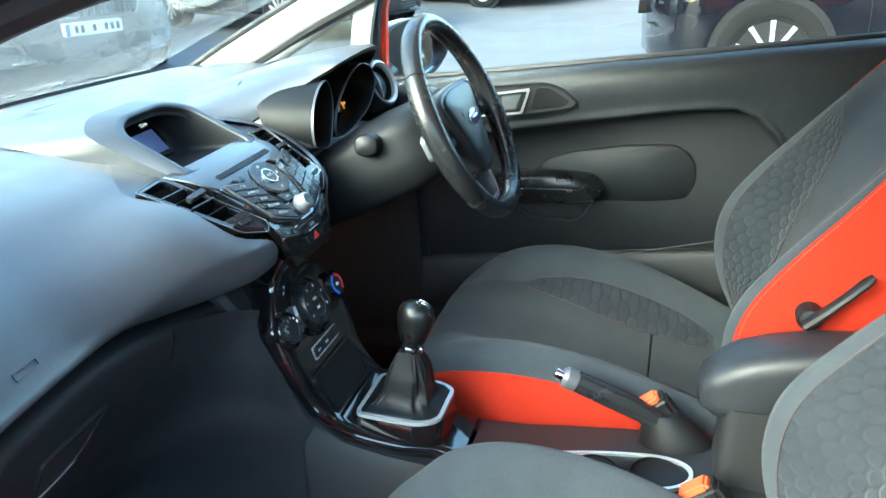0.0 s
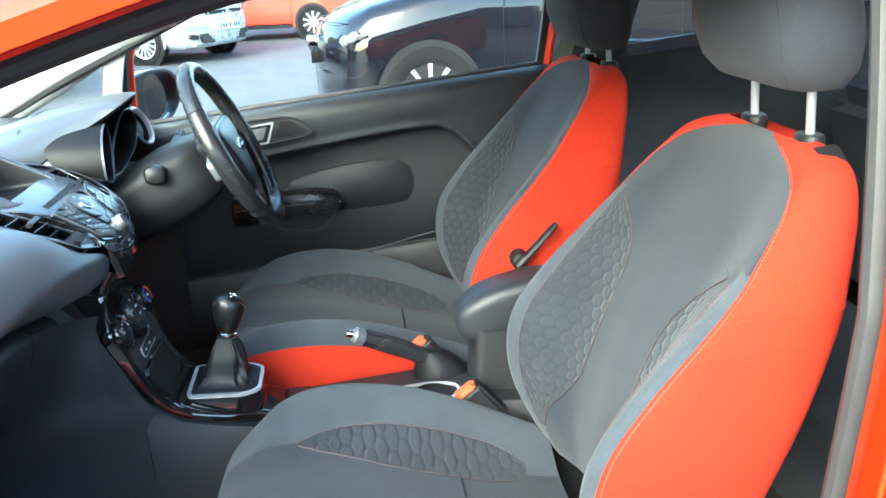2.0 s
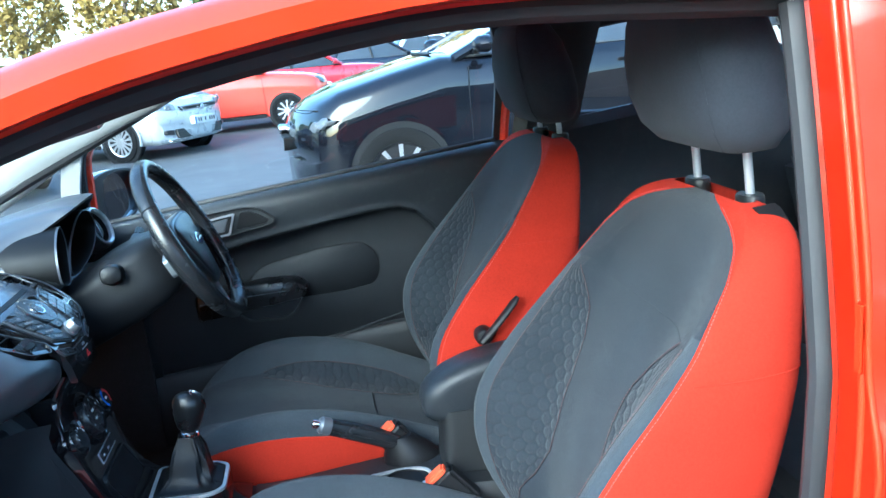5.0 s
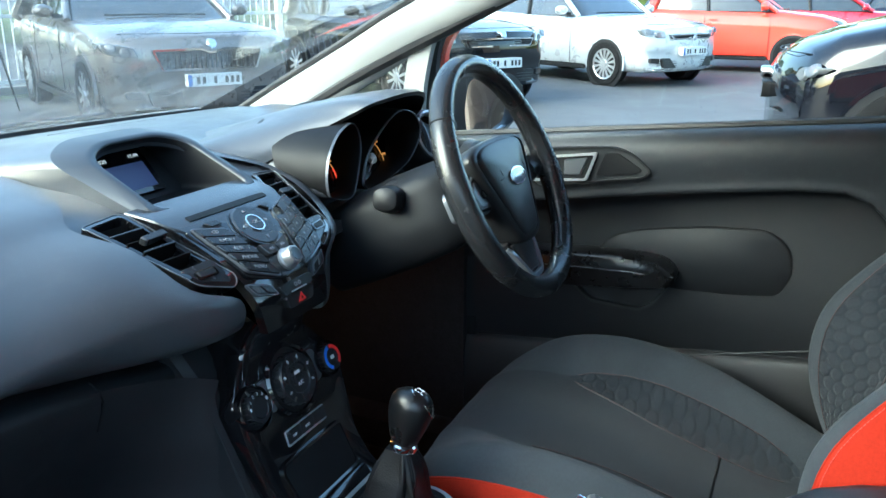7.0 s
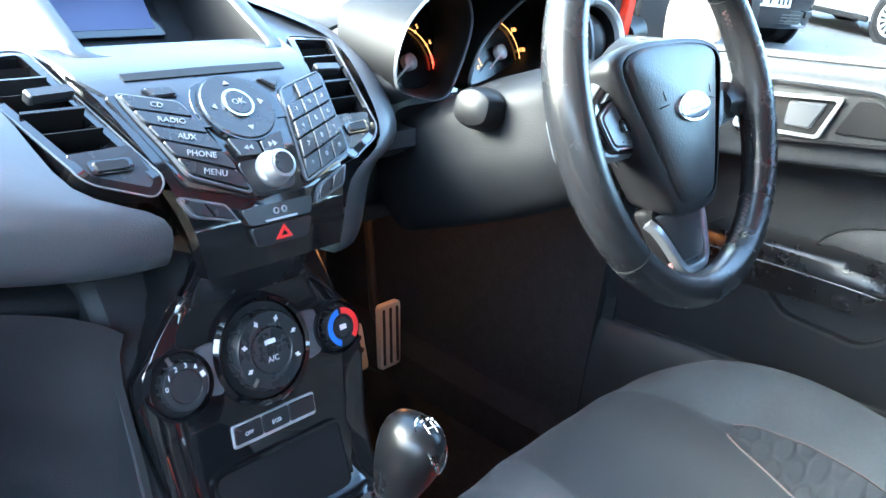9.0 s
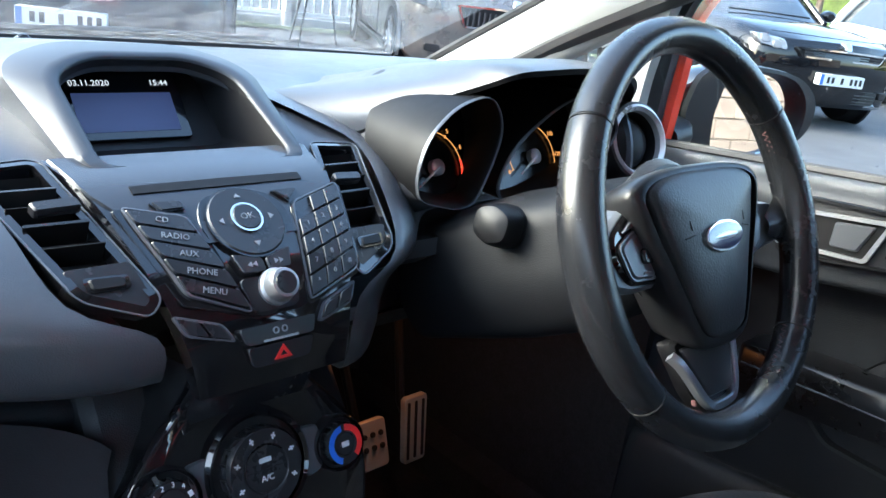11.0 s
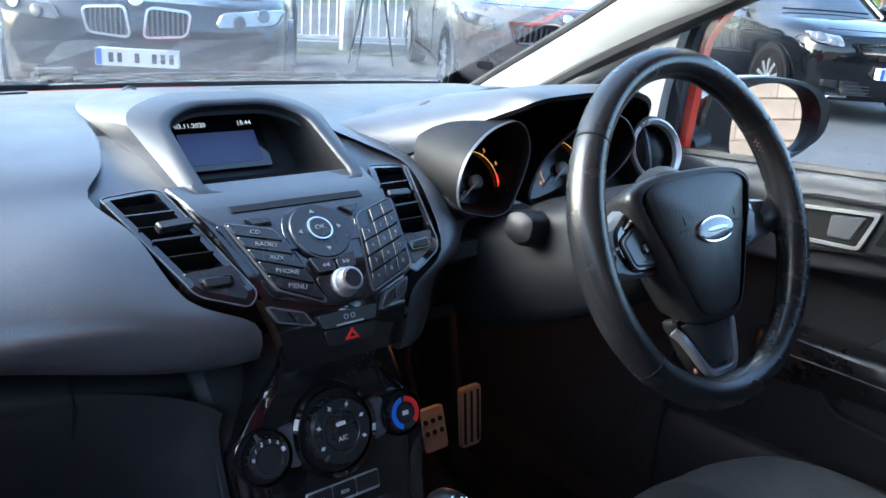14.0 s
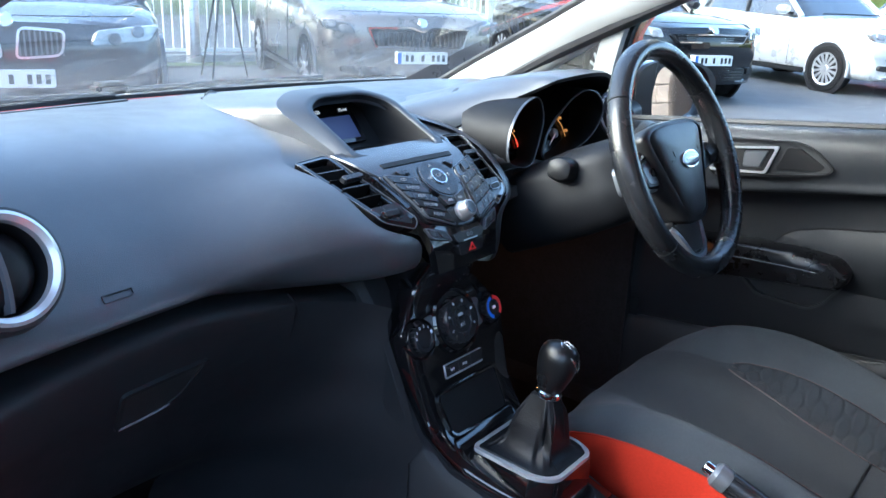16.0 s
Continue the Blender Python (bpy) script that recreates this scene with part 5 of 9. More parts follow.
# Bottom row: paired keys, lock and hazard keys.
for s in (-1, 1):
    poly = rounded([(s * 0.085, 0.170), (s * 0.047, 0.183), (s * 0.038, 0.199), (s * 0.076, 0.188)], 0.005)
    spart("pair_trim", frame_of(poly, inset(poly, 0.0014 * (1 if s > 0 else 1)), face, 0.0, 0.0046), "satin", "thin silver key surround")
    for q in (0, 1):
        a0, a1 = (0.06, 0.48) if q == 0 else (0.52, 0.94)
        e0, e1 = Vector((s * 0.085, 0.170)), Vector((s * 0.047, 0.183))
        f0, f1 = Vector((s * 0.076, 0.188)), Vector((s * 0.038, 0.199))
        spart("paired_key", fslab([e0.lerp(e1, a0).lerp(f0.lerp(f1, a0), 0.12), e0.lerp(e1, a1).lerp(f0.lerp(f1, a1), 0.12), e0.lerp(e1, a1).lerp(f0.lerp(f1, a1), 0.88), e0.lerp(e1, a0).lerp(f0.lerp(f1, a0), 0.88)], 0.0, 0.0056, 0.001, 0.003), "button", "small black key")
lk = spart("lock_key", fslab([(-0.036, 0.190), (0.036, 0.190), (0.032, 0.204), (-0.031, 0.204)], 0.0, 0.0055, 0.001, 0.004), "button", "black central-locking key")
spart("key_line", fslab([(-0.016, 0.2015), (0.016, 0.2015), (0.016, 0.2032), (-0.016, 0.2032)], 0.005, 0.0062, 0, 0.0006), "silver", "", lk)
for a in (-0.004, 0.004):
    spart("lock_mark", frame_of(ring_poly(a, 0.196, 0.0028, 14), ring_poly(a, 0.196, 0.0018, 14), face, 0.005, 0.0060), "print", "", lk)
hz = spart("hazard_key", fslab([(-0.031, 0.2055), (0.032, 0.2055), (0.027, 0.222), (-0.026, 0.222)], 0.0, 0.0055, 0.001, 0.004), "button", "black hazard-light key")
tri = [Vector((0.001, 0.2075)), Vector((0.0095, 0.2185)), Vector((-0.0075, 0.2185))]
spart("hazard_mark", frame_of(tri, scaled(tri, 0.45), face, 0.005, 0.0061), "redmark", "red warning triangle", hz)


# Slanted vents on both sides of the stack.
def side_vent(s):
    o = [Vector((s * x, y)) for x, y in ((0.189, 0.008), (0.128, -0.001), (0.086, 0.158), (0.098, 0.170), (0.146, 0.150))]
    o = rounded(o, 0.013, 5)
    v = thing_part("side_vent", stack)
    part_into(v, (lambda b: (bmesh.ops.transform(b, matrix=SI, verts=b.verts), b)[1])(frame_of(o, inset(o, 0.0085), face, -0.012, 0.0025)), "gloss")
    tagged(v, "slanted air vent with gloss black rim")
    i1 = inset(o, 0.0075)
    spart("vent_trim", frame_of(inset(o, 0.0006), inset(o, 0.0018), face, 0.001, 0.0034), "satin", "thin silver vent edge", v)
    spart("duct", lofted([[face(p.x, p.y, 0.002) for p in i1], [face(p.x * 0.98, p.y, -0.030) for p in i1]], True, (False, True)), "drum", "", v)
    for k in range(6):
        f = 0.09 + 0.64 * k / 5
        y = 0.004 + 0.160 * f
        xo = 0.189 - 0.043 * (f * 0.160 / 0.146) - 0.007
        xi = 0.128 - 0.042 * f - -0.0065
        rows = []
        for a in (0, 0.25, 0.5, 0.75, 1):
            x = s * (xo + (xi - xo) * a)
            rows.append([face(x, y - 0.0006, -0.005), face(x, y + 0.0010, -0.004), face(x, y + 0.006, -0.024), face(x, y + 0.0045, -0.024)])
        spart("slat", lofted(rows), "drum", "", v)
        spart("slat_edge", lofted([[face(s * (xo + (xi - xo) * a), y - 0.0009, -0.0040), face(s * (xo + (xi - xo) * a), y - 0.0009, -0.0030), face(s * (xo + (xi - xo) * a), y + 0.0015, -0.0030), face(s * (xo + (xi - xo) * a), y + 0.0015, -0.0040)] for a in (0, 0.5, 1)]), "button", "", v) if k in (1, 3) else None
    spart("vane_tab", fslab([(s * 0.152, 0.062), (s * 0.118, 0.060), (s * 0.117, 0.069), (s * 0.150, 0.071)], -0.006, 0.0030, 0.0015, 0.002), "button", "grey vane tab", v)
    q = rounded([(s * 0.148, 0.124), (s * 0.100, 0.122), (s * 0.092, 0.156), (s * 0.098, 0.163), (s * 0.138, 0.146)], 0.004)
    w = spart("wheel_panel", slab(q, face, -0.006, 0.0012, 0.001), "button", "grey panel with thumbwheel", v)
    spart("thumbwheel", fslab([(s * 0.134, 0.134), (s * 0.108, 0.135), (s * 0.108, 0.143), (s * 0.132, 0.143)], 0.000, 0.0042, 0.0016, 0.003), "dark", "", v)
    spart("thumbwheel_trim", frame_of(rounded([(s * 0.137, 0.1325), (s * 0.105, 0.1335), (s * 0.105, 0.1445), (s * 0.135, 0.1445)], 0.004), rounded([(s * 0.134, 0.134), (s * 0.108, 0.135), (s * 0.108, 0.143), (s * 0.132, 0.143)], 0.003), face, 0.000, 0.0026), "gloss", "", v)
    return v


for s in (-1, 1):
    side_vent(s)

# ---- steering wheel ----
WM = pose(0.350, -0.166, 1.066, 65, 0, 0)
wheel = thing("steering_wheel", "black leather three-spoke steering wheel with red stitching", "steering wheel", at=WM)
rim_r, rim_t = 0.1820, 0.0168
segs = ((35, 145), (145, 222), (222, 318), (318, 395))
for k, (a0, a1) in enumerate(segs):
    n = 26
    pts = [Vector((rim_r * math.cos(radians(a0 + 0.35 + (a1 - a0 - 0.7) * i / n)), rim_r * math.sin(radians(a0 + 0.35 + (a1 - a0 - 0.7) * i / n)), 0)) for i in range(n + 1)]
    fat = [1.0 + (0.09 * math.sin(math.pi * i / n) if k in (1, 3) else 0) for i in range(n + 1)]
    part("rim_section", sweep(bmesh.new(), pts, circle(rim_t, 14, rim_t * 1.12), False, Vector((0, 0, 1)), fat), "leather", wheel, "black leather rim section")
for a in (35, 145, 222, 318):
    p = [Vector(((rim_r + (rim_t - 0.0005) * math.cos(q)) * math.cos(radians(a)), (rim_r + (rim_t - 0.0005) * math.cos(q)) * math.sin(radians(a)), rim_t * 1.11 * math.sin(q))) for q in [2 * math.pi * i / 16 for i in range(16)]]
    part("rim_joint", tube(p, 0.0008, 5, True, up=Vector((math.cos(radians(a + 90)), math.sin(radians(a + 90)), 0))), "dark", wheel)
# Red cross stitches on the inner side of the hand grips.
for a0, a1 in ((150, 212), (328, 392), (222, 250), (292, 318)):
    b = bmesh.new()
    n = int((a1 - a0) / 1.1)
    for i in range(n):
        a = radians(a0 + (a1 - a0) * i / n)
        d = radians(0.45) * (1 if i % 2 else -1)
        r = rim_r - rim_t * 1.0
        p0 = Vector((r * math.cos(a - d), r * math.sin(a - d), -0.0026))
        p1 = Vector((r * math.cos(a + d), r * math.sin(a + d), 0.0026))
        sweep(b, [p0, (p0 + p1) / 2 - Vector((math.cos(a), math.sin(a), 0)) * 0.0002, p1], circle(0.0004, 4))
    tagged(part("stitching", b, "stitch", wheel, "dull red cross stitching"), kind="stuff")


def wp(a, b, h):
    return Vector((a, b, h))


# Airbag boss: a shield that swells towards the driver, sunk a little behind the rim.
half = [(0.0, 0.063), (0.050, 0.062), (0.090, 0.056), (0.108, 0.042), (0.099, 0.012), (0.080, -0.026), (0.053, -0.082), (0.036, -0.103), (0.0, -0.108)]
shield = catmull([(x, y, 0) for x, y in half] + [(-x, y, 0) for x, y in half[-2:0:-1]], 5, True)
rows = []
for k, h in ((0.86, -0.050), (0.96, -0.026), (1.0, -0.008), (1.0, -0.003), (0.985, 0.001), (0.955, 0.0035), (0.90, 0.005)):
    rows.append([Vector((p.x * k, p.y * k, h - 0.08 * (p.y * k) ** 2)) for p in shield])
part("boss_shoulder", lofted(rows, True, (True, False)), "boss", wheel, "smooth black shoulder of the boss", 60)
rows = []
for k, h in ((0.915, -0.002), (0.91, 0.0035), (0.89, 0.0062), (0.84, 0.0080), (0.70, 0.0108), (0.48, 0.0132), (0.24, 0.0146), (0.04, 0.0150)):
    rows.append([Vector((p.x * k * (0.86 if p.y < 0.03 else 0.86 + 0.10 * (p.y - 0.03) / 0.034), p.y * k, h - 0.10 * (p.y * k) ** 2)) for p in shield])
part("airbag_cover", lofted(rows), "airbag", wheel, "black grained airbag cover", 60)
for q in (-1, 1):
    part("cover_line", tube(catmull([(q * 0.083, 0.046, -0.0005), (q * 0.074, 0.010, 0.0030), (q * 0.060, -0.026, 0.0025), (q * 0.043, -0.076, -0.0008), (q * 0.030, -0.095, -0.003)], 5), 0.0013, 6), "trim", wheel)
    part("horn_mark", tube(catmull([(q * 0.042, 0.000, 0.0136), (q * 0.056, -0.002, 0.0116)], 2), 0.0006, 4), "dark", wheel)
    part("horn_mark", tube([Vector((q * 0.046, 0.004, 0.0134)), Vector((q * 0.047, 0.013, 0.0124))], 0.0006, 4), "dark", wheel)
BC = Matrix.Translation((0.002, -0.006, -0.0155))
bd = part("badge", lofted([[BC @ Vector((0.0325 * k * math.cos(t), 0.0145 * k * math.sin(t), h)) for t in [2 * math.pi * i / 40 for i in range(40)]] for k, h in ((1.0, 0.025), (1.0, 0.0318), (0.95, 0.0326))]), "chrome", wheel, "oval badge with a chrome edge")
M["badge_blue"] = surface("badge_blue", (0.010, 0.022, 0.085), 0.2, coat=0.8, mottle=0.1)
part("badge_face", lofted([[BC @ Vector((0.0302 * k * math.cos(t), 0.0122 * k * math.sin(t), h)) for t in [2 * math.pi * i / 40 for i in range(40)]] for k, h in ((1.0, 0.032), (1.0, 0.0332), (0.9, 0.0335))]), "badge_blue", bd, "dark blue badge face")
part("badge_mark", lofted([[BC @ Vector((0.0190 * k * math.cos(t), 0.0030 * k * math.sin(t), h)) for t in [2 * math.pi * i / 24 for i in range(24)]] for k, h in ((1.0, 0.0330), (1.0, 0.0340), (0.8, 0.0343))]), "silver", bd, "plain silver lens shape")
part("airbag_mark", frame_of(rounded([(-0.021, -0.085), (0.021, -0.085), (0.020, -0.075), (-0.020, -0.075)], 0.001), rounded([(-0.0196, -0.0838), (0.0196, -0.0838), (0.0188, -0.0762), (-0.0188, -0.0762)], 0.001), wp, 0.001, 0.0072), "trim", wheel, "moulded airbag mark")
for k in range(6):
    part("mark_bar", boxed((-0.0135 + 0.0054 * k, -0.080, 0.0062), (0.0032, 0.0050, 0.0014), 0), "trim", wheel)
# Side spokes: satin plates under gloss switch pods.
for s in (-1, 1):
    o = rounded([(s * 0.066, 0.046), (s * 0.098, 0.036), (s * 0.132, 0.018), (s * 0.170, 0.012), (s * 0.170, -0.030), (s * 0.136, -0.032), (s * 0.108, -0.040), (s * 0.060, -0.040)], 0.010)
    part("spoke", slab(o, wp, -0.034, -0.016, 0.005), "satin", wheel, "satin grey side spoke")
    o = rounded([(s * 0.070, 0.043), (s * 0.097, 0.032), (s * 0.128, 0.013), (s * 0.129, -0.010), (s * 0.113, -0.032), (s * 0.068, -0.037)], 0.008)
    pod = part("switch_pod", slab(o, wp, -0.020, -0.0125, 0.003), "gloss", wheel, "gloss black switch pod")
    o = rounded([(s * 0.078, 0.012), (s * 0.103, 0.014), (s * 0.125, 0.002), (s * 0.112, -0.029), (s * 0.076, -0.032)], 0.008)
    part("pod_trim", frame_of(o, inset(o, 0.0018), wp, -0.014, -0.0095), "satin", pod, "satin silver pod edge")
    part("rocker", slab(inset(o, 0.002), wp, -0.014, -0.0085, 0.002), "satin", pod, "satin grey rocker switch")
    part("toggle", slab(rounded([(s * 0.080, 0.000), (s * 0.098, -0.004), (s * 0.097, -0.016), (s * 0.079, -0.017)], 0.004), wp, -0.009, -0.0045, 0.002), "button", pod, "dark raised toggle")
    part("toggle_mark", boxed((s * 0.092, -0.024, -0.0080), (0.010, 0.0012, 0.0012), 0), "print", pod)
    part("upper_key", slab(rounded([(s * 0.075, 0.034), (s * 0.097, 0.025), (s * 0.116, 0.013), (s * 0.104, 0.016), (s * 0.076, 0.018)], 0.003), wp, -0.014, -0.0095, 0.0015), "satin", pod, "satin grey upper key")
    part("grip_swell", lofted([[Vector((s * (0.172 - d), y + (0.030 * q) * (1 - d / 0.05), -0.012 + 0.012 * math.cos(math.pi * abs(q) / 2) * (1 - d / 0.05))) for q in (-1, -0.7, -0.35, 0, 0.35, 0.7, 1)] for d, y in ((0.0, -0.008), (0.012, -0.008), (0.024, -0.009), (0.034, -0.010))], False), "leather", wheel, "leather swelling where the spoke meets the rim", 60)
# Lower spoke with a silver U.
o = [(-0.052, -0.094), (0.052, -0.094), (0.046, -0.140), (0.040, -0.172), (-0.010, -0.172), (-0.030, -0.146)]
part("lower_spoke", slab(rounded(o, 0.008), wp, -0.040, -0.0235, 0.004), "dark", wheel, "black lower spoke")
o = [(-0.042, -0.102), (0.046, -0.102), (0.038, -0.156), (-0.006, -0.156)]
part("spoke_panel", slab(rounded(o, 0.004), wp, -0.026, -0.0200, 0.002), "wall", wheel, "satin grey panel in the lower spoke", 50)
part("spoke_trim", sweep(bmesh.new(), catmull([(-0.049, -0.106, -0.027), (-0.043, -0.115, -0.0225), (-0.034, -0.129, -0.0205), (-0.022, -0.148, -0.0195), (-0.012, -0.160, -0.019), (-0.002, -0.1645, -0.0185), (0.024, -0.1645, -0.0185), (0.034, -0.160, -0.019), (0.041, -0.148, -0.0195), (0.046, -0.131, -0.0205), (0.050, -0.115, -0.0215), (0.053, -0.102, -0.024)], 5), [(-0.0042, -0.006), (0.0042, -0.006), (0.0042, 0.0015), (0.003, 0.003), (-0.003, 0.003), (-0.0042, 0.0015)]), "trimline", wheel, "satin silver U-shaped spoke trim")
part("spoke_tag", boxed((-0.037, -0.153, -0.019), (0.0016, 0.006, 0.005), 0.0005), "stitch", wheel, "small red tag at the rim")
part("hub_back", lofted([[Vector((0.080 * k * math.cos(t), 0.075 * k * math.sin(t), h)) for t in [2 * math.pi * i / 28 for i in range(28)]] for k, h in ((0.9, -0.030), (1.0, -0.040), (0.85, -0.060))]), "trim", wheel)

# ---- steering column and stalks ----
col = thing("steering_column", "black plastic steering column shroud with stalks", "steering column", at=pose(0.35, -0.05, 1.0))
CI = col.matrix_world.inverted()


def cpart(name, bm, mat, label="", parent=None):
    bmesh.ops.transform(bm, matrix=CI, verts=bm.verts)
    return part(name, bm, mat, parent or col, label)


CM = pose(0.350, -0.166, 1.066, 65, 0, 0)
rows = []
for h, w, t, bm_ in ((-0.050, 0.070, 0.048, -0.058), (-0.066, 0.092, 0.058, -0.070), (-0.10, 0.108, 0.064, -0.078), (-0.16, 0.116, 0.066, -0.082), (-0.23, 0.116, 0.062, -0.082), (-0.32, 0.116, 0.05, -0.08)):
    o = rounded([(-w, bm_ * 0.4), (-w * 0.92, t * 0.7), (-w * 0.6, t), (w * 0.6, t), (w * 0.92, t * 0.7), (w, bm_ * 0.4), (w * 0.8, bm_), (-w * 0.8, bm_)], 0.045, 6)
    rows.append([CM @ Vector((p.x, p.y, h)) for p in o])
cpart("shroud", lofted(rows), "shroud", "black plastic column shroud")
st = [CM @ Vector(v) for v in ((-0.040, 0.020, -0.165), (-0.075, 0.028, -0.158), (-0.100, 0.034, -0.150), (-0.128, 0.038, -0.144))]
cpart("indicator_stalk", tube(catmull(st, 5), 0.014, 14, scale=[2.0 - 0.9 * min(1, i / 7) for i in range(16)]), "trim", "black indicator stalk with a ribbed end")
tip = Matrix.Translation(st[2].lerp(st[3], 0.2)) @ (st[3] - st[2]).to_track_quat("Z", "Y").to_matrix().to_4x4()
end = cpart("stalk_end", lofted([[tip @ Vector((p.x * k, p.y * k, h)) for p in rounded([(-0.019, -0.012), (0.0, -0.019), (0.019, -0.012), (0.019, 0.012), (0.0, 0.019), (-0.019, 0.012)], 0.008, 3)] for k, h in ((0.95, -0.020), (1.18, -0.008), (1.22, 0.010), (1.16, 0.022), (0.98, 0.030), (0.55, 0.034))]), "stalk", "chunky faceted black stalk end")
cpart("stalk_mark", lofted([[tip @ Vector((p.x * k, p.y * k, h)) for p in rounded([(-0.019, -0.012), (0.0, -0.019), (0.019, -0.012), (0.019, 0.012), (0.0, 0.019), (-0.019, 0.012)], 0.008, 3)] for k, h in ((1.20, 0.002), (1.25, 0.0045), (1.22, 0.007))]), "dark", "", end)
cpart("stalk_boot", lathe([(0.034, -0.030), (0.037, -0.010), (0.036, 0.004), (0.031, 0.016), (0.022, 0.022)], Matrix.Translation(st[0].lerp(st[1], 1.0)) @ (st[1] - st[0]).to_track_quat("Z", "Y").to_matrix().to_4x4(), 24), "dark")
st = [CM @ Vector(v) for v in ((0.045, 0.022, -0.160), (0.085, 0.036, -0.150), (0.130, 0.048, -0.142), (0.165, 0.054, -0.138))]
cpart("wiper_stalk", sweep(bmesh.new(), catmull(st, 5), circle(0.012, 10, 0.009)), "trim", "black wiper stalk")
cpart("stalk_end", boxed((0, 0, 0), (0.052, 0.022, 0.018), 0.006, CM @ pose(0.185, 0.056, -0.136, 0, 0, 8), 3), "dark", "gloss black stalk end")
cpart("ignition_collar", lathe([(0.022, 0), (0.020, 0.006), (0.013, 0.007), (0.012, 0.002)], CM @ pose(0.098, -0.03, -0.12, 0, 60, 0), 20), "dark")

# ---- instrument cluster ----
clu = thing("instrument_cluster", "twin-dial instrument cluster under a black cowl", "instrument cluster", at=pose(0.4, 0.16, 1.06))
QI = clu.matrix_world.inverted()


def qpart(name, bm, mat, label="", parent=None, smooth=35):
    bmesh.ops.transform(bm, matrix=QI, verts=bm.verts)
    return part(name, bm, mat, parent or clu, label, smooth)


brow = catmull([(0.205, 0.222, 1.062), (0.224, 0.188, 1.084), (0.246, 0.152, 1.108), (0.270, 0.113, 1.134), (0.290, 0.080, 1.153), (0.308, 0.053, 1.169), (0.345, 0.049, 1.173), (0.42, 0.047, 1.176), (0.50, 0.056, 1.170), (0.56, 0.078, 1.152), (0.60, 0.108, 1.122), (0.63, 0.142, 1.078)], 4)
soft = [min(1.0, max(0.0, (p.x - 0.205) / 0.10)) for p in brow]
rows = [[p for p in brow]] + [[Vector((0.135, 0.225 + dy * 0.9, 1.104 - 0.03 * max(0.0, dy - 0.12) / 0.16)).lerp(p + Vector((0, dy, dz)), 1 - (1 - k * k * (3 - 2 * k)) * min(1.0, dy / 0.12)) for p, k in zip(brow, soft)] for dy, dz in ((0.010, 0.003), (0.05, 0.002), (0.12, -0.010), (0.20, -0.028), (0.28, -0.052))] + [[Vector((p.x, 0.52, 1.070)) for p in brow]]
lip = [p + Vector((0, 0.003, -0.007)) for p in brow]
deep = [Vector((0.41 + (p.x - 0.41) * 0.96, 0.245, p.z - 0.028)) for p in brow]
qpart("cowl", lofted(rows, False), "dash", "black grained instrument cowl", smooth=60)
qpart("cowl_lining", lofted([rows[0], lip, deep], False), "drum", "smooth black cowl lining")
qpart("backplate", slab(rounded([(0.205, 0.955), (0.625, 0.96), (0.62, 1.10), (0.56, 1.14), (0.42, 1.15), (0.28, 1.135), (0.215, 1.09)], 0.02), lambda a, b, h: Vector((a, 0.222 - (1.05 - b) * 0.36 - h, b)), 0, 0.006), "trim", "smooth dark cluster panel")
qpart("lower_brow", lofted([[Vector((x, y, z)) for y, z in ((0.19, 0.985), (0.12, 0.985), (0.075, 0.992), (0.07, 0.975), (0.10, 0.955))] for x in (0.185, 0.25, 0.40, 0.55, 0.62)], False), "trim")


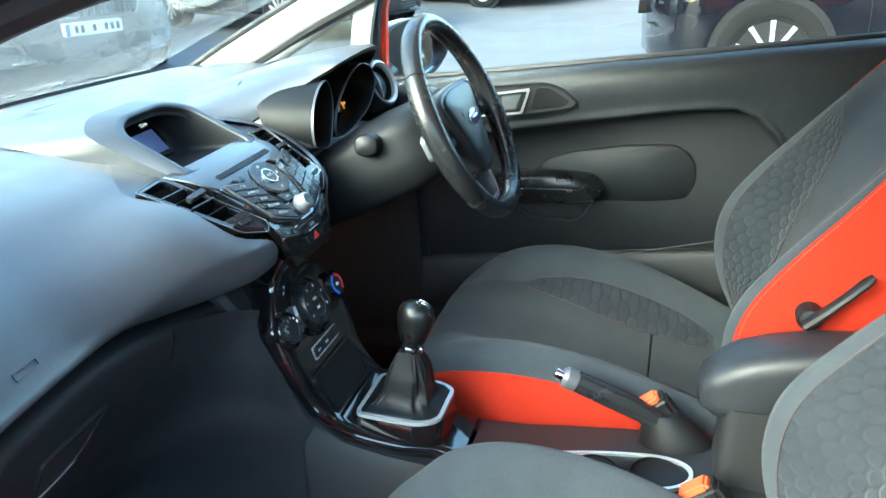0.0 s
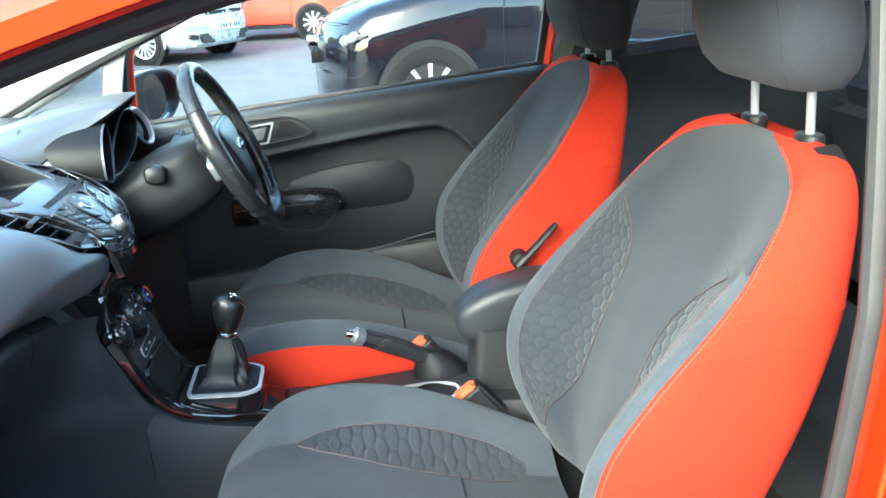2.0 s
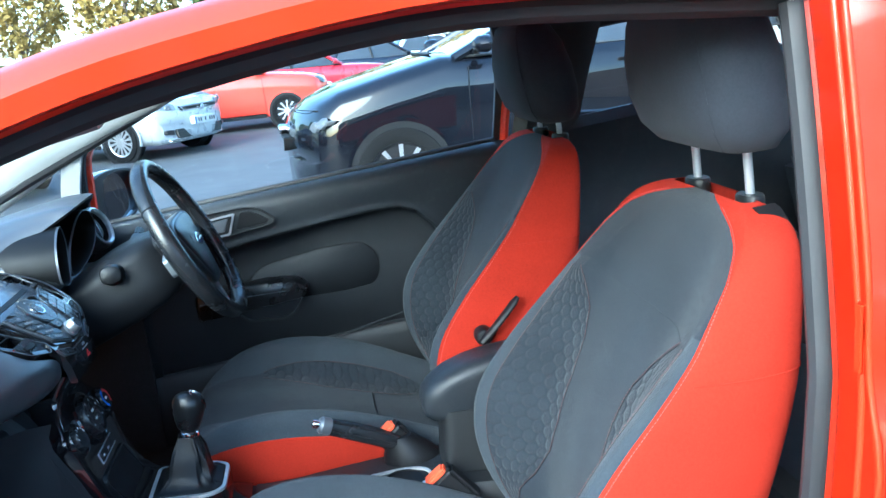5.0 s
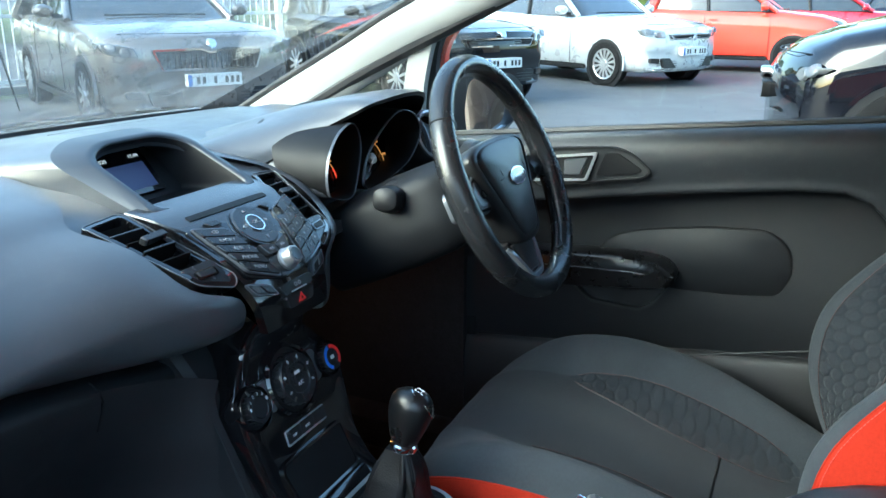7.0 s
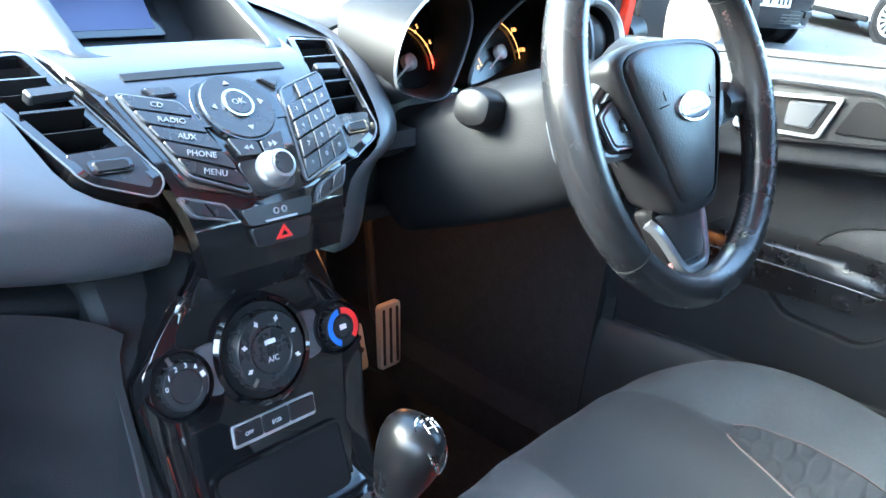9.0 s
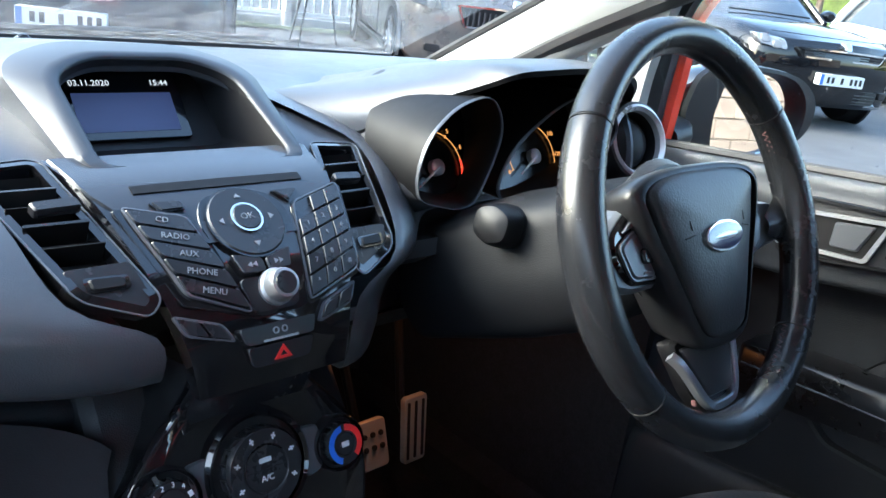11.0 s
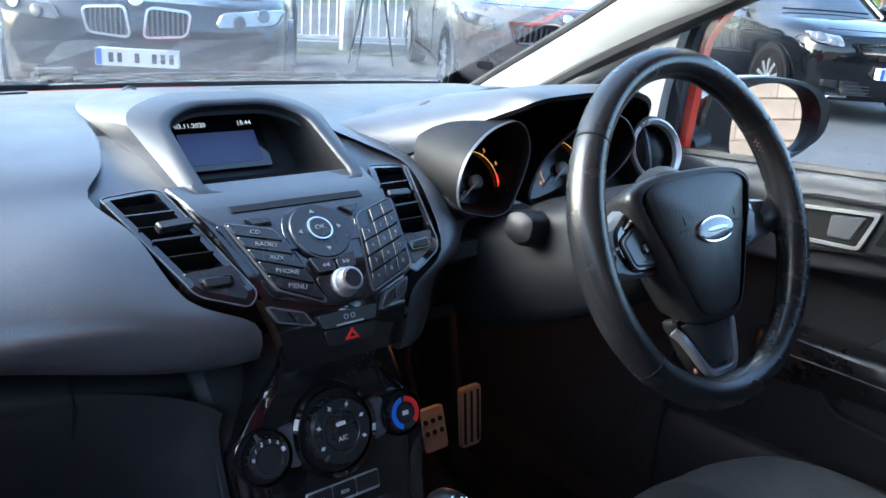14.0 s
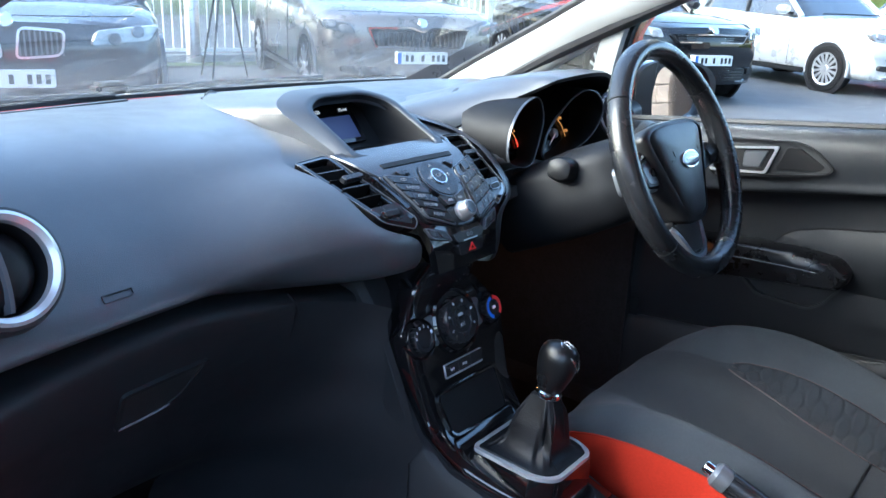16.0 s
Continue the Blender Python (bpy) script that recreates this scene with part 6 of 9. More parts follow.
def dial(hub, lip, slope, sweep0, sweep1, redfrom, digits_, needle, walled):
    """One gauge: a hooded drum whose rim runs through lip, points (x, z), over a sunken tilted face. slope: how the rim recedes across."""
    hx, hy, hz = hub
    g = thing_part("gauge", clu)
    rim_ = [Vector((p.x, 0.082 + slope * (p.x - hx), p.y)) for p in catmull([Vector((x, z, 0)) for x, z in lip], 4, True)]
    c = sum(rim_, Vector()) / len(rim_)
    lean = 0.50

    def at(k, dy=0.0):
        out_ = []
        for p in rim_:
            x, z = c.x + 0.016 + (p.x - c.x) * k * 1.06, c.z - 0.002 + (p.z - c.z) * k
            out_.append(QI @ Vector((x, hy + lean * (z - hz) + dy, z)))
        return out_
    front = [QI @ p for p in rim_]
    grown = [QI @ (c + (p - c) * 1.018 + Vector((0, 0.004, 0))) for p in rim_]
    inner = [QI @ (c + (p - c) * 0.985 + Vector((0, 0.002, 0))) for p in rim_]
    part_into(g, lofted([at(1.04, 0.02), grown, front, inner, at(0.95, 0.002)], True, (True, False)), "drum", 60)
    tagged(g, "hooded gauge with amber scale and silver lip")
    part("gauge_lip", lofted([[QI @ (c + (p - c) * k + Vector((0, d, 0))) for p in rim_] for k, d in ((1.016, 0.002), (1.012, -0.0022), (1.000, -0.0026), (0.992, 0.0)) ], True, (False, False)), "satin", g, "satin silver gauge lip", 60)
    part("face", lofted([at(0.95, 0.002), at(0.95, 0.0)]), "face", g, "black gauge face")
    if walled:
        n_ = len(rim_)
        inner_ = [rim_[(16 - k) % n_] for k in range(25)]
        edge_ = catmull([Vector(v) for v in ((0.276, 0.112, 1.128), (0.250, 0.150, 1.105), (0.232, 0.180, 1.087), (0.221, 0.197, 1.074), (0.213, 0.200, 1.050), (0.208, 0.186, 1.018), (0.222, 0.150, 0.985))], 4)
        wall_ = []
        for q in (0.0, 0.25, 0.5, 0.75, 0.94, 1.0):
            wall_.append([QI @ (a_.lerp(c + (b_ - c) * 1.012, q) + Vector((0.002, 0.004, -0.001)) * math.sin(math.pi * q)) for a_, b_ in zip(edge_, inner_)])
        part("cowl_wall", lofted(wall_, False), "wall", clu, "smooth dark wall beside the gauge", 60)
    # Amber arc, ticks and figures on the tilted face.
    T = QI @ pose(hx, hy, hz, 90 - math.degrees(math.atan(lean)), 0, 0)

    def arcpts(a0, a1, r, n):
        return [T @ Vector((r * math.cos(radians(a0 + (a1 - a0) * i / n)), r * math.sin(radians(a0 + (a1 - a0) * i / n)), 0.0035)) for i in range(n + 1)]
    part("scale_arc", tube(arcpts(sweep0, redfrom, 0.042, 24), 0.0006, 5), "amber", g, "amber scale line")
    if redfrom != sweep1:
        M.setdefault("redglow", glow("red_scale", (1.0, 0.06, 0.03), 0.15))
        part("red_arc", tube(arcpts(redfrom, sweep1, 0.042, 8), 0.0013, 5), "redglow", g, "red zone of the scale")
    k = len(digits_)
    for i, tx in enumerate(digits_):
        a = radians(sweep0 + (sweep1 - sweep0) * i / (k - 1))
        part("tick", tube([T @ Vector((0.040 * math.cos(a), 0.040 * math.sin(a), 0.0035)), T @ Vector((0.0445 * math.cos(a), 0.0445 * math.sin(a), 0.0035))], 0.0007, 4), "amber", g)
        words("figure", tx, 0.0078, T @ Matrix.Translation((0.0495 * math.cos(a), 0.0495 * math.sin(a), 0.004)), "amber", g)
    part("needle_hub", lathe([(0.0095, 0.002), (0.0095, 0.010), (0.007, 0.012), (0.0, 0.0125)], T, 20), "silver", g, "silver needle hub")
    a = radians(needle)
    part("needle", tube([T @ Vector((0, 0, 0.011)), T @ Vector((0.038 * math.cos(a), 0.038 * math.sin(a), 0.009))], 0.0016, 6, scale=[1.4, 0.5]), "white", g, "pale needle")


LIP_REV = [(0.202, 1.055), (0.204, 1.080), (0.217, 1.105), (0.246, 1.127), (0.280, 1.137), (0.305, 1.136), (0.323, 1.121), (0.332, 1.098), (0.327, 1.072), (0.315, 1.046), (0.299, 1.022), (0.270, 1.019), (0.238, 1.027), (0.212, 1.036)]
LIP_SPEED = [(0.347, 1.030), (0.352, 1.055), (0.368, 1.082), (0.398, 1.108), (0.430, 1.128), (0.465, 1.139), (0.500, 1.132), (0.522, 1.112), (0.528, 1.090), (0.513, 1.066), (0.485, 1.044), (0.440, 1.028), (0.390, 1.017), (0.360, 1.017)]
dial((0.286, 0.140, 1.046), LIP_REV, 0.12, 199, -32, 10, ["0", "1", "2", "3", "4", "5", "6", "7", "8"], 213, True)
dial((0.452, 0.140, 1.048), LIP_SPEED, -0.10, 199, -32, -32, ["0", "20", "40", "60", "80", "100", "120", "140"], 213, False)
qpart("info_display", slab(rounded([(0.356, 0.998), (0.408, 0.998), (0.404, 1.05), (0.362, 1.05)], 0.004), lambda a, b, h: Vector((a, 0.186 - (1.05 - b) * 0.35 - h, b)), 0, 0.008), "gloss", "small black trip display")
qpart("fuel_mark", tube([Vector((0.372 + 0.0035 * i, 0.165, 1.018 + 0.004 * math.sin(i * 0.5))) for i in range(7)], 0.0007, 4), "amber", "amber fuel scale")

# ---- climate panel and centre console ----
con = thing("centre_console", "gloss black centre console with climate dials and silver gear surround", "centre console", at=pose(0, -0.2, 0.5))
KI = con.matrix_world.inverted()


def kpart(name, bm, mat, label="", parent=None, smooth=35):
    bmesh.ops.transform(bm, matrix=KI, verts=bm.verts)
    return part(name, bm, mat, parent or con, label, smooth)


CC = catmull([Vector((0, y, z)) for y, z in ((0.010, 0.935), (0.034, 0.895), (0.030, 0.865), (0.014, 0.832), (0.000, 0.795), (-0.012, 0.755), (-0.028, 0.712), (-0.060, 0.676), (-0.115, 0.653), (-0.180, 0.636), (-0.250, 0.618))], 8)
CL = [0.0]
for p, q in zip(CC, CC[1:]):
    CL.append(CL[-1] + (q - p).length)
S_CLIM = CL[24]


def cf(a, s, h):
    """A point of the console's face: a across, s down along it, h outward."""
    s = min(max(s, 0), CL[-1] - 1e-5)
    i = next((k for k in range(len(CL) - 1) if CL[k + 1] >= s), len(CL) - 2)
    t = (s - CL[i]) / (CL[i + 1] - CL[i])
    p = CC[i].lerp(CC[i + 1], t)
    d = (CC[min(i + 2, len(CC) - 1)] - CC[max(i - 1, 0)]).normalized()
    n = Vector((0, d.z, -d.y))
    return Vector((a, p.y, p.z)) + n * h


def con_frame(a, s, h):
    p, px, py = cf(a, s, h), cf(a + 0.005, s, h), cf(a, s + 0.005, h)
    ex = (px - p).normalized()
    ez = ex.cross(p - py).normalized()
    return Matrix.Translation(p) @ Matrix((ex, ez.cross(ex), ez)).transposed().to_4x4()


def con_w(s):
    return lerp_table([(0.0, 0.066), (0.05, 0.066), (0.075, 0.092), (0.105, 0.116), (0.15, 0.117), (0.20, 0.112), (0.26, 0.105), (0.33, 0.094), (0.40, 0.080), (0.45, 0.060)], s)[0]


rows = []
for k in range(49):
    s = CL[-1] * k / 48
    w = con_w(s)
    rows.append([cf(w * 0.985, s, -0.09), cf(w * 1.0, s, -0.010), cf(w * 0.985, s, -0.002), cf(w * 0.93, s, 0.001), cf(w * 0.7, s, 0), cf(w * 0.3, s, 0), cf(-w * 0.3, s, 0), cf(-w * 0.7, s, 0), cf(-w * 0.93, s, 0.001), cf(-w * 0.985, s, -0.002), cf(-w, s, -0.010), cf(-w * 0.985, s, -0.09)])
kpart("gloss_panel", lofted(rows, False), "gloss", "gloss black console panel", smooth=50)
# Grey flanks below the panel and the plinth towards the seats.
for s in (-1, 1):
    fl = []
    for y, zt, x, xb in ((0.45, 0.93, 0.118, 0.15), (0.25, 0.93, 0.118, 0.15), (0.12, 0.93, 0.118, 0.15), (0.05, 0.85, 0.118, 0.15), (0.01, 0.76, 0.119, 0.15), (-0.02, 0.70, 0.117, 0.15), (-0.07, 0.655, 0.110, 0.145), (-0.14, 0.632, 0.099, 0.135), (-0.22, 0.612, 0.084, 0.125), (-0.29, 0.59, 0.085, 0.12), (-0.36, 0.57, 0.088, 0.118), (-0.5, 0.565, 0.09, 0.115), (-0.85, 0.56, 0.09, 0.11)):
        fl.append([Vector((s * x * q, y, z)) for q, z in ((0.55, zt - 0.006), (0.95, zt - 0.004), (1.04, zt - 0.018), (1.07 * xb / x * 0.82, (zt + 0.45) / 2), (xb / x, 0.44), (xb / x * 1.02, 0.34))])
    kpart("flank", lofted(fl, False), "lower", "dark grey console flank")
kpart("flank_seam", tube(catmull([(-0.123, 0.02, 0.70), (-0.128, -0.012, 0.66), (-0.133, -0.016, 0.60), (-0.137, -0.018, 0.52)], 4), 0.0010, 5), "dark")
# Neck with the airbag notice.
nk = con_frame(0, 0.040, 0.0025)
kpart("notice_panel", slab(rounded([(-0.058, 0.022), (0.058, 0.022), (0.058, 0.060), (-0.058, 0.060)], 0.006), cf, -0.002, 0.002, 0.001), "button", "black airbag notice panel")
words("lettering", "PASSENGER AIRBAG", 0.0058, KI @ con_frame(-0.005, 0.045, 0.0024), "white", con)
for k in range(2):
    kpart("trim_line", slab([Vector((-0.055, 0.012 + 0.008 * k)), Vector((0.055, 0.012 + 0.008 * k)), Vector((0.055, 0.014 + 0.008 * k)), Vector((-0.055, 0.014 + 0.008 * k))], cf, 0.0, 0.0015), "satin")


# Dials.
def knob(cx, ds, r_well, r_knob, h, pad_r):
    T = KI @ con_frame(cx, S_CLIM + ds, 0.0)
    k = thing_part("climate_dial", con)
    part_into(k, lathe([(r_well * 1.10, -0.004), (r_well * 1.12, 0.004), (r_well * 1.05, 0.008), (r_well * 0.98, 0.006), (r_well * 0.96, 0.0)], T, 40), "gloss")
    part("well", lathe([(r_well * 0.97, 0.001), (r_well * 0.95, 0.003), (0.0, 0.0032)], T, 36), "dark", k)
    part("knob", lathe([(r_knob * 1.04, 0.002), (r_knob * 1.02, h * 0.8), (r_knob * 0.96, h), (pad_r * 1.05, h * 1.0), (pad_r, h * 0.92)], T, 40), "button", k, "dark grey rotary knob")
    part("knob_face", lathe([(pad_r, h * 0.9), (pad_r * 0.96, h * 0.98), (0.0, h * 0.96)], T, 32), "button", k)
    for i in range(36):
        a = 2 * math.pi * i / 36
        if i % 2:
            continue
        part("grip_rib", boxed((r_knob * 1.02 * math.cos(a), r_knob * 1.02 * math.sin(a), h * 0.45), (0.0016, 0.0016, h * 0.7), 0, T), "dark", k)
    return k, T


def mark_bar(T, k, a, r, w, d, h, mat="white"):
    ca, sa = math.cos(radians(a)), math.sin(radians(a))
    part("dial_mark", boxed((0, 0, 0), (w, d, 0.0006), 0, T @ Matrix.Translation((r * ca, r * sa, h)) @ pose(0, 0, 0, 0, 0, a - 90)), mat, k)


k, T = knob(0.0, 0.0, 0.046, 0.036, 0.017, 0.021)
tagged(k, "large climate dial with airflow marks and A/C button")
for a in (205, 160, 112, 68, 22, -25):
    mark_bar(T, k, a, 0.0285, 0.0045, 0.0018, 0.0168)
    mark_bar(T, k, a, 0.0285, 0.0016, 0.0060, 0.0168)
for a in range(-10, 215, 15):
    mark_bar(T, k, a, 0.0335, 0.0009, 0.0012, 0.0165)
mark_bar(T, k, 225, 0.0325, 0.004, 0.008, 0.0168, "chrome")
words("lettering", "A/C", 0.0075, T @ Matrix.Translation((0, -0.008, 0.0166)), "white", k)
part("button_split", boxed((0, 0, 0.0164), (0.040, 0.0008, 0.0008), 0, T), "dark", k)
part("recirculation_mark", boxed((0, 0.008, 0.0165), (0.012, 0.0045, 0.0006), 0.001, T), "white", k)
k, T = knob(-0.085, 0.004, 0.0275, 0.0205, 0.014, 0.014)
tagged(k, "small fan-speed dial numbered 0 to 4")
for i, tx in enumerate("01234"):
    a = radians(170 - 30 * i)
    words("figure", tx, 0.0062, T @ Matrix.Translation((0.0175 * math.cos(a), 0.0175 * math.sin(a), 0.0141)), "white", k)
mark_bar(T, k, 20, 0.0175, 0.005, 0.004, 0.0140)
mark_bar(T, k, 110, 0.0245, 0.004, 0.009, 0.010, "chrome")
k, T = knob(0.085, 0.004, 0.0245, 0.0195, 0.014, 0.0105)
tagged(k, "temperature dial with a blue and red ring")
for a0, a1, mt in ((100, 250, "bluemark"), (-50, 88, "redmark")):
    arc_o = [T @ Vector((0.0188 * math.cos(radians(a0 + (a1 - a0) * i / 14)), 0.0188 * math.sin(radians(a0 + (a1 - a0) * i / 14)), 0.0146)) for i in range(15)]
    arc_i = [T @ Vector((0.0128 * math.cos(radians(a0 + (a1 - a0) * i / 14)), 0.0128 * math.sin(radians(a0 + (a1 - a0) * i / 14)), 0.0146)) for i in range(15)]
    b = lofted([arc_o, arc_i], False)
    part("temperature_arc", b, mt, k, "coloured temperature arc")
part("demist_mark", boxed((0, 0, 0.0142), (0.008, 0.005, 0.0006), 0.0, T), "white", k)
for s in (-1, 1):
    kpart("dial_wing", slab(rounded([(s * 0.044, S_CLIM - 0.022), (s * 0.066, S_CLIM - 0.020), (s * 0.064, S_CLIM + 0.022), (s * 0.046, S_CLIM + 0.026)], 0.006), cf, 0.0, 0.004, 0.002), "satin", "silver dial bridge")
# Key strip and pocket.
s0 = S_CLIM + 0.068
kpart("key_strip", slab(rounded([(-0.046, s0 - 0.011), (0.046, s0 - 0.011), (0.046, s0 + 0.011), (-0.046, s0 + 0.011)], 0.003), cf, 0.0, 0.002, 0.0005), "silver", "satin silver key strip")
for i, tx in enumerate(("OFF", "ECO", "")):
    a = -0.030 + 0.030 * i
    ky = kpart("strip_key", slab(rounded([(a - 0.0145, s0 - 0.0095), (a + 0.0145, s0 - 0.0095), (a + 0.0145, s0 + 0.0075), (a - 0.0145, s0 + 0.0075)], 0.002), cf, 0.001, 0.0036, 0.0006), "button", "dark grey key")
    if tx:
        words("lettering", tx, 0.0052, KI @ con_frame(a, s0, 0.0039), "white", ky)
po = rounded([(-0.075, S_CLIM + 0.092), (0.075, S_CLIM + 0.092), (0.070, S_CLIM + 0.165), (-0.070, S_CLIM + 0.165)], 0.016)
kpart("pocket_rim", frame_of(po, inset(po, 0.004), cf, -0.002, 0.004), "gloss", "gloss black pocket rim")
kpart("pocket", slab(inset(po, 0.004), cf, 0.0, 0.0012), "dark", "dark open storage pocket")

# Gear surround on a raised, nearly level collar, and the lever.

def gf(a, b, h):
    """The collar's level top: a across, b towards the rear from its middle."""
    return Vector((a + 0.002, -0.144 - b * 0.99, 0.672 - 0.05 * b + h))


gs = rounded([(-0.066, -0.068), (0.064, -0.068), (0.066, 0.040), (0.050, 0.070), (-0.046, 0.070), (-0.066, 0.040)], 0.016, 5)
kpart("gear_collar", lofted([[Vector((gf(p.x * 1.06, p.y * 1.04, 0).x, gf(0, p.y * 1.04, 0).y, 0.59)) for p in gs], [gf(p.x * 1.05, p.y * 1.03, -0.012) for p in gs], [gf(p.x * 1.02, p.y * 1.01, -0.001) for p in gs], [gf(p.x * 0.9, p.y * 0.9, -0.002) for p in gs]], True, (False, True)), "gloss", "gloss black collar under the gear lever")
kpart("gear_surround", frame_of(gs, inset(gs, 0.0075), gf, -0.002, 0.0045), "silver", "satin silver gear surround")
gear = thing("gear_lever", "gear lever with chrome-edged gloss knob and leather boot", "gear lever", at=pose(0, -0.17, 0.65))
GI = gear.matrix_world.inverted()


def gpart(name, bm, mat, label="", smooth=45):
    bmesh.ops.transform(bm, matrix=GI, verts=bm.verts)
    return part(name, bm, mat, gear, label, smooth)


# Boot: a gathered leather skirt that sags in folds from the knob's collar.
rows = []
for k, (f, zz, yy, xx) in enumerate(((1.02, -0.001, 0, 0), (0.99, 0.005, 0, 0), (0.93, 0.006, 0, 0), (0.84, 0.007, -0.001, 0.0), (0.72, 0.011, -0.004, 0.0), (0.61, 0.020, -0.008, 0.0), (0.54, 0.032, -0.012, 0.001), (0.50, 0.046, -0.016, 0.001), (0.46, 0.060, -0.019, 0.002), (0.40, 0.074, -0.021, 0.003), (0.31, 0.087, -0.023, 0.003), (0.25, 0.096, -0.024, 0.003))):
    ring = []
    pts = inset(gs, 0.0065)
    for j, p in enumerate(pts):
        u = 2 * math.pi * j / len(pts)
        amp = (0, 0.01, 0.02, 0.05, 0.09, 0.12, 0.13, 0.12, 0.10, 0.08, 0.05, 0.02)[k]
        fold = 1 + amp * (0.7 * math.sin(5 * u + 0.5 * k) + 0.5 * math.sin(9 * u - 0.7 * k + 1.0))
        q = gf(p.x * f * fold + xx, p.y * f * fold - yy * 0.4, zz + amp * 0.03 * math.sin(3 * u + 1.1 * k))
        ring.append(q)
    rows.append(ring)
gpart("boot", lofted(rows), "boot", "black leather boot gathered in soft folds", 60)
gpart("boot_seam", tube([r[len(r) // 2 + 6] + Vector((-0.001, -0.001, 0)) for r in rows[2:]], 0.0010, 5), "dark")
kc = sum(rows[-1], Vector()) / len(rows[-1])
KM = Matrix.Translation((kc.x, kc.y, kc.z - 0.005)) @ pose(0, 0, 0, 4, 11, 0)
gpart("collar", lathe([(0.0165, 0), (0.0185, 0.002), (0.0190, 0.009), (0.0165, 0.011), (0.0165, 0.014)], KM, 28), "chrome", "chrome collar under the knob")
shape = ((0.011, 0.0165, 0.0165, 0), (0.022, 0.0195, 0.0215, 0.0), (0.036, 0.0225, 0.0262, -0.001), (0.050, 0.0245, 0.0295, -0.002), (0.063, 0.0243, 0.0300, -0.002), (0.073, 0.0220, 0.0275, -0.002), (0.080, 0.0175, 0.0225, -0.002), (0.084, 0.0105, 0.0140, -0.002), (0.0853, 0.004, 0.005, -0.002))
rows = [[KM @ Vector((a * math.cos(t), dy + b * math.sin(t), h)) for t in [2 * math.pi * i / 32 for i in range(32)]] for h, a, b, dy in shape]
M["knob"] = surface("gear_knob", (0.005, 0.0053, 0.006), 0.30, spec=0.4, mottle=0.1, wear=0.2)
gpart("knob", lofted(rows), "knob", "black leather gear knob", 70)


def on_knob(a, b, out):
    """A point of the knob's skin, seen from behind and above; a across, b up."""
    n = (KM.to_3x3() @ Vector((0.12, -0.62, 0.78))).normalized()
    e1 = KM.to_3x3() @ Vector((1, 0, 0))
    e1 = (e1 - n * e1.dot(n)).normalized()
    e2 = n.cross(e1)
    c = KM @ Vector((0, -0.002, 0.056))
    v = (n + e1 * (a / 0.027) + e2 * (b / 0.027)).normalized()
    w = KM.to_3x3().inverted() @ v
    r = 1.0 / math.sqrt((w.x / 0.0247) ** 2 + (w.y / 0.0302) ** 2 + (w.z / (0.0295 if w.z > 0 else 0.052)) ** 2)
    return c + v * (r + out)


tear = catmull([(0.0, 0.023, 0), (0.014, 0.018, 0), (0.019, 0.005, 0), (0.014, -0.013, 0), (0.006, -0.034, 0), (0.0, -0.044, 0), (-0.006, -0.034, 0), (-0.014, -0.013, 0), (-0.019, 0.005, 0), (-0.014, 0.018, 0)], 4, True)
gpart("knob_cap", lofted([[on_knob(p.x * k, (p.y + 0.003) * k - 0.003, o) for p in tear] for k, o in ((1.0, -0.002), (1.0, 0.0006), (0.9, 0.0012), (0.6, 0.0014), (0.3, 0.0015), (0.02, 0.0015))]), "gloss", "glossy black shift-pattern face", 70)
gpart("cap_rim", tube([on_knob(p.x, p.y, 0.0006) for p in tear], 0.0013, 6, True), "chrome", "chrome teardrop rim round the face")
for dx in (-0.008, 0.0, 0.008):
    gpart("shift_mark", tube([on_knob(dx, 0.012 + b_, 0.0016) for b_ in (-0.010, -0.005, 0.0)], 0.0006, 4), "white")
    for b_ in (0.0155, -0.0015):
        gpart("shift_digit", tube([on_knob(dx - 0.001, b_, 0.0016), on_knob(dx + 0.001, b_, 0.0016)], 0.0011, 4), "white")
gpart("shift_mark", tube([on_knob(a_, 0.007, 0.0016) for a_ in (-0.008, -0.004, 0.0, 0.004, 0.008)], 0.0006, 4), "white")

# Plinth between the seats: cup holders with a silver edge.
rows = []
for y, z, w in ((-0.255, 0.608, 0.072), (-0.28, 0.600, 0.086), (-0.33, 0.598, 0.090), (-0.40, 0.604, 0.092), (-0.50, 0.612, 0.092), (-0.60, 0.618, 0.092), (-0.66, 0.62, 0.092), (-0.90, 0.60, 0.092)):
    rows.append([Vector((x, y, zz)) for x, zz in ((-w * 1.04, z - 0.06), (-w, z - 0.008), (-w * 0.93, z), (0, z + 0.001), (w * 0.93, z), (w, z - 0.008), (w * 1.04, z - 0.06))])
kpart("plinth", lofted(rows, False), "flank", "dark grey plinth between the seats")
def tray(a, b, h):
    return Vector((a, b, 0.6105 - (b + 0.5) * 0.07 + h))
ring = catmull([(-0.070, -0.30, 0), (-0.045, -0.292, 0), (-0.012, -0.33, 0), (0.006, -0.42, 0), (0.012, -0.50, 0), (0.008, -0.56, 0), (-0.014, -0.595, 0), (-0.048, -0.595, 0), (-0.072, -0.56, 0), (-0.078, -0.47, 0), (-0.077, -0.38, 0)], 5, True)
ro = [Vector((p.x, p.y)) for p in ring]
kpart("cup_tray_edge", frame_of(ro, inset(ro, 0.0055), tray, 0.0, 0.008), "silver", "satin silver cup-holder edge")
kpart("cup_tray", slab(inset(ro, 0.005), tray, 0.0, 0.0035), "dark", "black cup tray")
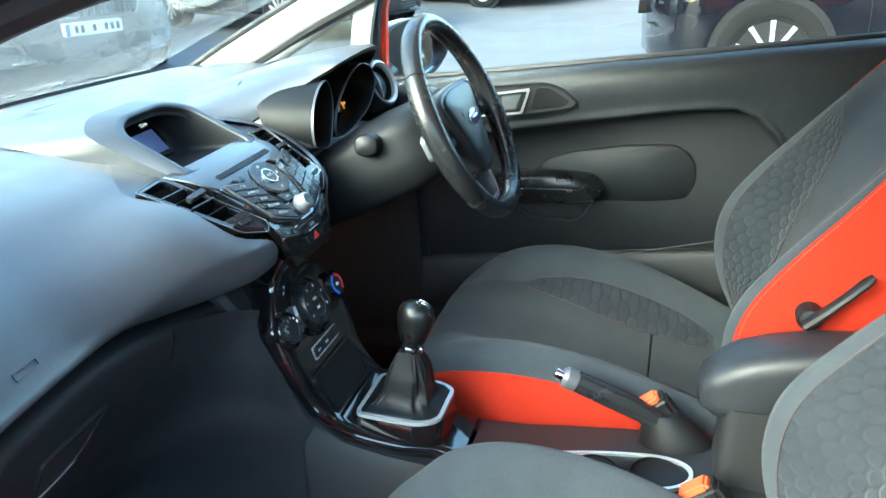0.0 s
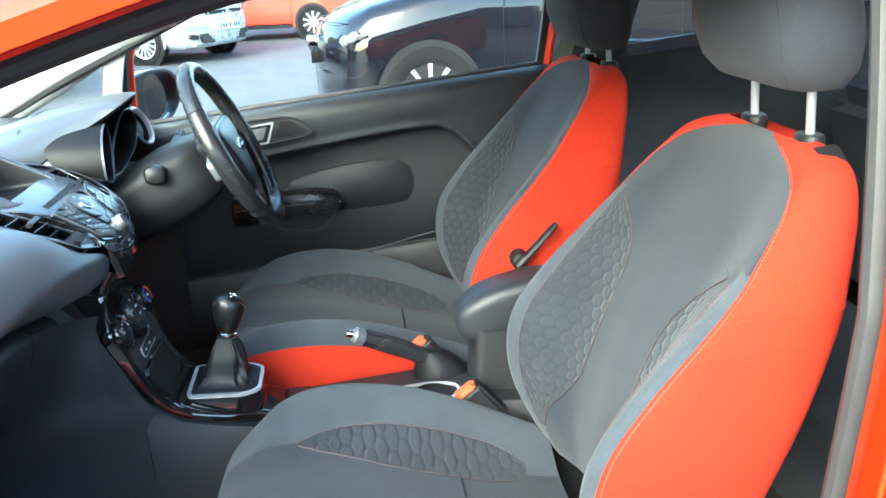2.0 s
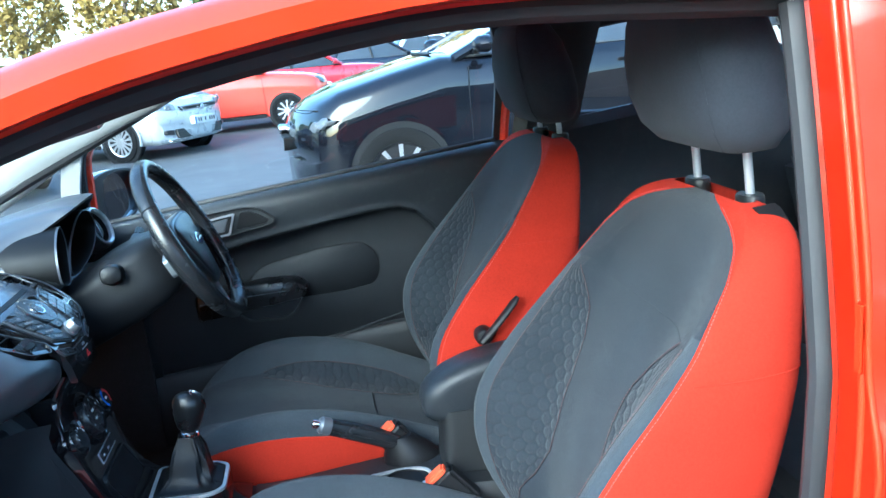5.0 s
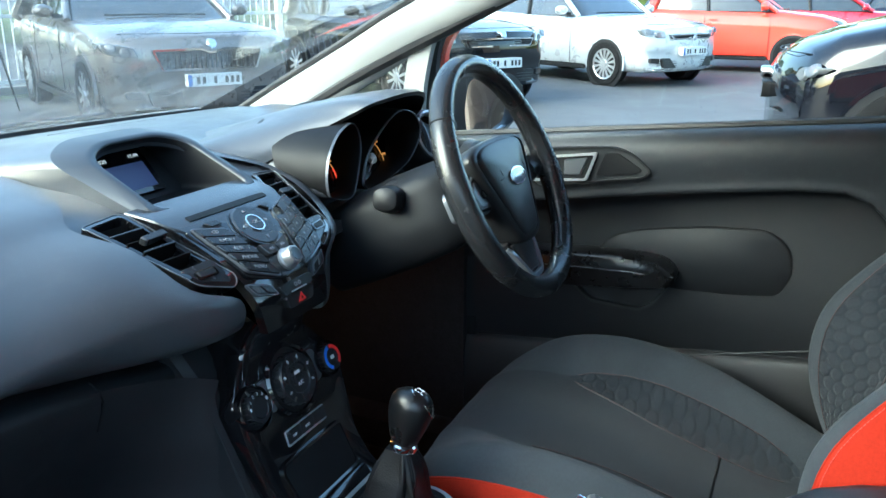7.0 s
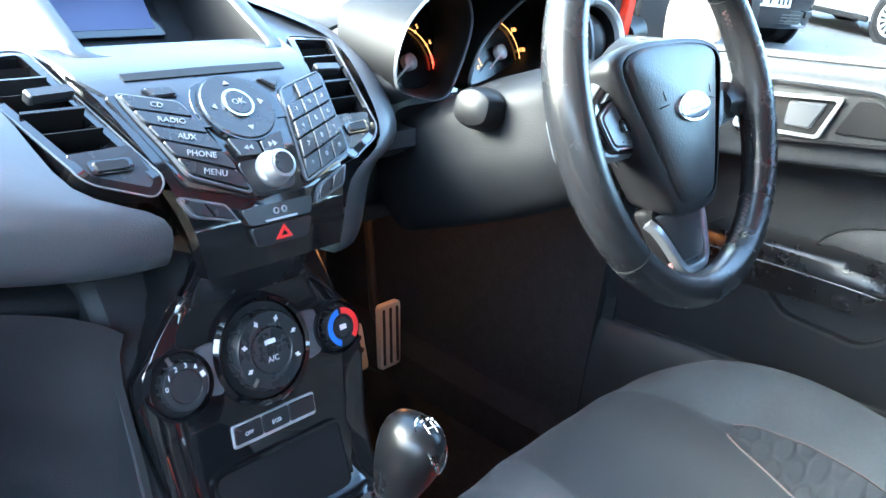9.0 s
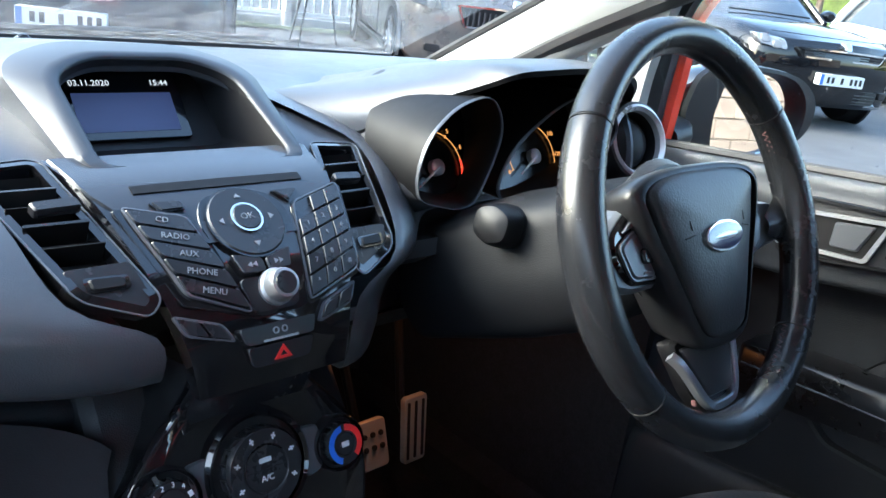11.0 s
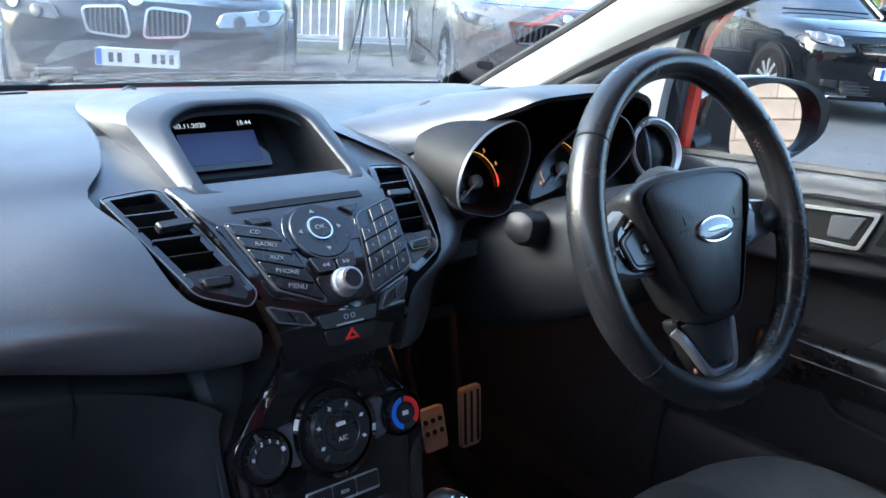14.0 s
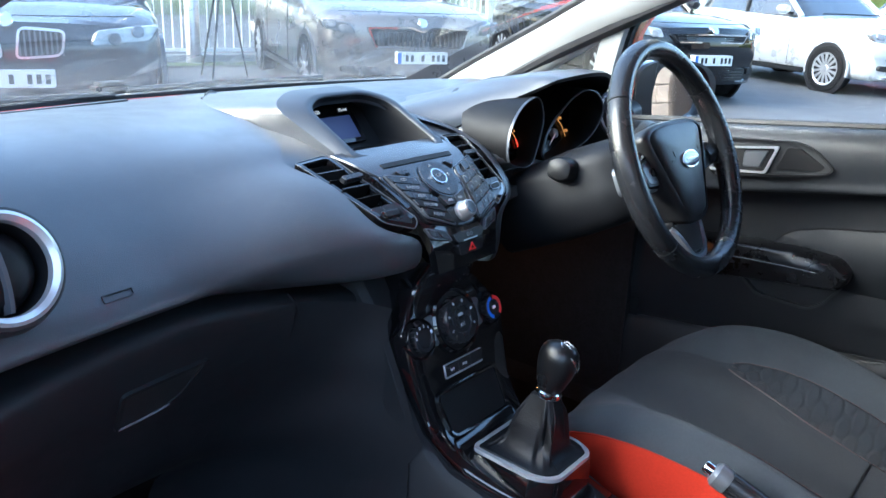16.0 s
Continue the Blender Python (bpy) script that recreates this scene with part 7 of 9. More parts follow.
for cy, r in ((-0.545, 0.040), (-0.455, 0.036), (-0.365, 0.030)):
    kpart("cup_well", lathe([(r, 0.0), (r, 0.004), (r * 0.94, 0.0045), (r * 0.90, -0.03), (r * 0.86, -0.05), (0, -0.05)], Matrix.Translation(tray(-0.034, cy, 0.003)), 28), "dark", "round black cup well")

# Handbrake.
hbk = thing("handbrake", "black leather handbrake with a silver release button", "handbrake", at=pose(0.05, -0.52, 0.60))
HI = hbk.matrix_world.inverted()
def hpart(name, bm, mat, label=""):
    bmesh.ops.transform(bm, matrix=HI, verts=bm.verts)
    return part(name, bm, mat, hbk, label)
hline = [Vector((0.058, -0.60, 0.625)), Vector((0.055, -0.545, 0.655)), Vector((0.048, -0.495, 0.683)), Vector((0.040, -0.44, 0.710)), Vector((0.034, -0.405, 0.727))]
hpart("grip", sweep(bmesh.new(), catmull(hline[1:], 5), circle(0.0155, 14, 0.0175), scale=[0.95, 0.98, 1.0, 1.02, 1.04, 1.05, 1.06, 1.06, 1.05, 1.04, 1.02, 1.0, 1.0, 0.98, 0.96, 0.93]), "leather", "black leather handbrake grip")
hpart("base_gaiter", lofted([[Vector((0.062 + q[0] * k, -0.575 + q[1] * k * 1.5 + dy, z)) for q in circle(1, 16)] for k, z, dy in ((0.042, 0.605, 0), (0.038, 0.625, 0.004), (0.028, 0.648, 0.014), (0.020, 0.668, 0.03))]), "boot", "black moulded handbrake base")
HT = Matrix.Translation(hline[-1]) @ (hline[-1] - hline[-2]).to_track_quat("Z", "Y").to_matrix().to_4x4()
hpart("end_cap", lathe([(0.0165, -0.012), (0.0172, -0.008), (0.0172, 0.006), (0.013, 0.011), (0.009, 0.012)], HT, 24), "satin", "satin grey end cap")
hpart("release_button", lathe([(0.0085, 0.010), (0.0085, 0.022), (0.007, 0.0245), (0.0, 0.025)], HT, 20), "chrome", "chrome release button")

# Belt buckles.
def buckle(x, y, z, rx, rz, label):
    b = thing("seat_belt_buckle", label, "belt buckle", "front belt buckles", at=pose(x, y, z, rx, 0, rz))
    part("body", boxed((0, 0, -0.038), (0.036, 0.060, 0.085), 0.007, seg=3), "dark", b, "black buckle body")
    part("release", boxed((0, 0.004, 0.0075), (0.028, 0.046, 0.014), 0.004), "orange", b, "orange-red release button")
    part("slot", boxed((0, -0.0245, 0.005), (0.022, 0.005, 0.006), 0.001), "dark", b)
    part("stalk", tube([Vector((0, 0, -0.070)), Vector((0, 0.002, -0.10)), Vector((0, 0.008, -0.13))], 0.012, 8), "dark", b)
    return b
buckle(0.070, -0.530, 0.674, -36, 8, "black belt buckle with orange release beside the driver's seat")
buckle(-0.108, -0.606, 0.656, -40, -6, "black belt buckle with orange release beside the passenger seat")

# Armrest between the seats.
arm = thing("armrest", "dark grey padded centre armrest on a plastic stem", "armrest", at=pose(0.03, -0.7, 0.6))
AI = arm.matrix_world.inverted()
def apart(name, bm, mat, label=""):
    bmesh.ops.transform(bm, matrix=AI, verts=bm.verts)
    return part(name, bm, mat, arm, label, 50)
rows = []
for y, zt, zb, w in ((-0.598, 0.766, 0.748, 0.028), (-0.603, 0.782, 0.732, 0.038), (-0.62, 0.800, 0.720, 0.045), (-0.65, 0.818, 0.720, 0.049), (-0.69, 0.832, 0.727, 0.050), (-0.74, 0.842, 0.738, 0.050), (-0.82, 0.848, 0.745, 0.050), (-0.90, 0.858, 0.750, 0.054), (-0.93, 0.85, 0.76, 0.046)):
    o = rounded([(-w, zb), (w, zb), (w, zt), (-w, zt)], 0.03, 5)
    rows.append([Vector((0.014 + p.x, y, p.y)) for p in o])
apart("lid", lofted(rows), "panel", "dark grey padded armrest lid")
rows = []
for z, y0, y1, w in ((0.58, -0.625, -0.86, 0.058), (0.64, -0.628, -0.88, 0.056), (0.70, -0.632, -0.90, 0.053), (0.745, -0.635, -0.905, 0.051)):
    o = rounded([(-w, y1), (w, y1), (w, y0), (-w, y0)], 0.02, 4)
    rows.append([Vector((0.014 + p.x, p.y, z)) for p in o])
apart("stem", lofted(rows), "flank", "dark plastic armrest box")

# Pedals.
M["pedal"] = surface("pedal_metal", (0.66, 0.62, 0.57), 0.4, metal=0.25, mottle=0.1)


def pedal(name, x, y, z, w, h, lean, ribs, label):
    p = thing(name, label, "pedal", "pedals", at=pose(x, y, z, 90 - lean, 0, 0))
    part("plate", slab(rounded([(-w / 2 * 1.08, h / 2), (-w / 2, -h / 2), (w / 2, -h / 2), (w / 2 * 1.08, h / 2)], 0.008), wp, 0.0, 0.010, 0.002), "pedal", p, "brushed metal pedal plate")
    for k in range(ribs):
        if ribs == 3:
            part("rubber_strip", boxed((-w / 2 + w * (k + 0.5) / ribs, 0, 0.0105), (0.005, h * 0.86, 0.004), 0.001), "rubber", p)
        else:
            part("rubber_stud", lathe([(0.0045, 0), (0.0045, 0.003), (0.003, 0.004)], pose(-w * 0.3 + w * 0.6 * (k % 3) / 2, h * 0.2 - 0.02 * (k // 3), 0.0095), 10), "rubber", p)
    part("arm", tube([Vector((0, 0.0, -0.004)), Vector((0, h * 0.3, -0.03)), Vector((0, h * 1.6, -0.04)), Vector((0, h * 2.6, 0.0))], 0.008, 8), "dark", p)
pedal("accelerator_pedal", 0.500, 0.334, 0.532, 0.046, 0.118, 8, 3, "slim ribbed metal accelerator pedal")
pedal("brake_pedal", 0.386, 0.304, 0.556, 0.052, 0.076, 22, 6, "metal brake pedal with rubber studs")
pedal("clutch_pedal", 0.290, 0.304, 0.556, 0.052, 0.076, 22, 6, "metal clutch pedal with rubber studs")
# Small amber lamp, added without a known source, that brightens footwell and pedals.
fl_ = thing("footwell_fill_lamp", "small amber lamp added under the dashboard to warm the footwell", "lamp", at=pose(0.44, 0.30, 0.79))
part("housing", boxed((0, 0, 0.006), (0.040, 0.026, 0.016), 0.004), "dark", fl_)
part("lens", boxed((0, 0, -0.004), (0.030, 0.016, 0.006), 0.002), glow("amber_lens", (1.0, 0.30, 0.06), 0.4), fl_, "glowing amber lens of the added lamp")
fl_data = bpy.data.lights.new("footwell_fill_light", "POINT")
fl_data.energy, fl_data.color, fl_data.shadow_soft_size = 0.034, (1.0, 0.36, 0.11), 0.012
new("footwell_fill_light", fl_data).location = (0.44, 0.30, 0.772)

# ---- interior mirror ----
rvm = thing("interior_mirror", "black interior rear-view mirror on the windscreen", "mirror", at=pose(0.0, -0.155, 1.413, 4, 0, 14))
rim = rounded([(-0.122, -0.034), (0.122, -0.034), (0.118, 0.036), (-0.118, 0.036)], 0.022, 5)
part("housing", lofted([[Vector((p.x * k, d, p.y * k)) for p in rim] for k, d in ((0.96, -0.012), (1.0, -0.008), (1.0, 0.004), (0.86, 0.020), (0.5, 0.030))]), "gloss", rvm, "gloss black mirror housing", 45)
part("mirror_glass", lofted([[Vector((p.x * 0.95, d, p.y * 0.93)) for p in rim] for d in (-0.0135, -0.011)]), "mirror", rvm, "mirror glass")
part("dip_lever", boxed((0, 0.0, -0.038), (0.022, 0.010, 0.018), 0.004), "dark", rvm)
part("stem", tube([Vector((0, 0.022, 0.006)), Vector((0, 0.045, 0.022)), Vector((0, 0.075, 0.030))], 0.010, 10), "dark", rvm, "black mirror stem")

# ---- driver's door ----
door = thing("driver_door", "closed driver's door with black moulded trim panel", "car door", at=pose(0.7, -0.4, 0.5))
OI = door.matrix_world.inverted()


def opart(name, bm, mat, label="", parent=None, smooth=35):
    bmesh.ops.transform(bm, matrix=OI, verts=bm.verts)
    return part(name, bm, mat, parent or door, label, smooth)


def sill(y):
    return 1.082 + (-0.166 - y) * 0.096


def waist(y):
    """How far the crease under the waist pad lies above its straight line."""
    return lerp_table([(-0.85, -0.22), (-0.80, -0.15), (-0.76, -0.085), (-0.73, -0.045), (-0.70, -0.012), (-0.66, 0.009), (-0.57, 0.014), (-0.38, 0.008), (-0.28, 0.003), (-0.17, -0.004), (0.24, -0.012)], y)[0]


PROF = [(0.715, 0.0), (0.690, 0.002), (0.668, -0.008), (0.655, -0.028), (0.653, -0.060), (0.657, -0.098), (0.656, -0.114), (0.664, -0.1205), (0.698, -0.1235), (0.706, -0.150), (0.704, -0.20), (0.695, -0.25), (0.690, -0.30), (0.690, -0.36), (0.697, -0.40), (0.702, -0.425), (0.704, -0.432), (0.690, -0.440), (0.680, -0.50), (0.680, -0.60), (0.690, -0.70), (0.70, -0.74)]
rows = []
for k in range(31):
    y = 0.24 - 1.22 * k / 30
    z0 = sill(y)
    row = []
    for p in catmull([Vector((x, 0, dz)) for x, dz in PROF], 3):
        # The ledge bends down towards the rear and the panel closes there.
        end = max(0.0, (-0.70 - y) / 0.28)
        ledge = 0.0
        if -0.46 < p.z < -0.10:
            ledge = -0.030 * min(1, end * 1.6)
        follow = min(1.0, max(0.0, (-0.05 - p.z) / 0.05)) if p.z > -0.13 else max(0.0, 1 - (-0.13 - p.z) / 0.25)
        row.append(Vector((p.x + ledge * (1 if p.z > -0.36 else 0.4), y, z0 + p.z + waist(y) * follow)))
    rows.append(row)
cut = 48
seam = 24
opart("waist_pad", lofted([r[:seam + 1] for r in rows], False), "panel", "black grained waist pad", smooth=45)
opart("trim_panel", lofted([r[seam:cut + 1] for r in rows], False), "lower", "black hard plastic door panel", smooth=45)
opart("door_pocket", lofted([r[cut:] for r in rows], False), "flank", "black hard plastic door pocket", smooth=45)


def dp(a, b, h):
    """a: along the car, b: height below the sill, h towards the cabin, from the panel's middle."""
    return Vector((0.692 - h, a, sill(a) + b))


def dh(a, b, h):
    return Vector((0.6535 - h, a, b))


# Pull-handle bezel.
bez = rounded([(-0.10, 1.046), (-0.13, 1.060), (-0.265, 1.071), (-0.300, 1.060), (-0.335, 1.030), (-0.322, 1.016), (-0.11, 0.980)], 0.018, 5)
opart("handle_bezel", frame_of(bez, inset(bez, 0.0035), dh, -0.004, 0.008), "dark", "black rim round the handle")
opart("handle_plate", slab(inset(bez, 0.003), dh, -0.004, 0.003, 0.001), "trim")
ring = [(-0.108, 1.040), (-0.234, 1.058), (-0.216, 1.003), (-0.108, 0.993)]
opart("handle_ring", frame_of(rounded(ring, 0.006), rounded(scaled([Vector(p) for p in ring], 0.90, 0.84), 0.005), dh, -0.002, 0.009), "silver", "satin silver ring round the door pull")
opart("handle_cup", slab(rounded(scaled([Vector(p) for p in ring], 0.90, 0.84), 0.005), dh, -0.002, 0.0036), "dark")
opart("door_pull", slab(rounded([(-0.170, 1.040), (-0.216, 1.047), (-0.203, 1.012), (-0.170, 1.010)], 0.004), dh, 0.003, 0.0075, 0.003), "satin", "grey inner door pull")
opart("speaker_grille", slab(rounded([(-0.231, 1.014), (-0.248, 1.058), (-0.270, 1.060), (-0.318, 1.031), (-0.305, 1.022)], 0.006), dh, 0.002, 0.006, 0.001), "dark", "fine black tweeter grille")
crease = catmull([Vector((0.663, y, sill(y) - 0.1185 + waist(y))) - Vector((dx, 0, 0)) for y, dx in ((0.10, 0), (-0.2, 0), (-0.4, 0), (-0.57, 0), (-0.66, 0.002), (-0.70, 0.004), (-0.73, 0.006), (-0.76, 0.008), (-0.80, 0.010))], 6)
opart("crease", tube(crease, 0.0030, 6), "dark", "dark parting line under the waist pad")
opart("crease_lip", tube([p + Vector((-0.001, 0, 0.0045)) for p in crease], 0.0022, 6), "panel")
# Padded cloth insert and armrest.
ins = rounded([(-0.230, -0.236), (-0.262, -0.200), (-0.32, -0.187), (-0.44, -0.180), (-0.545, -0.186), (-0.580, -0.222), (-0.588, -0.268), (-0.572, -0.309), (-0.497, -0.311), (-0.30, -0.298), (-0.24, -0.285)], 0.022, 5)
M["grab"] = surface("grab_gloss", (0.008, 0.008, 0.009), 0.30, mottle=0.15, wear=0.3)
opart("insert", slab(ins, dp, -0.006, 0.004, 0.003), "lower", "padded dark door insert", smooth=60)
opart("insert_piping", tube([dp(p.x, p.y, 0.001) for p in ins], 0.0016, 6, True, up=Vector((1, 0, 0))), "dark")
pull = [(-0.10, -0.220), (-0.30, -0.226), (-0.368, -0.238), (-0.394, -0.263), (-0.384, -0.292), (-0.10, -0.295)]
opart("grab_handle", slab(rounded(pull, 0.014, 5), dp, -0.004, 0.050, 0.010), "grab", "gloss black grab handle", smooth=50)
opart("grab_line", tube(catmull([dp(-0.11, -0.248, 0.0505), dp(-0.26, -0.255, 0.0515), dp(-0.388, -0.267, 0.047)], 5), 0.0011, 6), "satin", "thin silver line on the handle")
pk = rounded([(-0.18, -0.292), (-0.382, -0.292), (-0.352, -0.335), (-0.325, -0.349), (-0.225, -0.334)], 0.014, 5)
opart("switch_pocket_rim", frame_of(pk, inset(pk, 0.005), dp, -0.004, 0.016), "trim", "moulded pocket rim")
opart("switch_pocket", slab(inset(pk, 0.004), dp, -0.004, 0.002), "dark", "dark pocket below the grab handle")
opart("pocket_line", tube([Vector((0.672, y, sill(y) - 0.440 - (y + 0.35) * 0.13)) for y in [-0.10 - 0.8 * k / 16 for k in range(17)]], 0.0016, 6), "panel", "pale edge of the door pocket")
opart("door_skin", boxed((0.755, -0.37, 0.70), (0.05, 1.18, 0.60), 0.02), "redpaint", "glossy red outer skin")
opart("waist_seal", tube([Vector((0.708, y, sill(y) + 0.004)) for y in [0.13 - 1.07 * k / 16 for k in range(17)]], 0.008, 8), "rubber", "black rubber waist seal")
# Window frame and glass.
wf = [(0.706, 0.140, 1.055), (0.702, 0.135, 1.16), (0.690, 0.112, 1.26), (0.665, 0.02, 1.335), (0.635, -0.14, 1.425), (0.615, -0.34, 1.478), (0.612, -0.62, 1.504), (0.630, -0.90, 1.497), (0.650, -0.955, 1.42), (0.675, -0.955, 1.30), (0.715, -0.945, 1.15)]
opart("window_frame", sweep(bmesh.new(), catmull(wf, 5), [(-0.014, -0.008), (0.010, -0.008), (0.012, 0.010), (-0.014, 0.010)], up=Vector((1, 0, 0))), "rubber", "black window frame")
opart("frame_skin", sweep(bmesh.new(), catmull([(0.722, 0.123, 1.055), (0.722, 0.118, 1.15), (0.716, 0.108, 1.235), (0.700, 0.060, 1.30)], 5), [(-0.008, -0.008), (0.008, -0.008), (0.008, 0.010), (-0.008, 0.010)], up=Vector((1, 0, 0))), "redpaint", "red door frame")
g = bmesh.new()
top_pts = [Vector((0.72 - 0.10 * ((z - 1.06) / 0.39), y, z)) for x, y, z in wf[1:8]]
bot_pts = [Vector((0.718, p.y, sill(p.y) - 0.02)) for p in top_pts]
loft(g, [bot_pts, top_pts], False)
bmesh.ops.solidify(g, geom=g.faces[:], thickness=0.004)
wg = opart("window_glass", g, "glass", "clear side window with a few raindrops")
wg.visible_shadow = False
# Raindrops on the glass.
random.seed(11)
b = bmesh.new()
for k in range(220):
    y = random.uniform(-0.45, 0.06)
    zz = random.uniform(sill(y) + 0.01, 1.33)
    x = 0.724 - 0.10 * ((zz - 1.06) / 0.39)
    r = random.choice((0.0006, 0.0008, 0.0010, 0.0014))
    bmesh.ops.create_icosphere(b, subdivisions=1, radius=r, matrix=Matrix.Translation((x, y, zz)) @ Matrix.Diagonal((0.5, 1, 1.1, 1)))
tagged(opart("raindrops", b, "lens"), kind="stuff")

# ---- driver's door mirror ----
mir = thing("door_mirror", "black and red door mirror with a folding head", "door mirror", at=pose(0.82, 0.1, 1.08))
RI = mir.matrix_world.inverted()
def rpart(name, bm, mat, label=""):
    bmesh.ops.transform(bm, matrix=RI, verts=bm.verts)
    return part(name, bm, mat, mir, label, 50)
MC = Vector((0.935, 0.110, 1.096))
MM = Matrix.Translation(MC) @ pose(0, 0, 0, 0, 0, -16)
o = catmull([(-0.118, 0.022, 0), (-0.100, 0.058, 0), (-0.03, 0.070, 0), (0.055, 0.060, 0), (0.098, 0.030, 0), (0.104, -0.010, 0), (0.080, -0.042, 0), (0.02, -0.062, 0), (-0.06, -0.068, 0), (-0.108, -0.048, 0), (-0.120, -0.010, 0)], 4, True)
o = [Vector((p.x * 1.28 + 0.01, p.y * 1.10, 0)) for p in o]
gl = [Vector((-0.070 + 0.187 * (p.x + 0.1436) / 0.2767, -0.078 + 0.144 * (p.y + 0.0748) / 0.1518, 0)) for p in o]
rows = []
for k, d in ((1.0, 0.006), (1.0, 0.02), (0.96, 0.045), (0.85, 0.068), (0.62, 0.085), (0.30, 0.093), (0.05, 0.095)):
    rows.append([MM @ Vector((p.x * k + 0.010, d, p.y * k)) for p in o])
rpart("head_shell", lofted(rows, True, (False, True)), "gloss", "gloss black mirror shell")
rpart("head_rim", lofted([rows[0], [MM @ Vector((p.x * 0.985 + 0.010, -0.004, p.y * 0.985)) for p in o], [MM @ Vector((p.x * 1.05 - 0.001, -0.005, p.y * 1.05)) for p in gl], [MM @ Vector((p.x, 0.001, p.y)) for p in gl], [MM @ Vector((p.x, 0.024, p.y)) for p in gl]], True, (False, False)), "dark", "wide black mirror rim")
GM = MM @ pose(0.0235, 0.011, -0.006, -3, 0, 2.6)
rpart("mirror_glass", lofted([[GM @ Vector((p.x - 0.0235, d, p.y + 0.006)) for p in gl] for d in (0.0, 0.004)]), "mirror", "mirror glass")
rpart("foot", lofted([[Vector((0.735, 0.145 + q[0] * 0.04, 1.062 + q[1] * 0.024)) for q in circle(1, 14)], [Vector((0.78, 0.140 + q[0] * 0.032, 1.066 + q[1] * 0.020)) for q in circle(1, 14)], [MM @ Vector((-0.10, 0.035 + q[0] * 0.026, -0.03 + q[1] * 0.022)) for q in circle(1, 14)]]), "dark", "black mirror foot")

# ---- passenger's door, wide open ----
pdoor = thing("passenger_door", "wide-open red passenger's door with black inner trim", "car door", at=pose(-0.815, 0.68, 0.62, 0, 0, -72))
def leaf(name, z0, z1, y0, y1, x0, x1, mat, label="", bev=0.02):
    return part(name, boxed(((x0 + x1) / 2, (y0 + y1) / 2, (z0 + z1) / 2), (x1 - x0, y1 - y0, z1 - z0), bev), mat, pdoor, label)


leaf("door_skin", -0.26, 0.40, -1.22, -0.02, -0.05, -0.01, "redpaint", "glossy red outer skin")
leaf("trim_panel", -0.22, 0.40, -1.18, -0.04, -0.01, 0.06, "panel", "black grained door trim panel")
leaf("armrest", 0.10, 0.17, -0.95, -0.30, 0.06, 0.11, "panel", "black moulded armrest")
part("window_frame", sweep(bmesh.new(), catmull([(-0.02, -0.06, 0.40), (-0.01, -0.35, 0.56), (0.03, -0.62, 0.70), (0.06, -0.95, 0.77), (0.05, -1.16, 0.76), (-0.01, -1.22, 0.40)], 5), circle(0.02, 8), up=Vector((1, 0, 0))), "rubber", pdoor, "black window frame")
b = bmesh.new()
b.faces.new([b.verts.new(v) for v in ((-0.02, -0.08, 0.39), (-0.01, -0.35, 0.55), (0.03, -0.62, 0.69), (0.06, -0.95, 0.76), (0.05, -1.15, 0.75), (-0.01, -1.20, 0.39))])
bmesh.ops.solidify(b, geom=b.faces[:], thickness=0.004)
part("window_glass", b, "glass", pdoor, "clear door window").visible_shadow = False

# ---- parked cars ----
M["car_glass"] = surface("tinted_car_glass", (0.03, 0.035, 0.04), 0.04, coat=0.6, mottle=0.1, wear=0.3)
M["tyre"] = surface("tyre", (0.009, 0.009, 0.0095), 0.85, spec=0.1, grain=0.5, grain_scale=120)
M["alloy"] = surface("alloy", (0.55, 0.56, 0.58), 0.3, metal=0.8)
M["lamp"] = surface("headlamp_lens", (0.17, 0.172, 0.178), 0.06, metal=0.35, coat=1.0, mottle=0.3, mottle_scale=14)
M["plate"] = surface("number_plate", (0.50, 0.51, 0.50), 0.4, mottle=0.04)
M["plate_blue"] = surface("plate_blue", (0.02, 0.10, 0.36), 0.4, mottle=0.04)


def paint(name, col, metal=0.25, coat=1.0, sheen_=0.2):
    M[name] = surface(name, col, 0.30 if metal else 0.5, metal=metal, spec=0.5 if metal else sheen_, coat=coat, mottle=0.05, mottle_scale=2.0, wear=0.2, dirt=0.012)
    return name


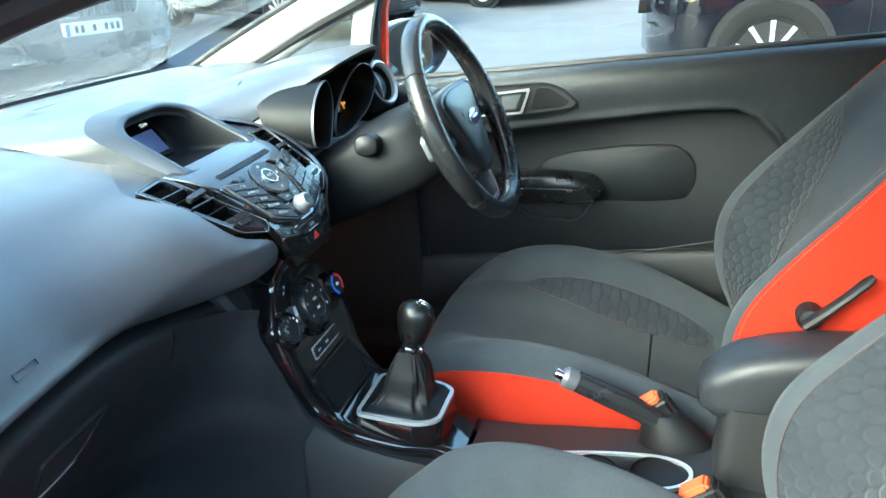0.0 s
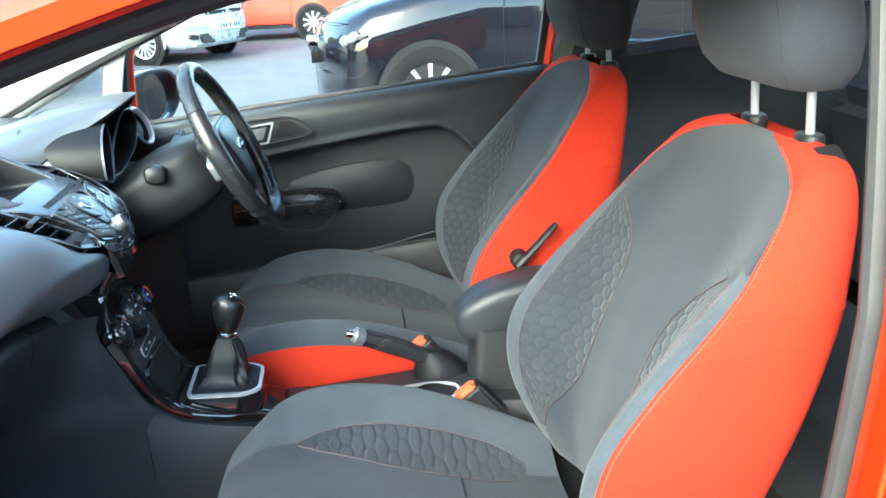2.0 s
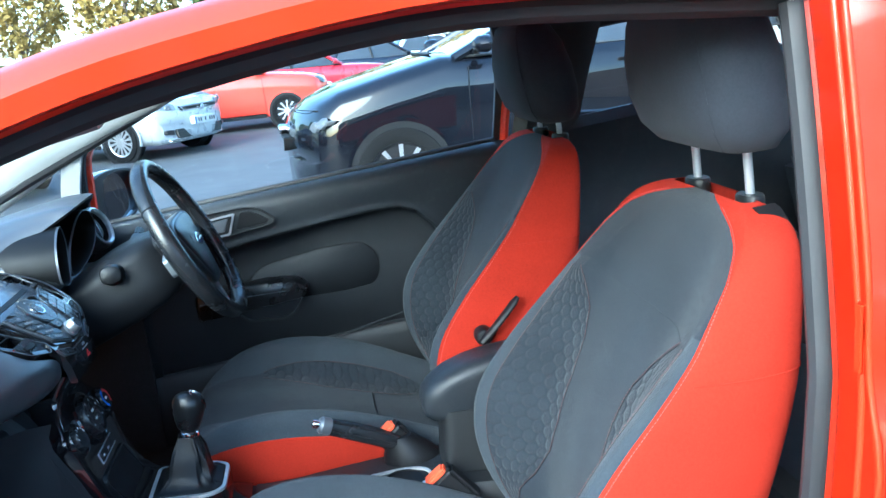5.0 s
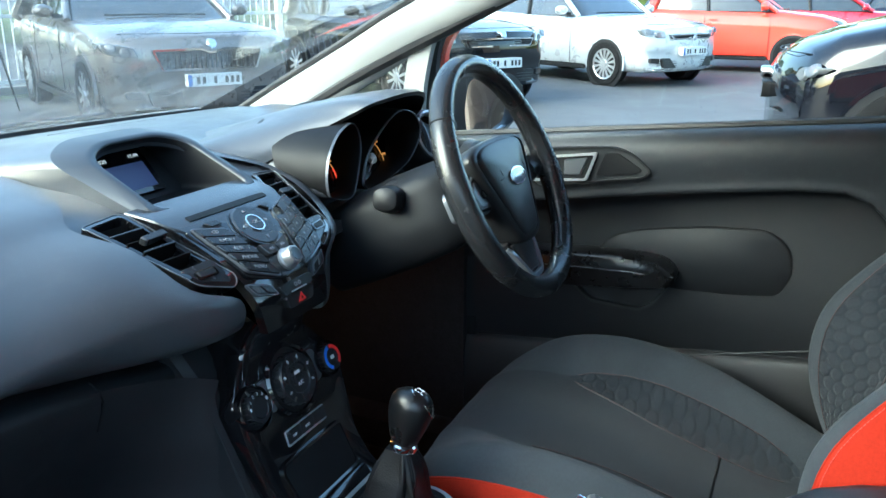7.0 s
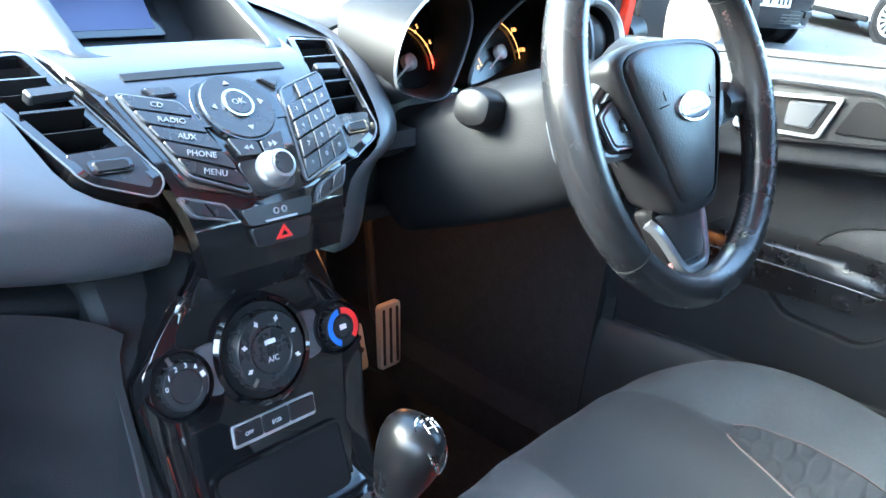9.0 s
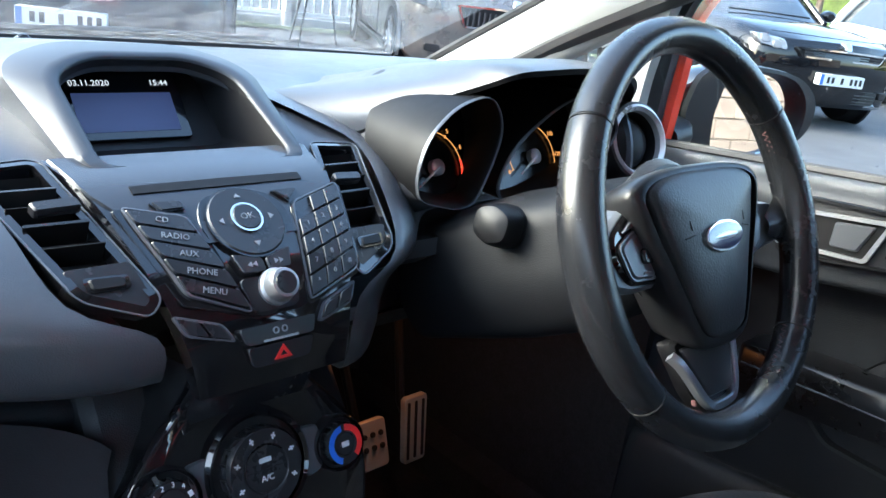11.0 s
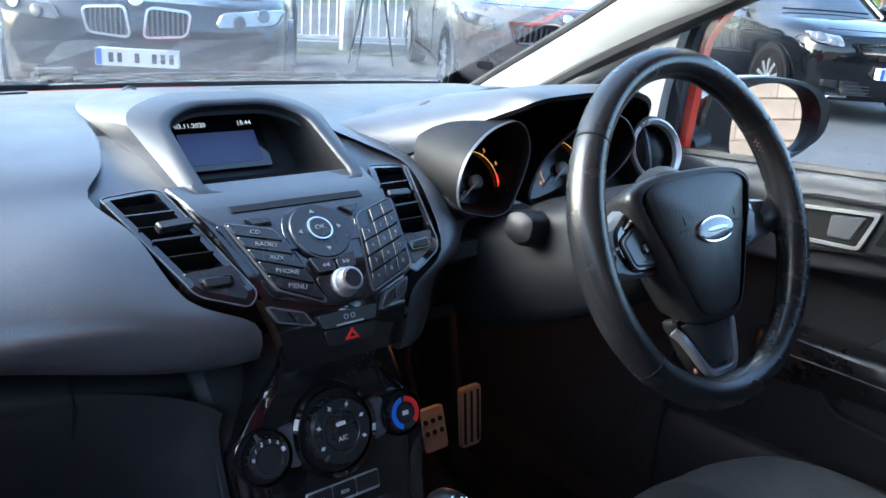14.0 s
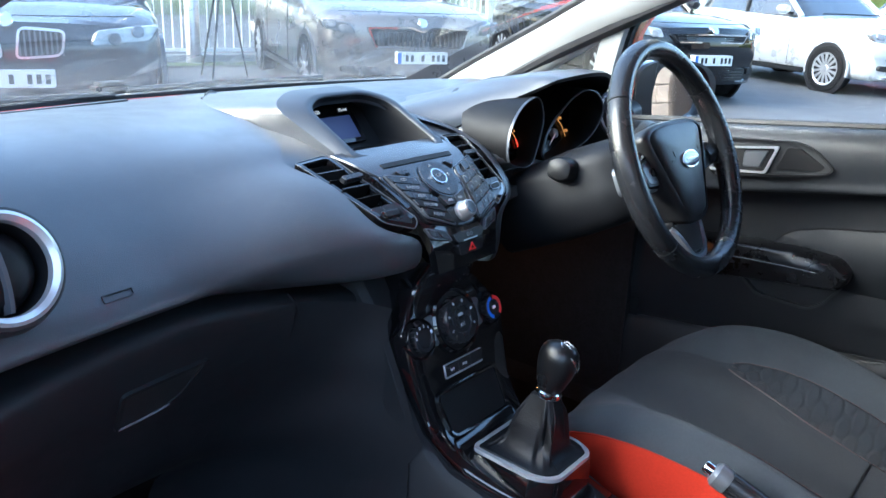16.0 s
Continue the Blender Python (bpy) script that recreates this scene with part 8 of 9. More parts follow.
def parked(label, at, colour, L=4.0, W=1.72, H=1.46, base=2.5, rw=0.30, hood=0.90, belt=0.95, screen=0.55, roof_f=-0.15, roof_r=-1.35, tail=-1.85, nose=0.72, style="bars", rim="spokes", grille_w=0.5, grille_z=(0.60, 0.74), lamp=(0.44, 0.74, 0.70, 0.82), lower=True, plate=True, snub=0.26, drop=0.0, rear=False):
    """A parked car, nose towards local +y: body, glasshouse, wheels, lamps, grille, plate, mirrors, handles and shut lines."""
    car_ = thing("parked_car", label, "car", "parked cars", at=at)
    w = W / 2
    yf, yr = L / 2, -L / 2
    ax_f = yf - 0.80
    ax_r = ax_f - base

    def bulge(y):
        f = max(0.0, (y - (yf - 0.5)) / 0.5)
        r = max(0.0, ((yr + 0.45) - y) / 0.45)
        return -snub * f * f + 0.20 * r * r

    st = [(yr, 0.30, 0.72, 0.86), (yr + 0.06, 0.24, 0.90, 0.94), (yr + 0.35, 0.20, 0.98, 0.99), (ax_r, 0.20, belt + 0.05, 1.0), (ax_r + 0.6, 0.20, belt + 0.03, 1.0), (0.0, 0.20, belt + 0.01, 1.0), (screen - 0.1, 0.20, belt, 1.0), (screen + 0.15, 0.20, hood + 0.03, 1.0),
          (ax_f, 0.20, hood - drop * 0.4, 0.995), (yf - 0.40, 0.20, hood - 0.045 - drop * 0.8, 0.975), (yf - 0.18, 0.20, hood - 0.10 - drop, 0.94), (yf - 0.05, 0.22, nose, 0.90), (yf, 0.28, nose - 0.10, 0.86)]
    rows = []
    for y, zb, zt, k in st:
        ww = w * k
        pts = [(0.0, zb), (0.55 * ww, zb), (0.90 * ww, zb + 0.01), (0.975 * ww, zb + 0.10), (0.985 * ww, zb + 0.28), (1.0 * ww, max(zb + 0.32, zt - 0.26)), (0.985 * ww, zt - 0.11), (0.93 * ww, zt - 0.035), (0.78 * ww, zt - 0.004), (0.4 * ww, zt + 0.018), (0.0, zt + 0.024)]
        full = pts + [(-x, z) for x, z in pts[-2:0:-1]]
        rows.append([Vector((x, y + bulge(y) * (x / w) ** 2, z)) for x, z in full])
    zc = 0.28 + (nose - 0.38) * 0.5
    for q in (0.55, 0.02):
        rows.append([Vector((v.x, v.y + 0.004 * (1 - q), zc + (v.z - zc) * q)) for v in rows[len(st) - 1]])
    part("body", lofted(rows), colour, car_, smooth=55)
    # Glasshouse.
    gh = []
    for t in (0.0, 0.35, 0.7, 0.93):
        z = belt - 0.02 + (H - belt) * t
        a, b = screen + 0.12 + (roof_f - screen - 0.12) * t, tail + (roof_r - tail) * t
        ww = w * (0.90 - 0.18 * t)
        o = rounded([(-ww, b), (ww, b), (ww, a - 0.10), (ww * 0.8, a), (-ww * 0.8, a), (-ww, a - 0.10)], 0.10, 3)
        gh.append([Vector((p.x, p.y, z)) for p in o])
    part("glasshouse", lofted(gh), "car_glass", car_, "tinted windows reflecting the sky", smooth=50)
    rf = []
    for t, k in ((0.86, 1.012), (0.95, 0.99), (1.0, 0.9), (1.02, 0.5)):
        z = belt - 0.02 + (H - belt) * t
        tt = min(t, 0.95)
        a, b = screen + 0.12 + (roof_f - screen - 0.12) * tt, tail + (roof_r - tail) * tt
        ww = w * (0.90 - 0.18 * tt) * k
        m_ = (a + b) / 2
        a, b = m_ + (a - m_) * k, m_ + (b - m_) * k
        o = rounded([(-ww, b), (ww, b), (ww, a - 0.10), (ww * 0.8, a), (-ww * 0.8, a), (-ww, a - 0.10)], 0.10, 3)
        rf.append([Vector((p.x, p.y, z)) for p in o])
    part("roof", lofted(rf), colour, car_, smooth=50)
    for s in (-1, 1):
        def side(y, t, out=1.012):
            return Vector((s * w * (0.90 - 0.18 * t) * out, y, belt - 0.02 + (H - belt) * t))
        a0, a1 = screen + 0.06, roof_f - 0.02
        part("screen_pillar", sweep(bmesh.new(), [side(a0, 0.0), side((a0 + a1) / 2, 0.5), side(a1, 0.95)], circle(0.036, 8)), colour, car_)
        ym = (screen + roof_r) / 2 - 0.15
        part("door_pillar", sweep(bmesh.new(), [side(ym + 0.04, 0.0), side(ym, 0.5), side(ym - 0.03, 0.95)], circle(0.030, 8)), "dark", car_)
        part("rear_pillar", sweep(bmesh.new(), [side(tail + 0.22, 0.0), side((tail + roof_r) / 2 + 0.12, 0.5), side(roof_r + 0.05, 0.95)], circle(0.075, 8)), colour, car_)
        part("window_line", tube([side(screen, 0.02), side(0, 0.02), side(tail + 0.2, 0.02)], 0.010, 6), "chrome" if style == "kidney" else "rubber", car_)
        # Shut lines, handles and mirror.
        for yy in (screen - 0.02, ym):
            part("shut_line", tube([Vector((s * w * 1.001, yy, 0.30)), Vector((s * w * 1.004, yy, belt - 0.28)), Vector((s * w * 0.99, yy - 0.01, belt - 0.07))], 0.004, 5), "dark", car_)
        hd = part("door_handle", boxed((s * w * 1.0, ym + 0.13, belt - 0.14), (0.03, 0.15, 0.025), 0.010), "chrome" if style in ("kidney",) else colour, car_)
        mr = part("mirror", lofted([[Vector((s * (w + 0.02 + dx), screen - 0.12 + dy, belt + 0.07 + q[1] * 0.065 * k)) + Vector((s * q[0] * 0.095 * k, 0, 0)) for q in circle(1, 14)] for k, dx, dy in ((0.9, 0.07, -0.05), (1.0, 0.07, -0.03), (0.9, 0.065, 0.03), (0.5, 0.06, 0.06))]), colour, car_)
        part("mirror_foot", boxed((s * (w - 0.02), screen - 0.10, belt + 0.02), (0.10, 0.05, 0.04), 0.012), "dark", mr)
        part("sill_trim", boxed((s * w * 0.985, (ax_f + ax_r) / 2, 0.24), (0.03, base - 0.75, 0.07), 0.015), "dark" if style != "kidney" else colour, car_)
        for ya in (ax_f, ax_r):
            rr = rw + 0.055
            part("wheel_arch", sweep(bmesh.new(), [Vector((s * w * 0.992, ya + rr * math.cos(a), rw + rr * math.sin(a))) for a in [radians(-12 + 204 * i / 18) for i in range(19)]], [(-0.016, -0.016), (0.008, -0.016), (0.008, 0.010), (-0.016, 0.012)], up=Vector((1, 0, 0))), colour, car_)
            # Flat black disc on the uncut body stands for the shaded arch gap.
            part("arch_gap_disc", lathe([(0.0, -0.02), (rr, -0.02), (rr, 0.010), (0.0, 0.011)], pose(s * (w - 0.006), ya, rw, 0, s * 90, 0), 28), "dark", car_)
            wh = thing_part("wheel", car_)
            T = pose(s * (w - 0.10), ya, rw, 0, s * 90, 0)
            part_into(wh, lathe([(rw * 0.62, -0.08), (rw * 0.95, -0.085), (rw, -0.05), (rw, 0.085), (rw * 0.96, 0.115), (rw * 0.80, 0.122), (rw * 0.70, 0.112), (rw * 0.68, 0.09)], T, 36), "tyre")
            part("rim", lathe([(rw * 0.70, 0.105), (rw * 0.69, 0.118), (rw * 0.64, 0.112), (rw * 0.60, 0.085), (0.0, 0.07)], T, 36), "alloy" if rim == "cover" else "dark", wh, "wheel rim")
            n = 14 if rim == "cover" else 10
            for i in range(n):
                a = 360 / n * i
                part("spoke", lofted([[T @ pose(0, 0, 0, 0, 0, a) @ Vector((r_, q * wd, z_)) for q, z_ in ((-1, zz - 0.02), (-1, zz), (1, zz), (1, zz - 0.02))] for r_, wd, zz in ((rw * 0.10, 0.016, 0.105), (rw * 0.42, 0.014, 0.116), (rw * 0.66, 0.017 if n == 10 else 0.022, 0.112))]), "alloy", wh)
            part("hub_cap", lathe([(rw * 0.17, 0.09), (rw * 0.16, 0.118), (rw * 0.08, 0.122), (0, 0.122)], T, 18), "alloy", wh)

    def fr(a, b, h):
        f = 1 - max(0.0, (b - nose + 0.10)) * 1.1
        return Vector((a, yf - (snub + 0.002) * (a / w) ** 2 - max(0.0, b - nose + 0.04) * 0.55 + h, b))

    def fpart(name, poly, h0, h1, mat, edge=0.004, r=0.02, lab="", parent=None):
        return part(name, slab(rounded(poly, r, 4), fr, h0, h1, edge), mat, parent or car_, lab)
    gw, (g0, g1) = grille_w, grille_z
    if style == "kidney":
        for s in (-1, 1):
            o = rounded([(s * 0.03, g0), (s * 0.30, g0 + 0.02), (s * 0.33, g1 - 0.02), (s * 0.06, g1)], 0.05, 5)
            kd = part("grille", slab(o, fr, -0.03, 0.020), "dark", car_, "kidney-shaped grille")
            part("grille_rim", frame_of(o, inset(o, 0.014), fr, -0.02, 0.034), "silver", kd, "chrome grille rim")
            for i in range(9):
                a = s * (0.062 + 0.030 * i)
                part("grille_bar", slab([Vector((a - 0.005, g0 + 0.02)), Vector((a + 0.005, g0 + 0.02)), Vector((a + 0.005, g1 - 0.02)), Vector((a - 0.005, g1 - 0.02))], fr, 0.0, 0.030), "satin", kd)
    else:
        o = rounded([(-gw * 0.86, g0), (gw * 0.86, g0), (gw, g1 - 0.01), (0.10, g1), (0.0, g1 - (0.035 if style == "vee" else 0.0)), (-0.10, g1), (-gw, g1 - 0.01)], 0.025, 4)
        gr = part("grille", slab(o, fr, -0.03, 0.034), "dark", car_, "dark grille")
        part("grille_rim", frame_of(o, inset(o, 0.016), fr, -0.02, 0.046), "chrome" if lower else "dark", gr, "grille rim")
        if style == "vee":
            for i in range(19):
                a = -gw * 0.8 + gw * 1.6 * i / 18
                part("grille_bar", slab([Vector((a - 0.006, g0 + 0.018)), Vector((a + 0.006, g0 + 0.018)), Vector((a + 0.006, g1 - 0.05)), Vector((a - 0.006, g1 - 0.05))], fr, 0.0, 0.043), "rubber", gr)
        else:
            for i in range(3):
                b = g0 + (g1 - g0) * (i + 1) / 4
                part("grille_bar", slab([Vector((-gw * 0.84, b - 0.006)), Vector((gw * 0.84, b - 0.006)), Vector((gw * 0.84, b + 0.006)), Vector((-gw * 0.84, b + 0.006))], fr, 0.0, 0.042), "rubber", gr)
    part("badge", slab([Vector(q) for q in disc_poly(0, g1 + (0.035 if style != "vwb" else -0.055), 0.042, 20)], fr, -0.02, 0.054, 0.008), "chrome", car_, "round chrome badge")
    l0, l1, z0, z1 = lamp
    for s in (-1, 1):
        o = [(s * l0 * w / 0.86, z0 + 0.02), (s * l1 * w / 0.86, z0 + 0.05), (s * (l1 + 0.05) * w / 0.86, z1 + 0.01), (s * (l0 + 0.04) * w / 0.86, z1 - 0.02)]
        lp = part("headlamp", slab(rounded(o, 0.035, 4), fr, -0.05, 0.022, 0.014), "lamp", car_, "clear headlamp")
        for q in (0.35, 0.68):
            c = Vector(o[0]).lerp(Vector(o[2]), q)
            part("projector", slab([Vector(v) for v in disc_poly(c.x, c.y, 0.040, 16)], fr, 0.0, 0.0245, 0.006), "satin", lp)
        if lower:
            fpart("fog_lamp", [(s * w * 0.66, 0.33), (s * w * 0.80, 0.34), (s * w * 0.80, 0.40), (s * w * 0.66, 0.40)], -0.02, 0.045, "dark", 0.004, 0.02, "dark fog-lamp recess")
    if lower:
        lo = fpart("lower_intake", [(-w * 0.58, 0.27), (w * 0.58, 0.27), (w * 0.62, 0.40), (-w * 0.62, 0.40)], -0.02, 0.042, "dark", 0.004, 0.03, "dark lower intake")
        for i in range(3):
            fpart("intake_bar", [(-w * 0.57, 0.295 + 0.03 * i), (w * 0.57, 0.295 + 0.03 * i), (w * 0.57, 0.303 + 0.03 * i), (-w * 0.57, 0.303 + 0.03 * i)], 0.0, 0.050, "rubber", 0, 0.002, "", lo)
        fpart("chin_line", [(-w * 0.74, 0.245), (w * 0.74, 0.245), (w * 0.72, 0.262), (-w * 0.72, 0.262)], -0.02, 0.052, "chrome" if style != "kidney" else colour, 0.002, 0.004)
    part("bonnet_line", tube([fr(x, nose + 0.06, 0.0) for x in [w * 0.8 * k / 6 for k in range(-6, 7)]], 0.004, 5), "dark", car_)
    part("wiper", tube([Vector((-0.5, screen + 0.17, belt + 0.03)), Vector((0.1, screen + 0.19, belt + 0.035)), Vector((0.5, screen + 0.15, belt + 0.03))], 0.010, 6), "dark", car_)
    if rear:
        for s in (-1, 1):
            part("tail_lamp", boxed((0, 0, 0), (0.24, 0.16, 0.15), 0.035, pose(s * w * 0.80, yr + 0.17, belt - 0.16, 0, 0, s * 30), 3), "redmark", car_, "red tail lamp")
    if not plate:
        return car_
    pl = part("number_plate", slab(rounded([(-0.245, 0.435), (0.245, 0.435), (0.245, 0.54), (-0.245, 0.54)], 0.008, 2), lambda a, b, h: Vector((a, yf + 0.052 + h, b)), -0.07, 0.012, 0.003), "plate", car_, "white number plate with a blue band")
    part("plate_band", boxed((0.224, yf + 0.0645, 0.4875), (0.036, 0.003, 0.097), 0.0), "plate_blue", pl)
    for i in range(8):
        if i in (3, 5):
            continue
        part("plate_bar", boxed((-0.205 + 0.051 * i, yf + 0.0645, 0.4875), (0.028, 0.003, 0.058), 0.0), "dark", pl)
    return car_


navy = paint("navy_paint", (0.005, 0.008, 0.018), 0.0)
brown = paint("brown_grey_paint", (0.15, 0.132, 0.118), 0.5)
black = paint("black_paint", (0.004, 0.0045, 0.006), 0.0, 1.0, 0.0)
slate = paint("slate_paint", (0.05, 0.065, 0.075), 0.4)
silver_p = paint("silver_white_paint", (0.48, 0.51, 0.53), 0.4)
coral = paint("coral_red_paint", (0.62, 0.05, 0.03), 0.0)
crimson = paint("crimson_paint", (0.45, 0.015, 0.03), 0.1)
white_p = paint("white_paint", (0.75, 0.76, 0.77), 0.0)

suv = paint("blue_black_paint", (0.004, 0.0045, 0.007), 0.0, 1.0, 0.0)
parked("dark navy saloon with twin kidney grille, wet paint", pose(2.64, 6.66, GZ, 0, 0, 150), navy, L=4.75, W=1.86, H=1.46, base=2.95, rw=0.33, hood=0.92, belt=0.96, screen=0.75, nose=0.80, style="kidney", grille_z=(0.60, 0.80), lamp=(0.42, 0.78, 0.66, 0.80), tail=-2.1, roof_r=-1.2, roof_f=0.0)
parked("brown-grey hatchback with vertical-bar grille", pose(6.20, 6.35, GZ, 0, 0, 150), brown, L=4.65, W=1.81, H=1.46, base=2.68, rw=0.32, hood=0.95, belt=0.98, screen=0.70, nose=0.82, style="vee", grille_w=0.50, grille_z=(0.57, 0.76), lamp=(0.56, 0.80, 0.66, 0.80), tail=-2.2, roof_r=-1.5, roof_f=0.0)
parked("glossy black hatchback with chrome grille edge", pose(8.93, 4.47, GZ, 0, 0, 150), black, L=4.07, W=1.73, H=1.47, tail=-2.0, roof_r=-1.72, base=2.58, rw=0.31, hood=0.92, belt=0.96, screen=0.52, nose=0.80, grille_w=0.50, grille_z=(0.66, 0.76), lamp=(0.54, 0.80, 0.68, 0.82))
parked("pale silver hatchback with covered wheels", pose(12.07, 2.86, GZ, 0, 0, 150), silver_p, L=3.97, W=1.68, H=1.46, base=2.47, rw=0.30, hood=0.90, belt=0.94, screen=0.50, nose=0.78, style="vwb", rim="cover", grille_w=0.42, grille_z=(0.64, 0.72), lamp=(0.46, 0.78, 0.64, 0.78))
parked("small coral red city car", pose(14.6, 0.95, GZ, 0, 0, 180), coral, L=3.55, W=1.63, H=1.49, base=2.30, rw=0.29, hood=0.95, belt=0.98, screen=0.62, nose=0.80, grille_w=0.2, grille_z=(0.58, 0.62), lamp=(0.50, 0.66, 0.68, 0.84), tail=-1.55, roof_r=-1.15, roof_f=0.0)
parked("deep crimson hatchback further down the row", pose(18.2, -0.5, GZ, 0, 0, 190), crimson, L=4.0, H=1.47, tail=-1.85)
parked("dark blue hatchback further down the row", pose(22.0, -2.6, GZ, 0, 0, 190), navy, L=4.1, H=1.47)
parked("white hatchback at the end of the row", pose(26.0, -4.8, GZ, 0, 0, 190), white_p, L=4.1, H=1.47)
parked("slate hatchback at the end of the row", pose(30.0, -7.2, GZ, 0, 0, 190), slate, L=4.1, H=1.47)
parked("large blue-black crossover with swept headlamps", pose(5.46, -2.40, GZ, 0, 0, 2), suv, plate=False, rear=True, lower=False, snub=0.30, L=4.35, W=1.84, H=1.68, base=2.62, rw=0.35, hood=1.13, drop=0.13, belt=1.15, screen=0.85, nose=0.80, tail=-2.0, roof_r=-1.6, roof_f=-0.25, grille_w=0.25, grille_z=(0.54, 0.66), lamp=(0.66, 0.82, 0.70, 0.79))

# Unseen car, assumed here to fill reflections and low light on the open side.
parked("dark navy unseen hatchback added alongside the open door", pose(-4.1, -0.2, GZ), navy, L=4.1, W=1.78, H=1.50)

# ---- railings ----
fence = thing("fence", "white painted steel railings on a low kerb", "fence", at=pose(4, 9.5, GZ, 0, 0, -19.3))
M["railing"] = surface("white_railing", (0.72, 0.74, 0.74), 0.45, mottle=0.08, dirt=0.3)
M["kerb"] = surface("kerb_concrete", (0.33, 0.33, 0.31), 0.85, grain=0.8, grain_scale=80, mottle=0.2, dirt=0.3)
bar_me = bpy.data.meshes.new("bar")
bmt = lofted([[Vector((x, y, z)) for x, y in circle(0.011, 6)] for z in (0.16, 1.16)])
bmt.to_mesh(bar_me)
bmt.free()
bar_me.materials.append(M["railing"])
FX0, FX1 = -6.0, 13.0
n = int((FX1 - FX0) / 0.115)
for k in range(n):
    ob = new("bar", bar_me)
    ob.parent = fence
    ob.location = (FX0 + 0.115 * k - 4, 0, 0)
for k in range(9):
    part("post", boxed((FX0 - 4 + (FX1 - FX0) * k / 8, 0.02, 0.64), (0.09, 0.09, 1.28), 0.01), "railing", fence, "square white fence post")
for z in (0.16, 0.95, 1.16):
    part("rail", boxed(((FX0 + FX1) / 2 - 4, 0, z), (FX1 - FX0, 0.035, 0.045), 0.006), "railing", fence)
part("kerb", boxed(((FX0 + FX1) / 2 - 4, -0.08, 0.045), (FX1 - FX0, 0.16, 0.13), 0.015), "kerb", fence, "concrete kerb under the railings")
vg = sheet("verge", -20, 20, -0.62, -0.18, GZ + 0.02, "grass", "narrow grass verge along the railings", "grass verge")
vg.matrix_world = pose(4, 9.5, 0, 0, 0, -19.3)
sheet("far_lawn", -60, 80, 19, 70, GZ + 0.02, "grass", "mown grass beyond the railings", "lawn")

# ---- block wall behind ----
wall = thing("block_wall", "buff concrete block wall behind the parked car", "wall", kind="structure", at=pose(0, -6.2, GZ))
M["block"] = surface("buff_block", (0.27, 0.215, 0.175), 0.85, grain=0.8, grain_scale=60, mottle=0.18, mottle_scale=4)
M["mortar"] = surface("mortar", (0.35, 0.33, 0.30), 0.9)
part("core", boxed((0.0, -0.13, 1.0), (18.0, 0.18, 1.96), 0.0), "mortar", wall)
blk = bpy.data.meshes.new("block")
bmt = boxed((0, 0, 0), (0.43, 0.06, 0.205), 0.008, seg=1)
bmt.to_mesh(blk)
bmt.free()
blk.materials.append(M["block"])
for r in range(9):
    for c in range(31):
        ob = new("block", blk)
        ob.parent = wall
        ob.location = (-5.7 + 0.44 * c + (0.22 if r % 2 else 0), -0.02, 0.11 + 0.215 * r)

# Plain unseen side wall, added to cut low sky light and reflections.
M["stucco"] = surface("grey_stucco", (0.24, 0.24, 0.24), 0.9, grain=0.6, grain_scale=50, mottle=0.12, mottle_scale=1.2, dirt=0.15)
tagged(part("west_shade_wall", boxed((-9.6, 0.5, GZ + 1.7), (0.22, 13.6, 3.4), 0.02), "stucco"), "plain grey unseen wall added to block low sky light", "wall", kind="structure")

# ---- trees and hedge far off ----
def tree_at(x, y, h, seed, colour, label):
    random.seed(seed)
    t = thing("tree", label, "tree", "far trees", at=pose(x, y, GZ))
    b = bmesh.new()
    sweep(b, [Vector((0, 0, 0)), Vector((0.06, 0.03, h * 0.25)), Vector((0.0, 0.1, h * 0.5)), Vector((0.1, 0, h * 0.8))], circle(0.16, 8), scale=[1.2, 0.9, 0.6, 0.2])
    for k in range(7):
        a = random.uniform(0, 6.28)
        z = h * random.uniform(0.3, 0.6)
        e = Vector((math.cos(a) * h * 0.28, math.sin(a) * h * 0.28, z + h * 0.18))
        sweep(b, [Vector((0.03, 0.05, z)), e * 0.5 + Vector((0, 0, z * 0.5)), e], circle(0.06, 6), scale=[1, 0.7, 0.3])
    part("trunk", b, "bark", t)
    verts, faces = [], []
    for k in range(900):
        a, u = random.uniform(0, 6.283), random.uniform(-1, 1)
        r = random.uniform(0.45, 1.0) ** 0.5
        lump = 1 + 0.28 * noise.noise(Vector((math.cos(a) * 1.7 + seed, math.sin(a) * 1.7, u * 1.7)))
        c = Vector((math.cos(a) * math.sqrt(1 - u * u) * h * 0.34 * r * lump, math.sin(a) * math.sqrt(1 - u * u) * h * 0.34 * r * lump, h * 0.66 + u * h * 0.33 * r * lump))
        for q in range(3):
            d1 = Vector((random.gauss(0, 1), random.gauss(0, 1), random.gauss(0, 1))).normalized()
            d2 = d1.cross(Vector((random.gauss(0, 1), random.gauss(0, 1), random.gauss(0, 1)))).normalized()
            s = random.uniform(0.07, 0.15) * h / 5
            o = c + Vector((random.gauss(0, 0.1), random.gauss(0, 0.1), random.gauss(0, 0.1)))
            i = len(verts)
            verts += [o - d1 * s, o + d2 * s * 0.6, o + d1 * s, o - d2 * s * 0.6]
            faces.append((i, i + 1, i + 2, i + 3))
    me = bpy.data.meshes.new("crown")
    me.from_pydata(verts, [], faces)
    me.materials.append(M[colour])
    ob = new("crown", me)
    ob.parent = t
    tagged(ob, kind="stuff")


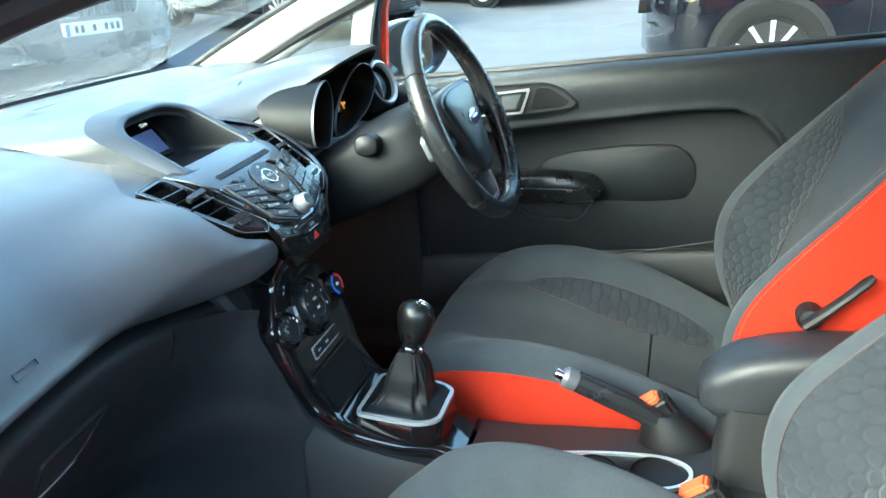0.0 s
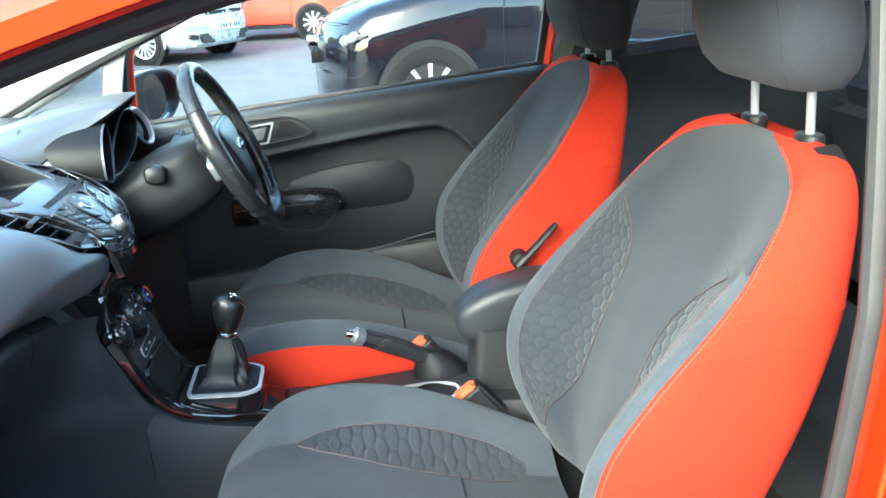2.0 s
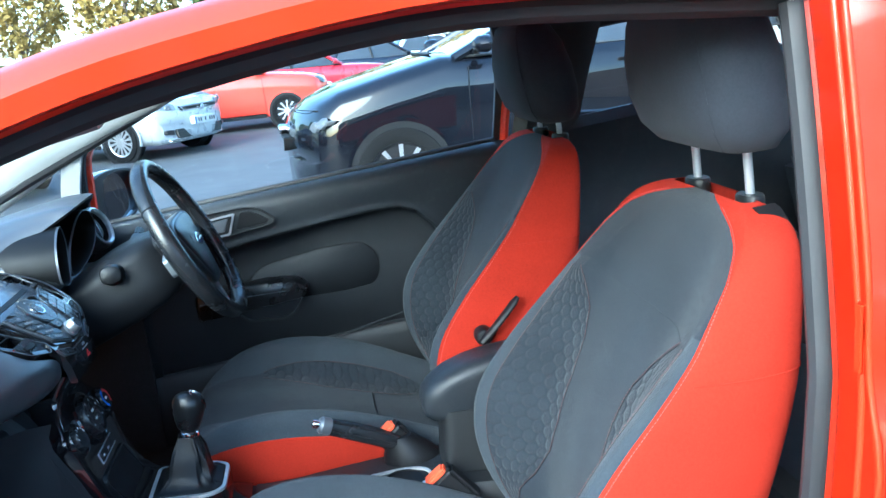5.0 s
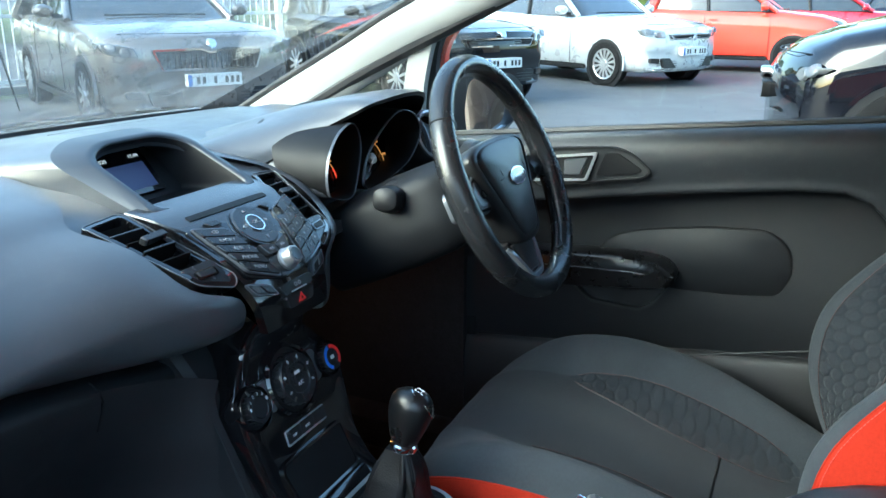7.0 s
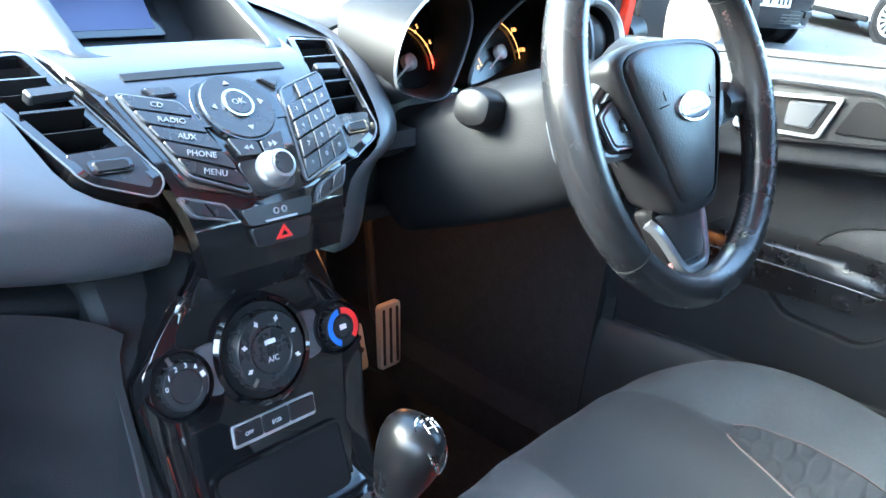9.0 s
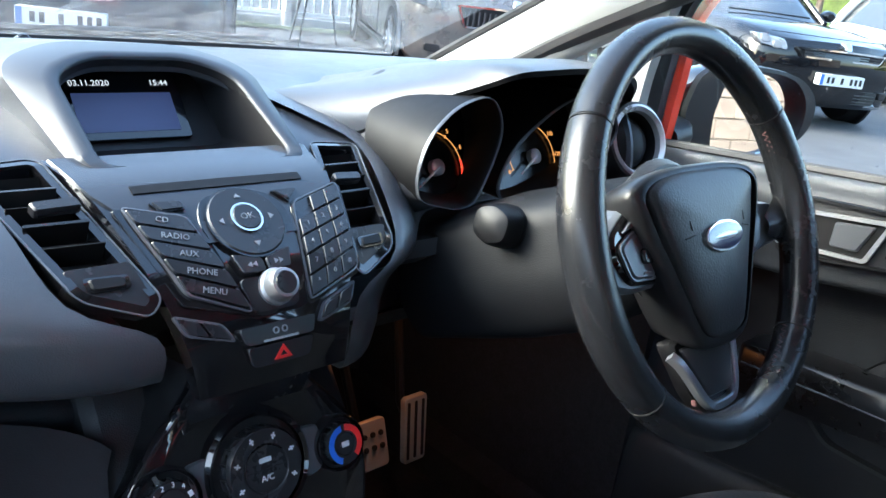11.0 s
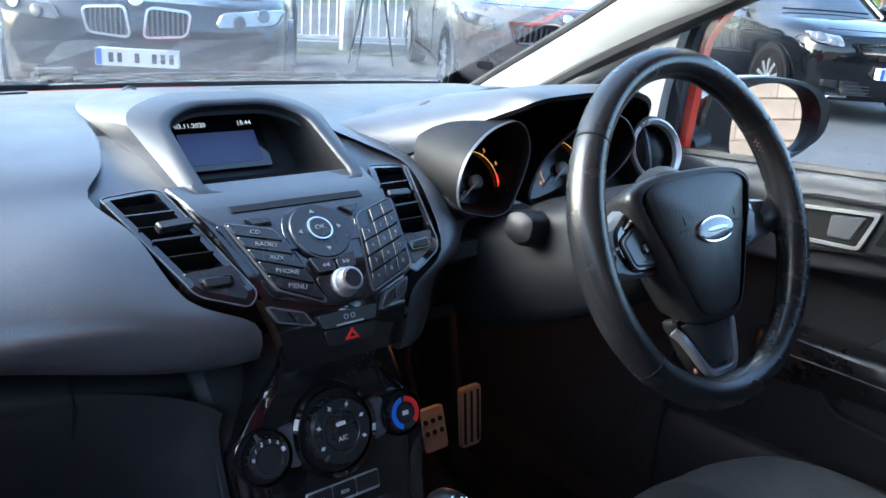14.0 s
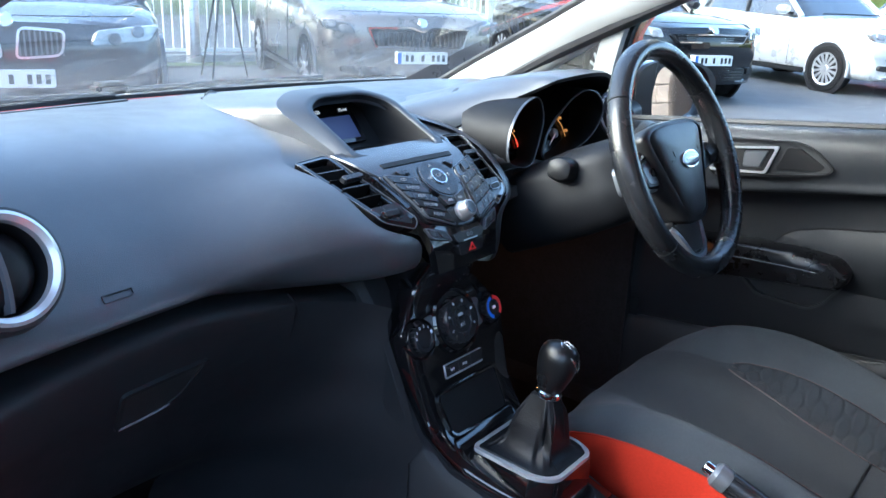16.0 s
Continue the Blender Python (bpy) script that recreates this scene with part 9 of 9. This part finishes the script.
M["bark"] = surface("bark", (0.12, 0.09, 0.07), 0.9, grain=0.8, grain_scale=60)
M["leaf_gold"] = surface("autumn_leaves", (0.24, 0.17, 0.04), 0.8, mottle=0.35, mottle_scale=2)
M["leaf_green"] = surface("green_leaves", (0.09, 0.13, 0.03), 0.8, mottle=0.35, mottle_scale=2)
random.seed(3)
for k in range(11):
    tree_at(38 + random.uniform(-2, 5), 16 - 4.6 * k, random.uniform(5.5, 7.5), 20 + k, "leaf_gold" if k % 3 else "leaf_green", "autumn tree with yellowing leaves" if k % 3 else "dark green leafy tree beyond the railings")
for k in range(11):
    tree_at(-8 + 4.4 * k, 25 + random.uniform(-3, 4), random.uniform(6, 8.5), 60 + k, "leaf_gold" if k % 4 == 1 else "leaf_green", "autumn tree with yellowing leaves" if k % 4 == 1 else "dark green leafy tree beyond the railings")
part_l = thing("lamp_post", "slim grey street lamp post", "lamp post", at=pose(33, -6.2, GZ))
part("column", lathe([(0.08, 0), (0.07, 0.5), (0.05, 4), (0.04, 7)], Matrix.Identity(4), 12), "alloy", part_l)
part("lantern", boxed((0.0, -0.25, 7.0), (0.16, 0.6, 0.08), 0.03), "alloy", part_l)
tagged(part("hedge", boxed((42, -6, GZ + 1.0), (1.2, 60, 2.0), 0.25, seg=3), "leaf_green"), "clipped green hedge behind the parked cars", "hedge")

# ---- tripod and pole by the railings ----
tri_ = thing("tripod", "black folding tripod standing by the railings", "tripod", at=pose(5.05, 7.25, GZ))
for x, y in ((-0.35, -0.22), (0.34, 0.05), (-0.05, 0.40)):
    part("leg", tube([Vector((0, 0, 1.40)), Vector((x * 0.5, y * 0.5, 0.70)), Vector((x, y, 0.0))], 0.013, 8, scale=[1.3, 1.0, 0.8]), "dark", tri_)
part("head", boxed((0, 0, 1.43), (0.07, 0.07, 0.10), 0.015), "dark", tri_)
pole = thing("lamp_post", "grey galvanised lamp post by the railings", "lamp post", at=pose(5.64, 8.70, GZ))
part("column", lathe([(0.095, 0), (0.095, 0.9), (0.075, 0.95), (0.065, 3), (0.05, 6)], Matrix.Identity(4), 16), "alloy", pole)
part("lantern", boxed((0, 0.3, 6.0), (0.16, 0.6, 0.09), 0.03), "alloy", pole)

# ---- wipers on the red car ----
for x0, x1, yb in ((-0.02, 0.52, 0.905), (-0.55, -0.05, 0.89)):
    wi = thing("wiper", "black windscreen wiper at rest", "wiper", "wipers", at=pose(x0, yb, 1.07))
    part("arm", boxed((0.12, -0.01, 0.010), (0.26, 0.022, 0.012), 0.004), "dark", wi)
    part("blade", tube([Vector((0.02, -0.03, 0.012)), Vector((0.25, -0.04, 0.016)), Vector((x1 - x0, -0.05, 0.010))], 0.007, 6), "rubber", wi)
    part("cap", boxed((0, 0, 0.016), (0.075, 0.04, 0.024), 0.008), "dark", wi)
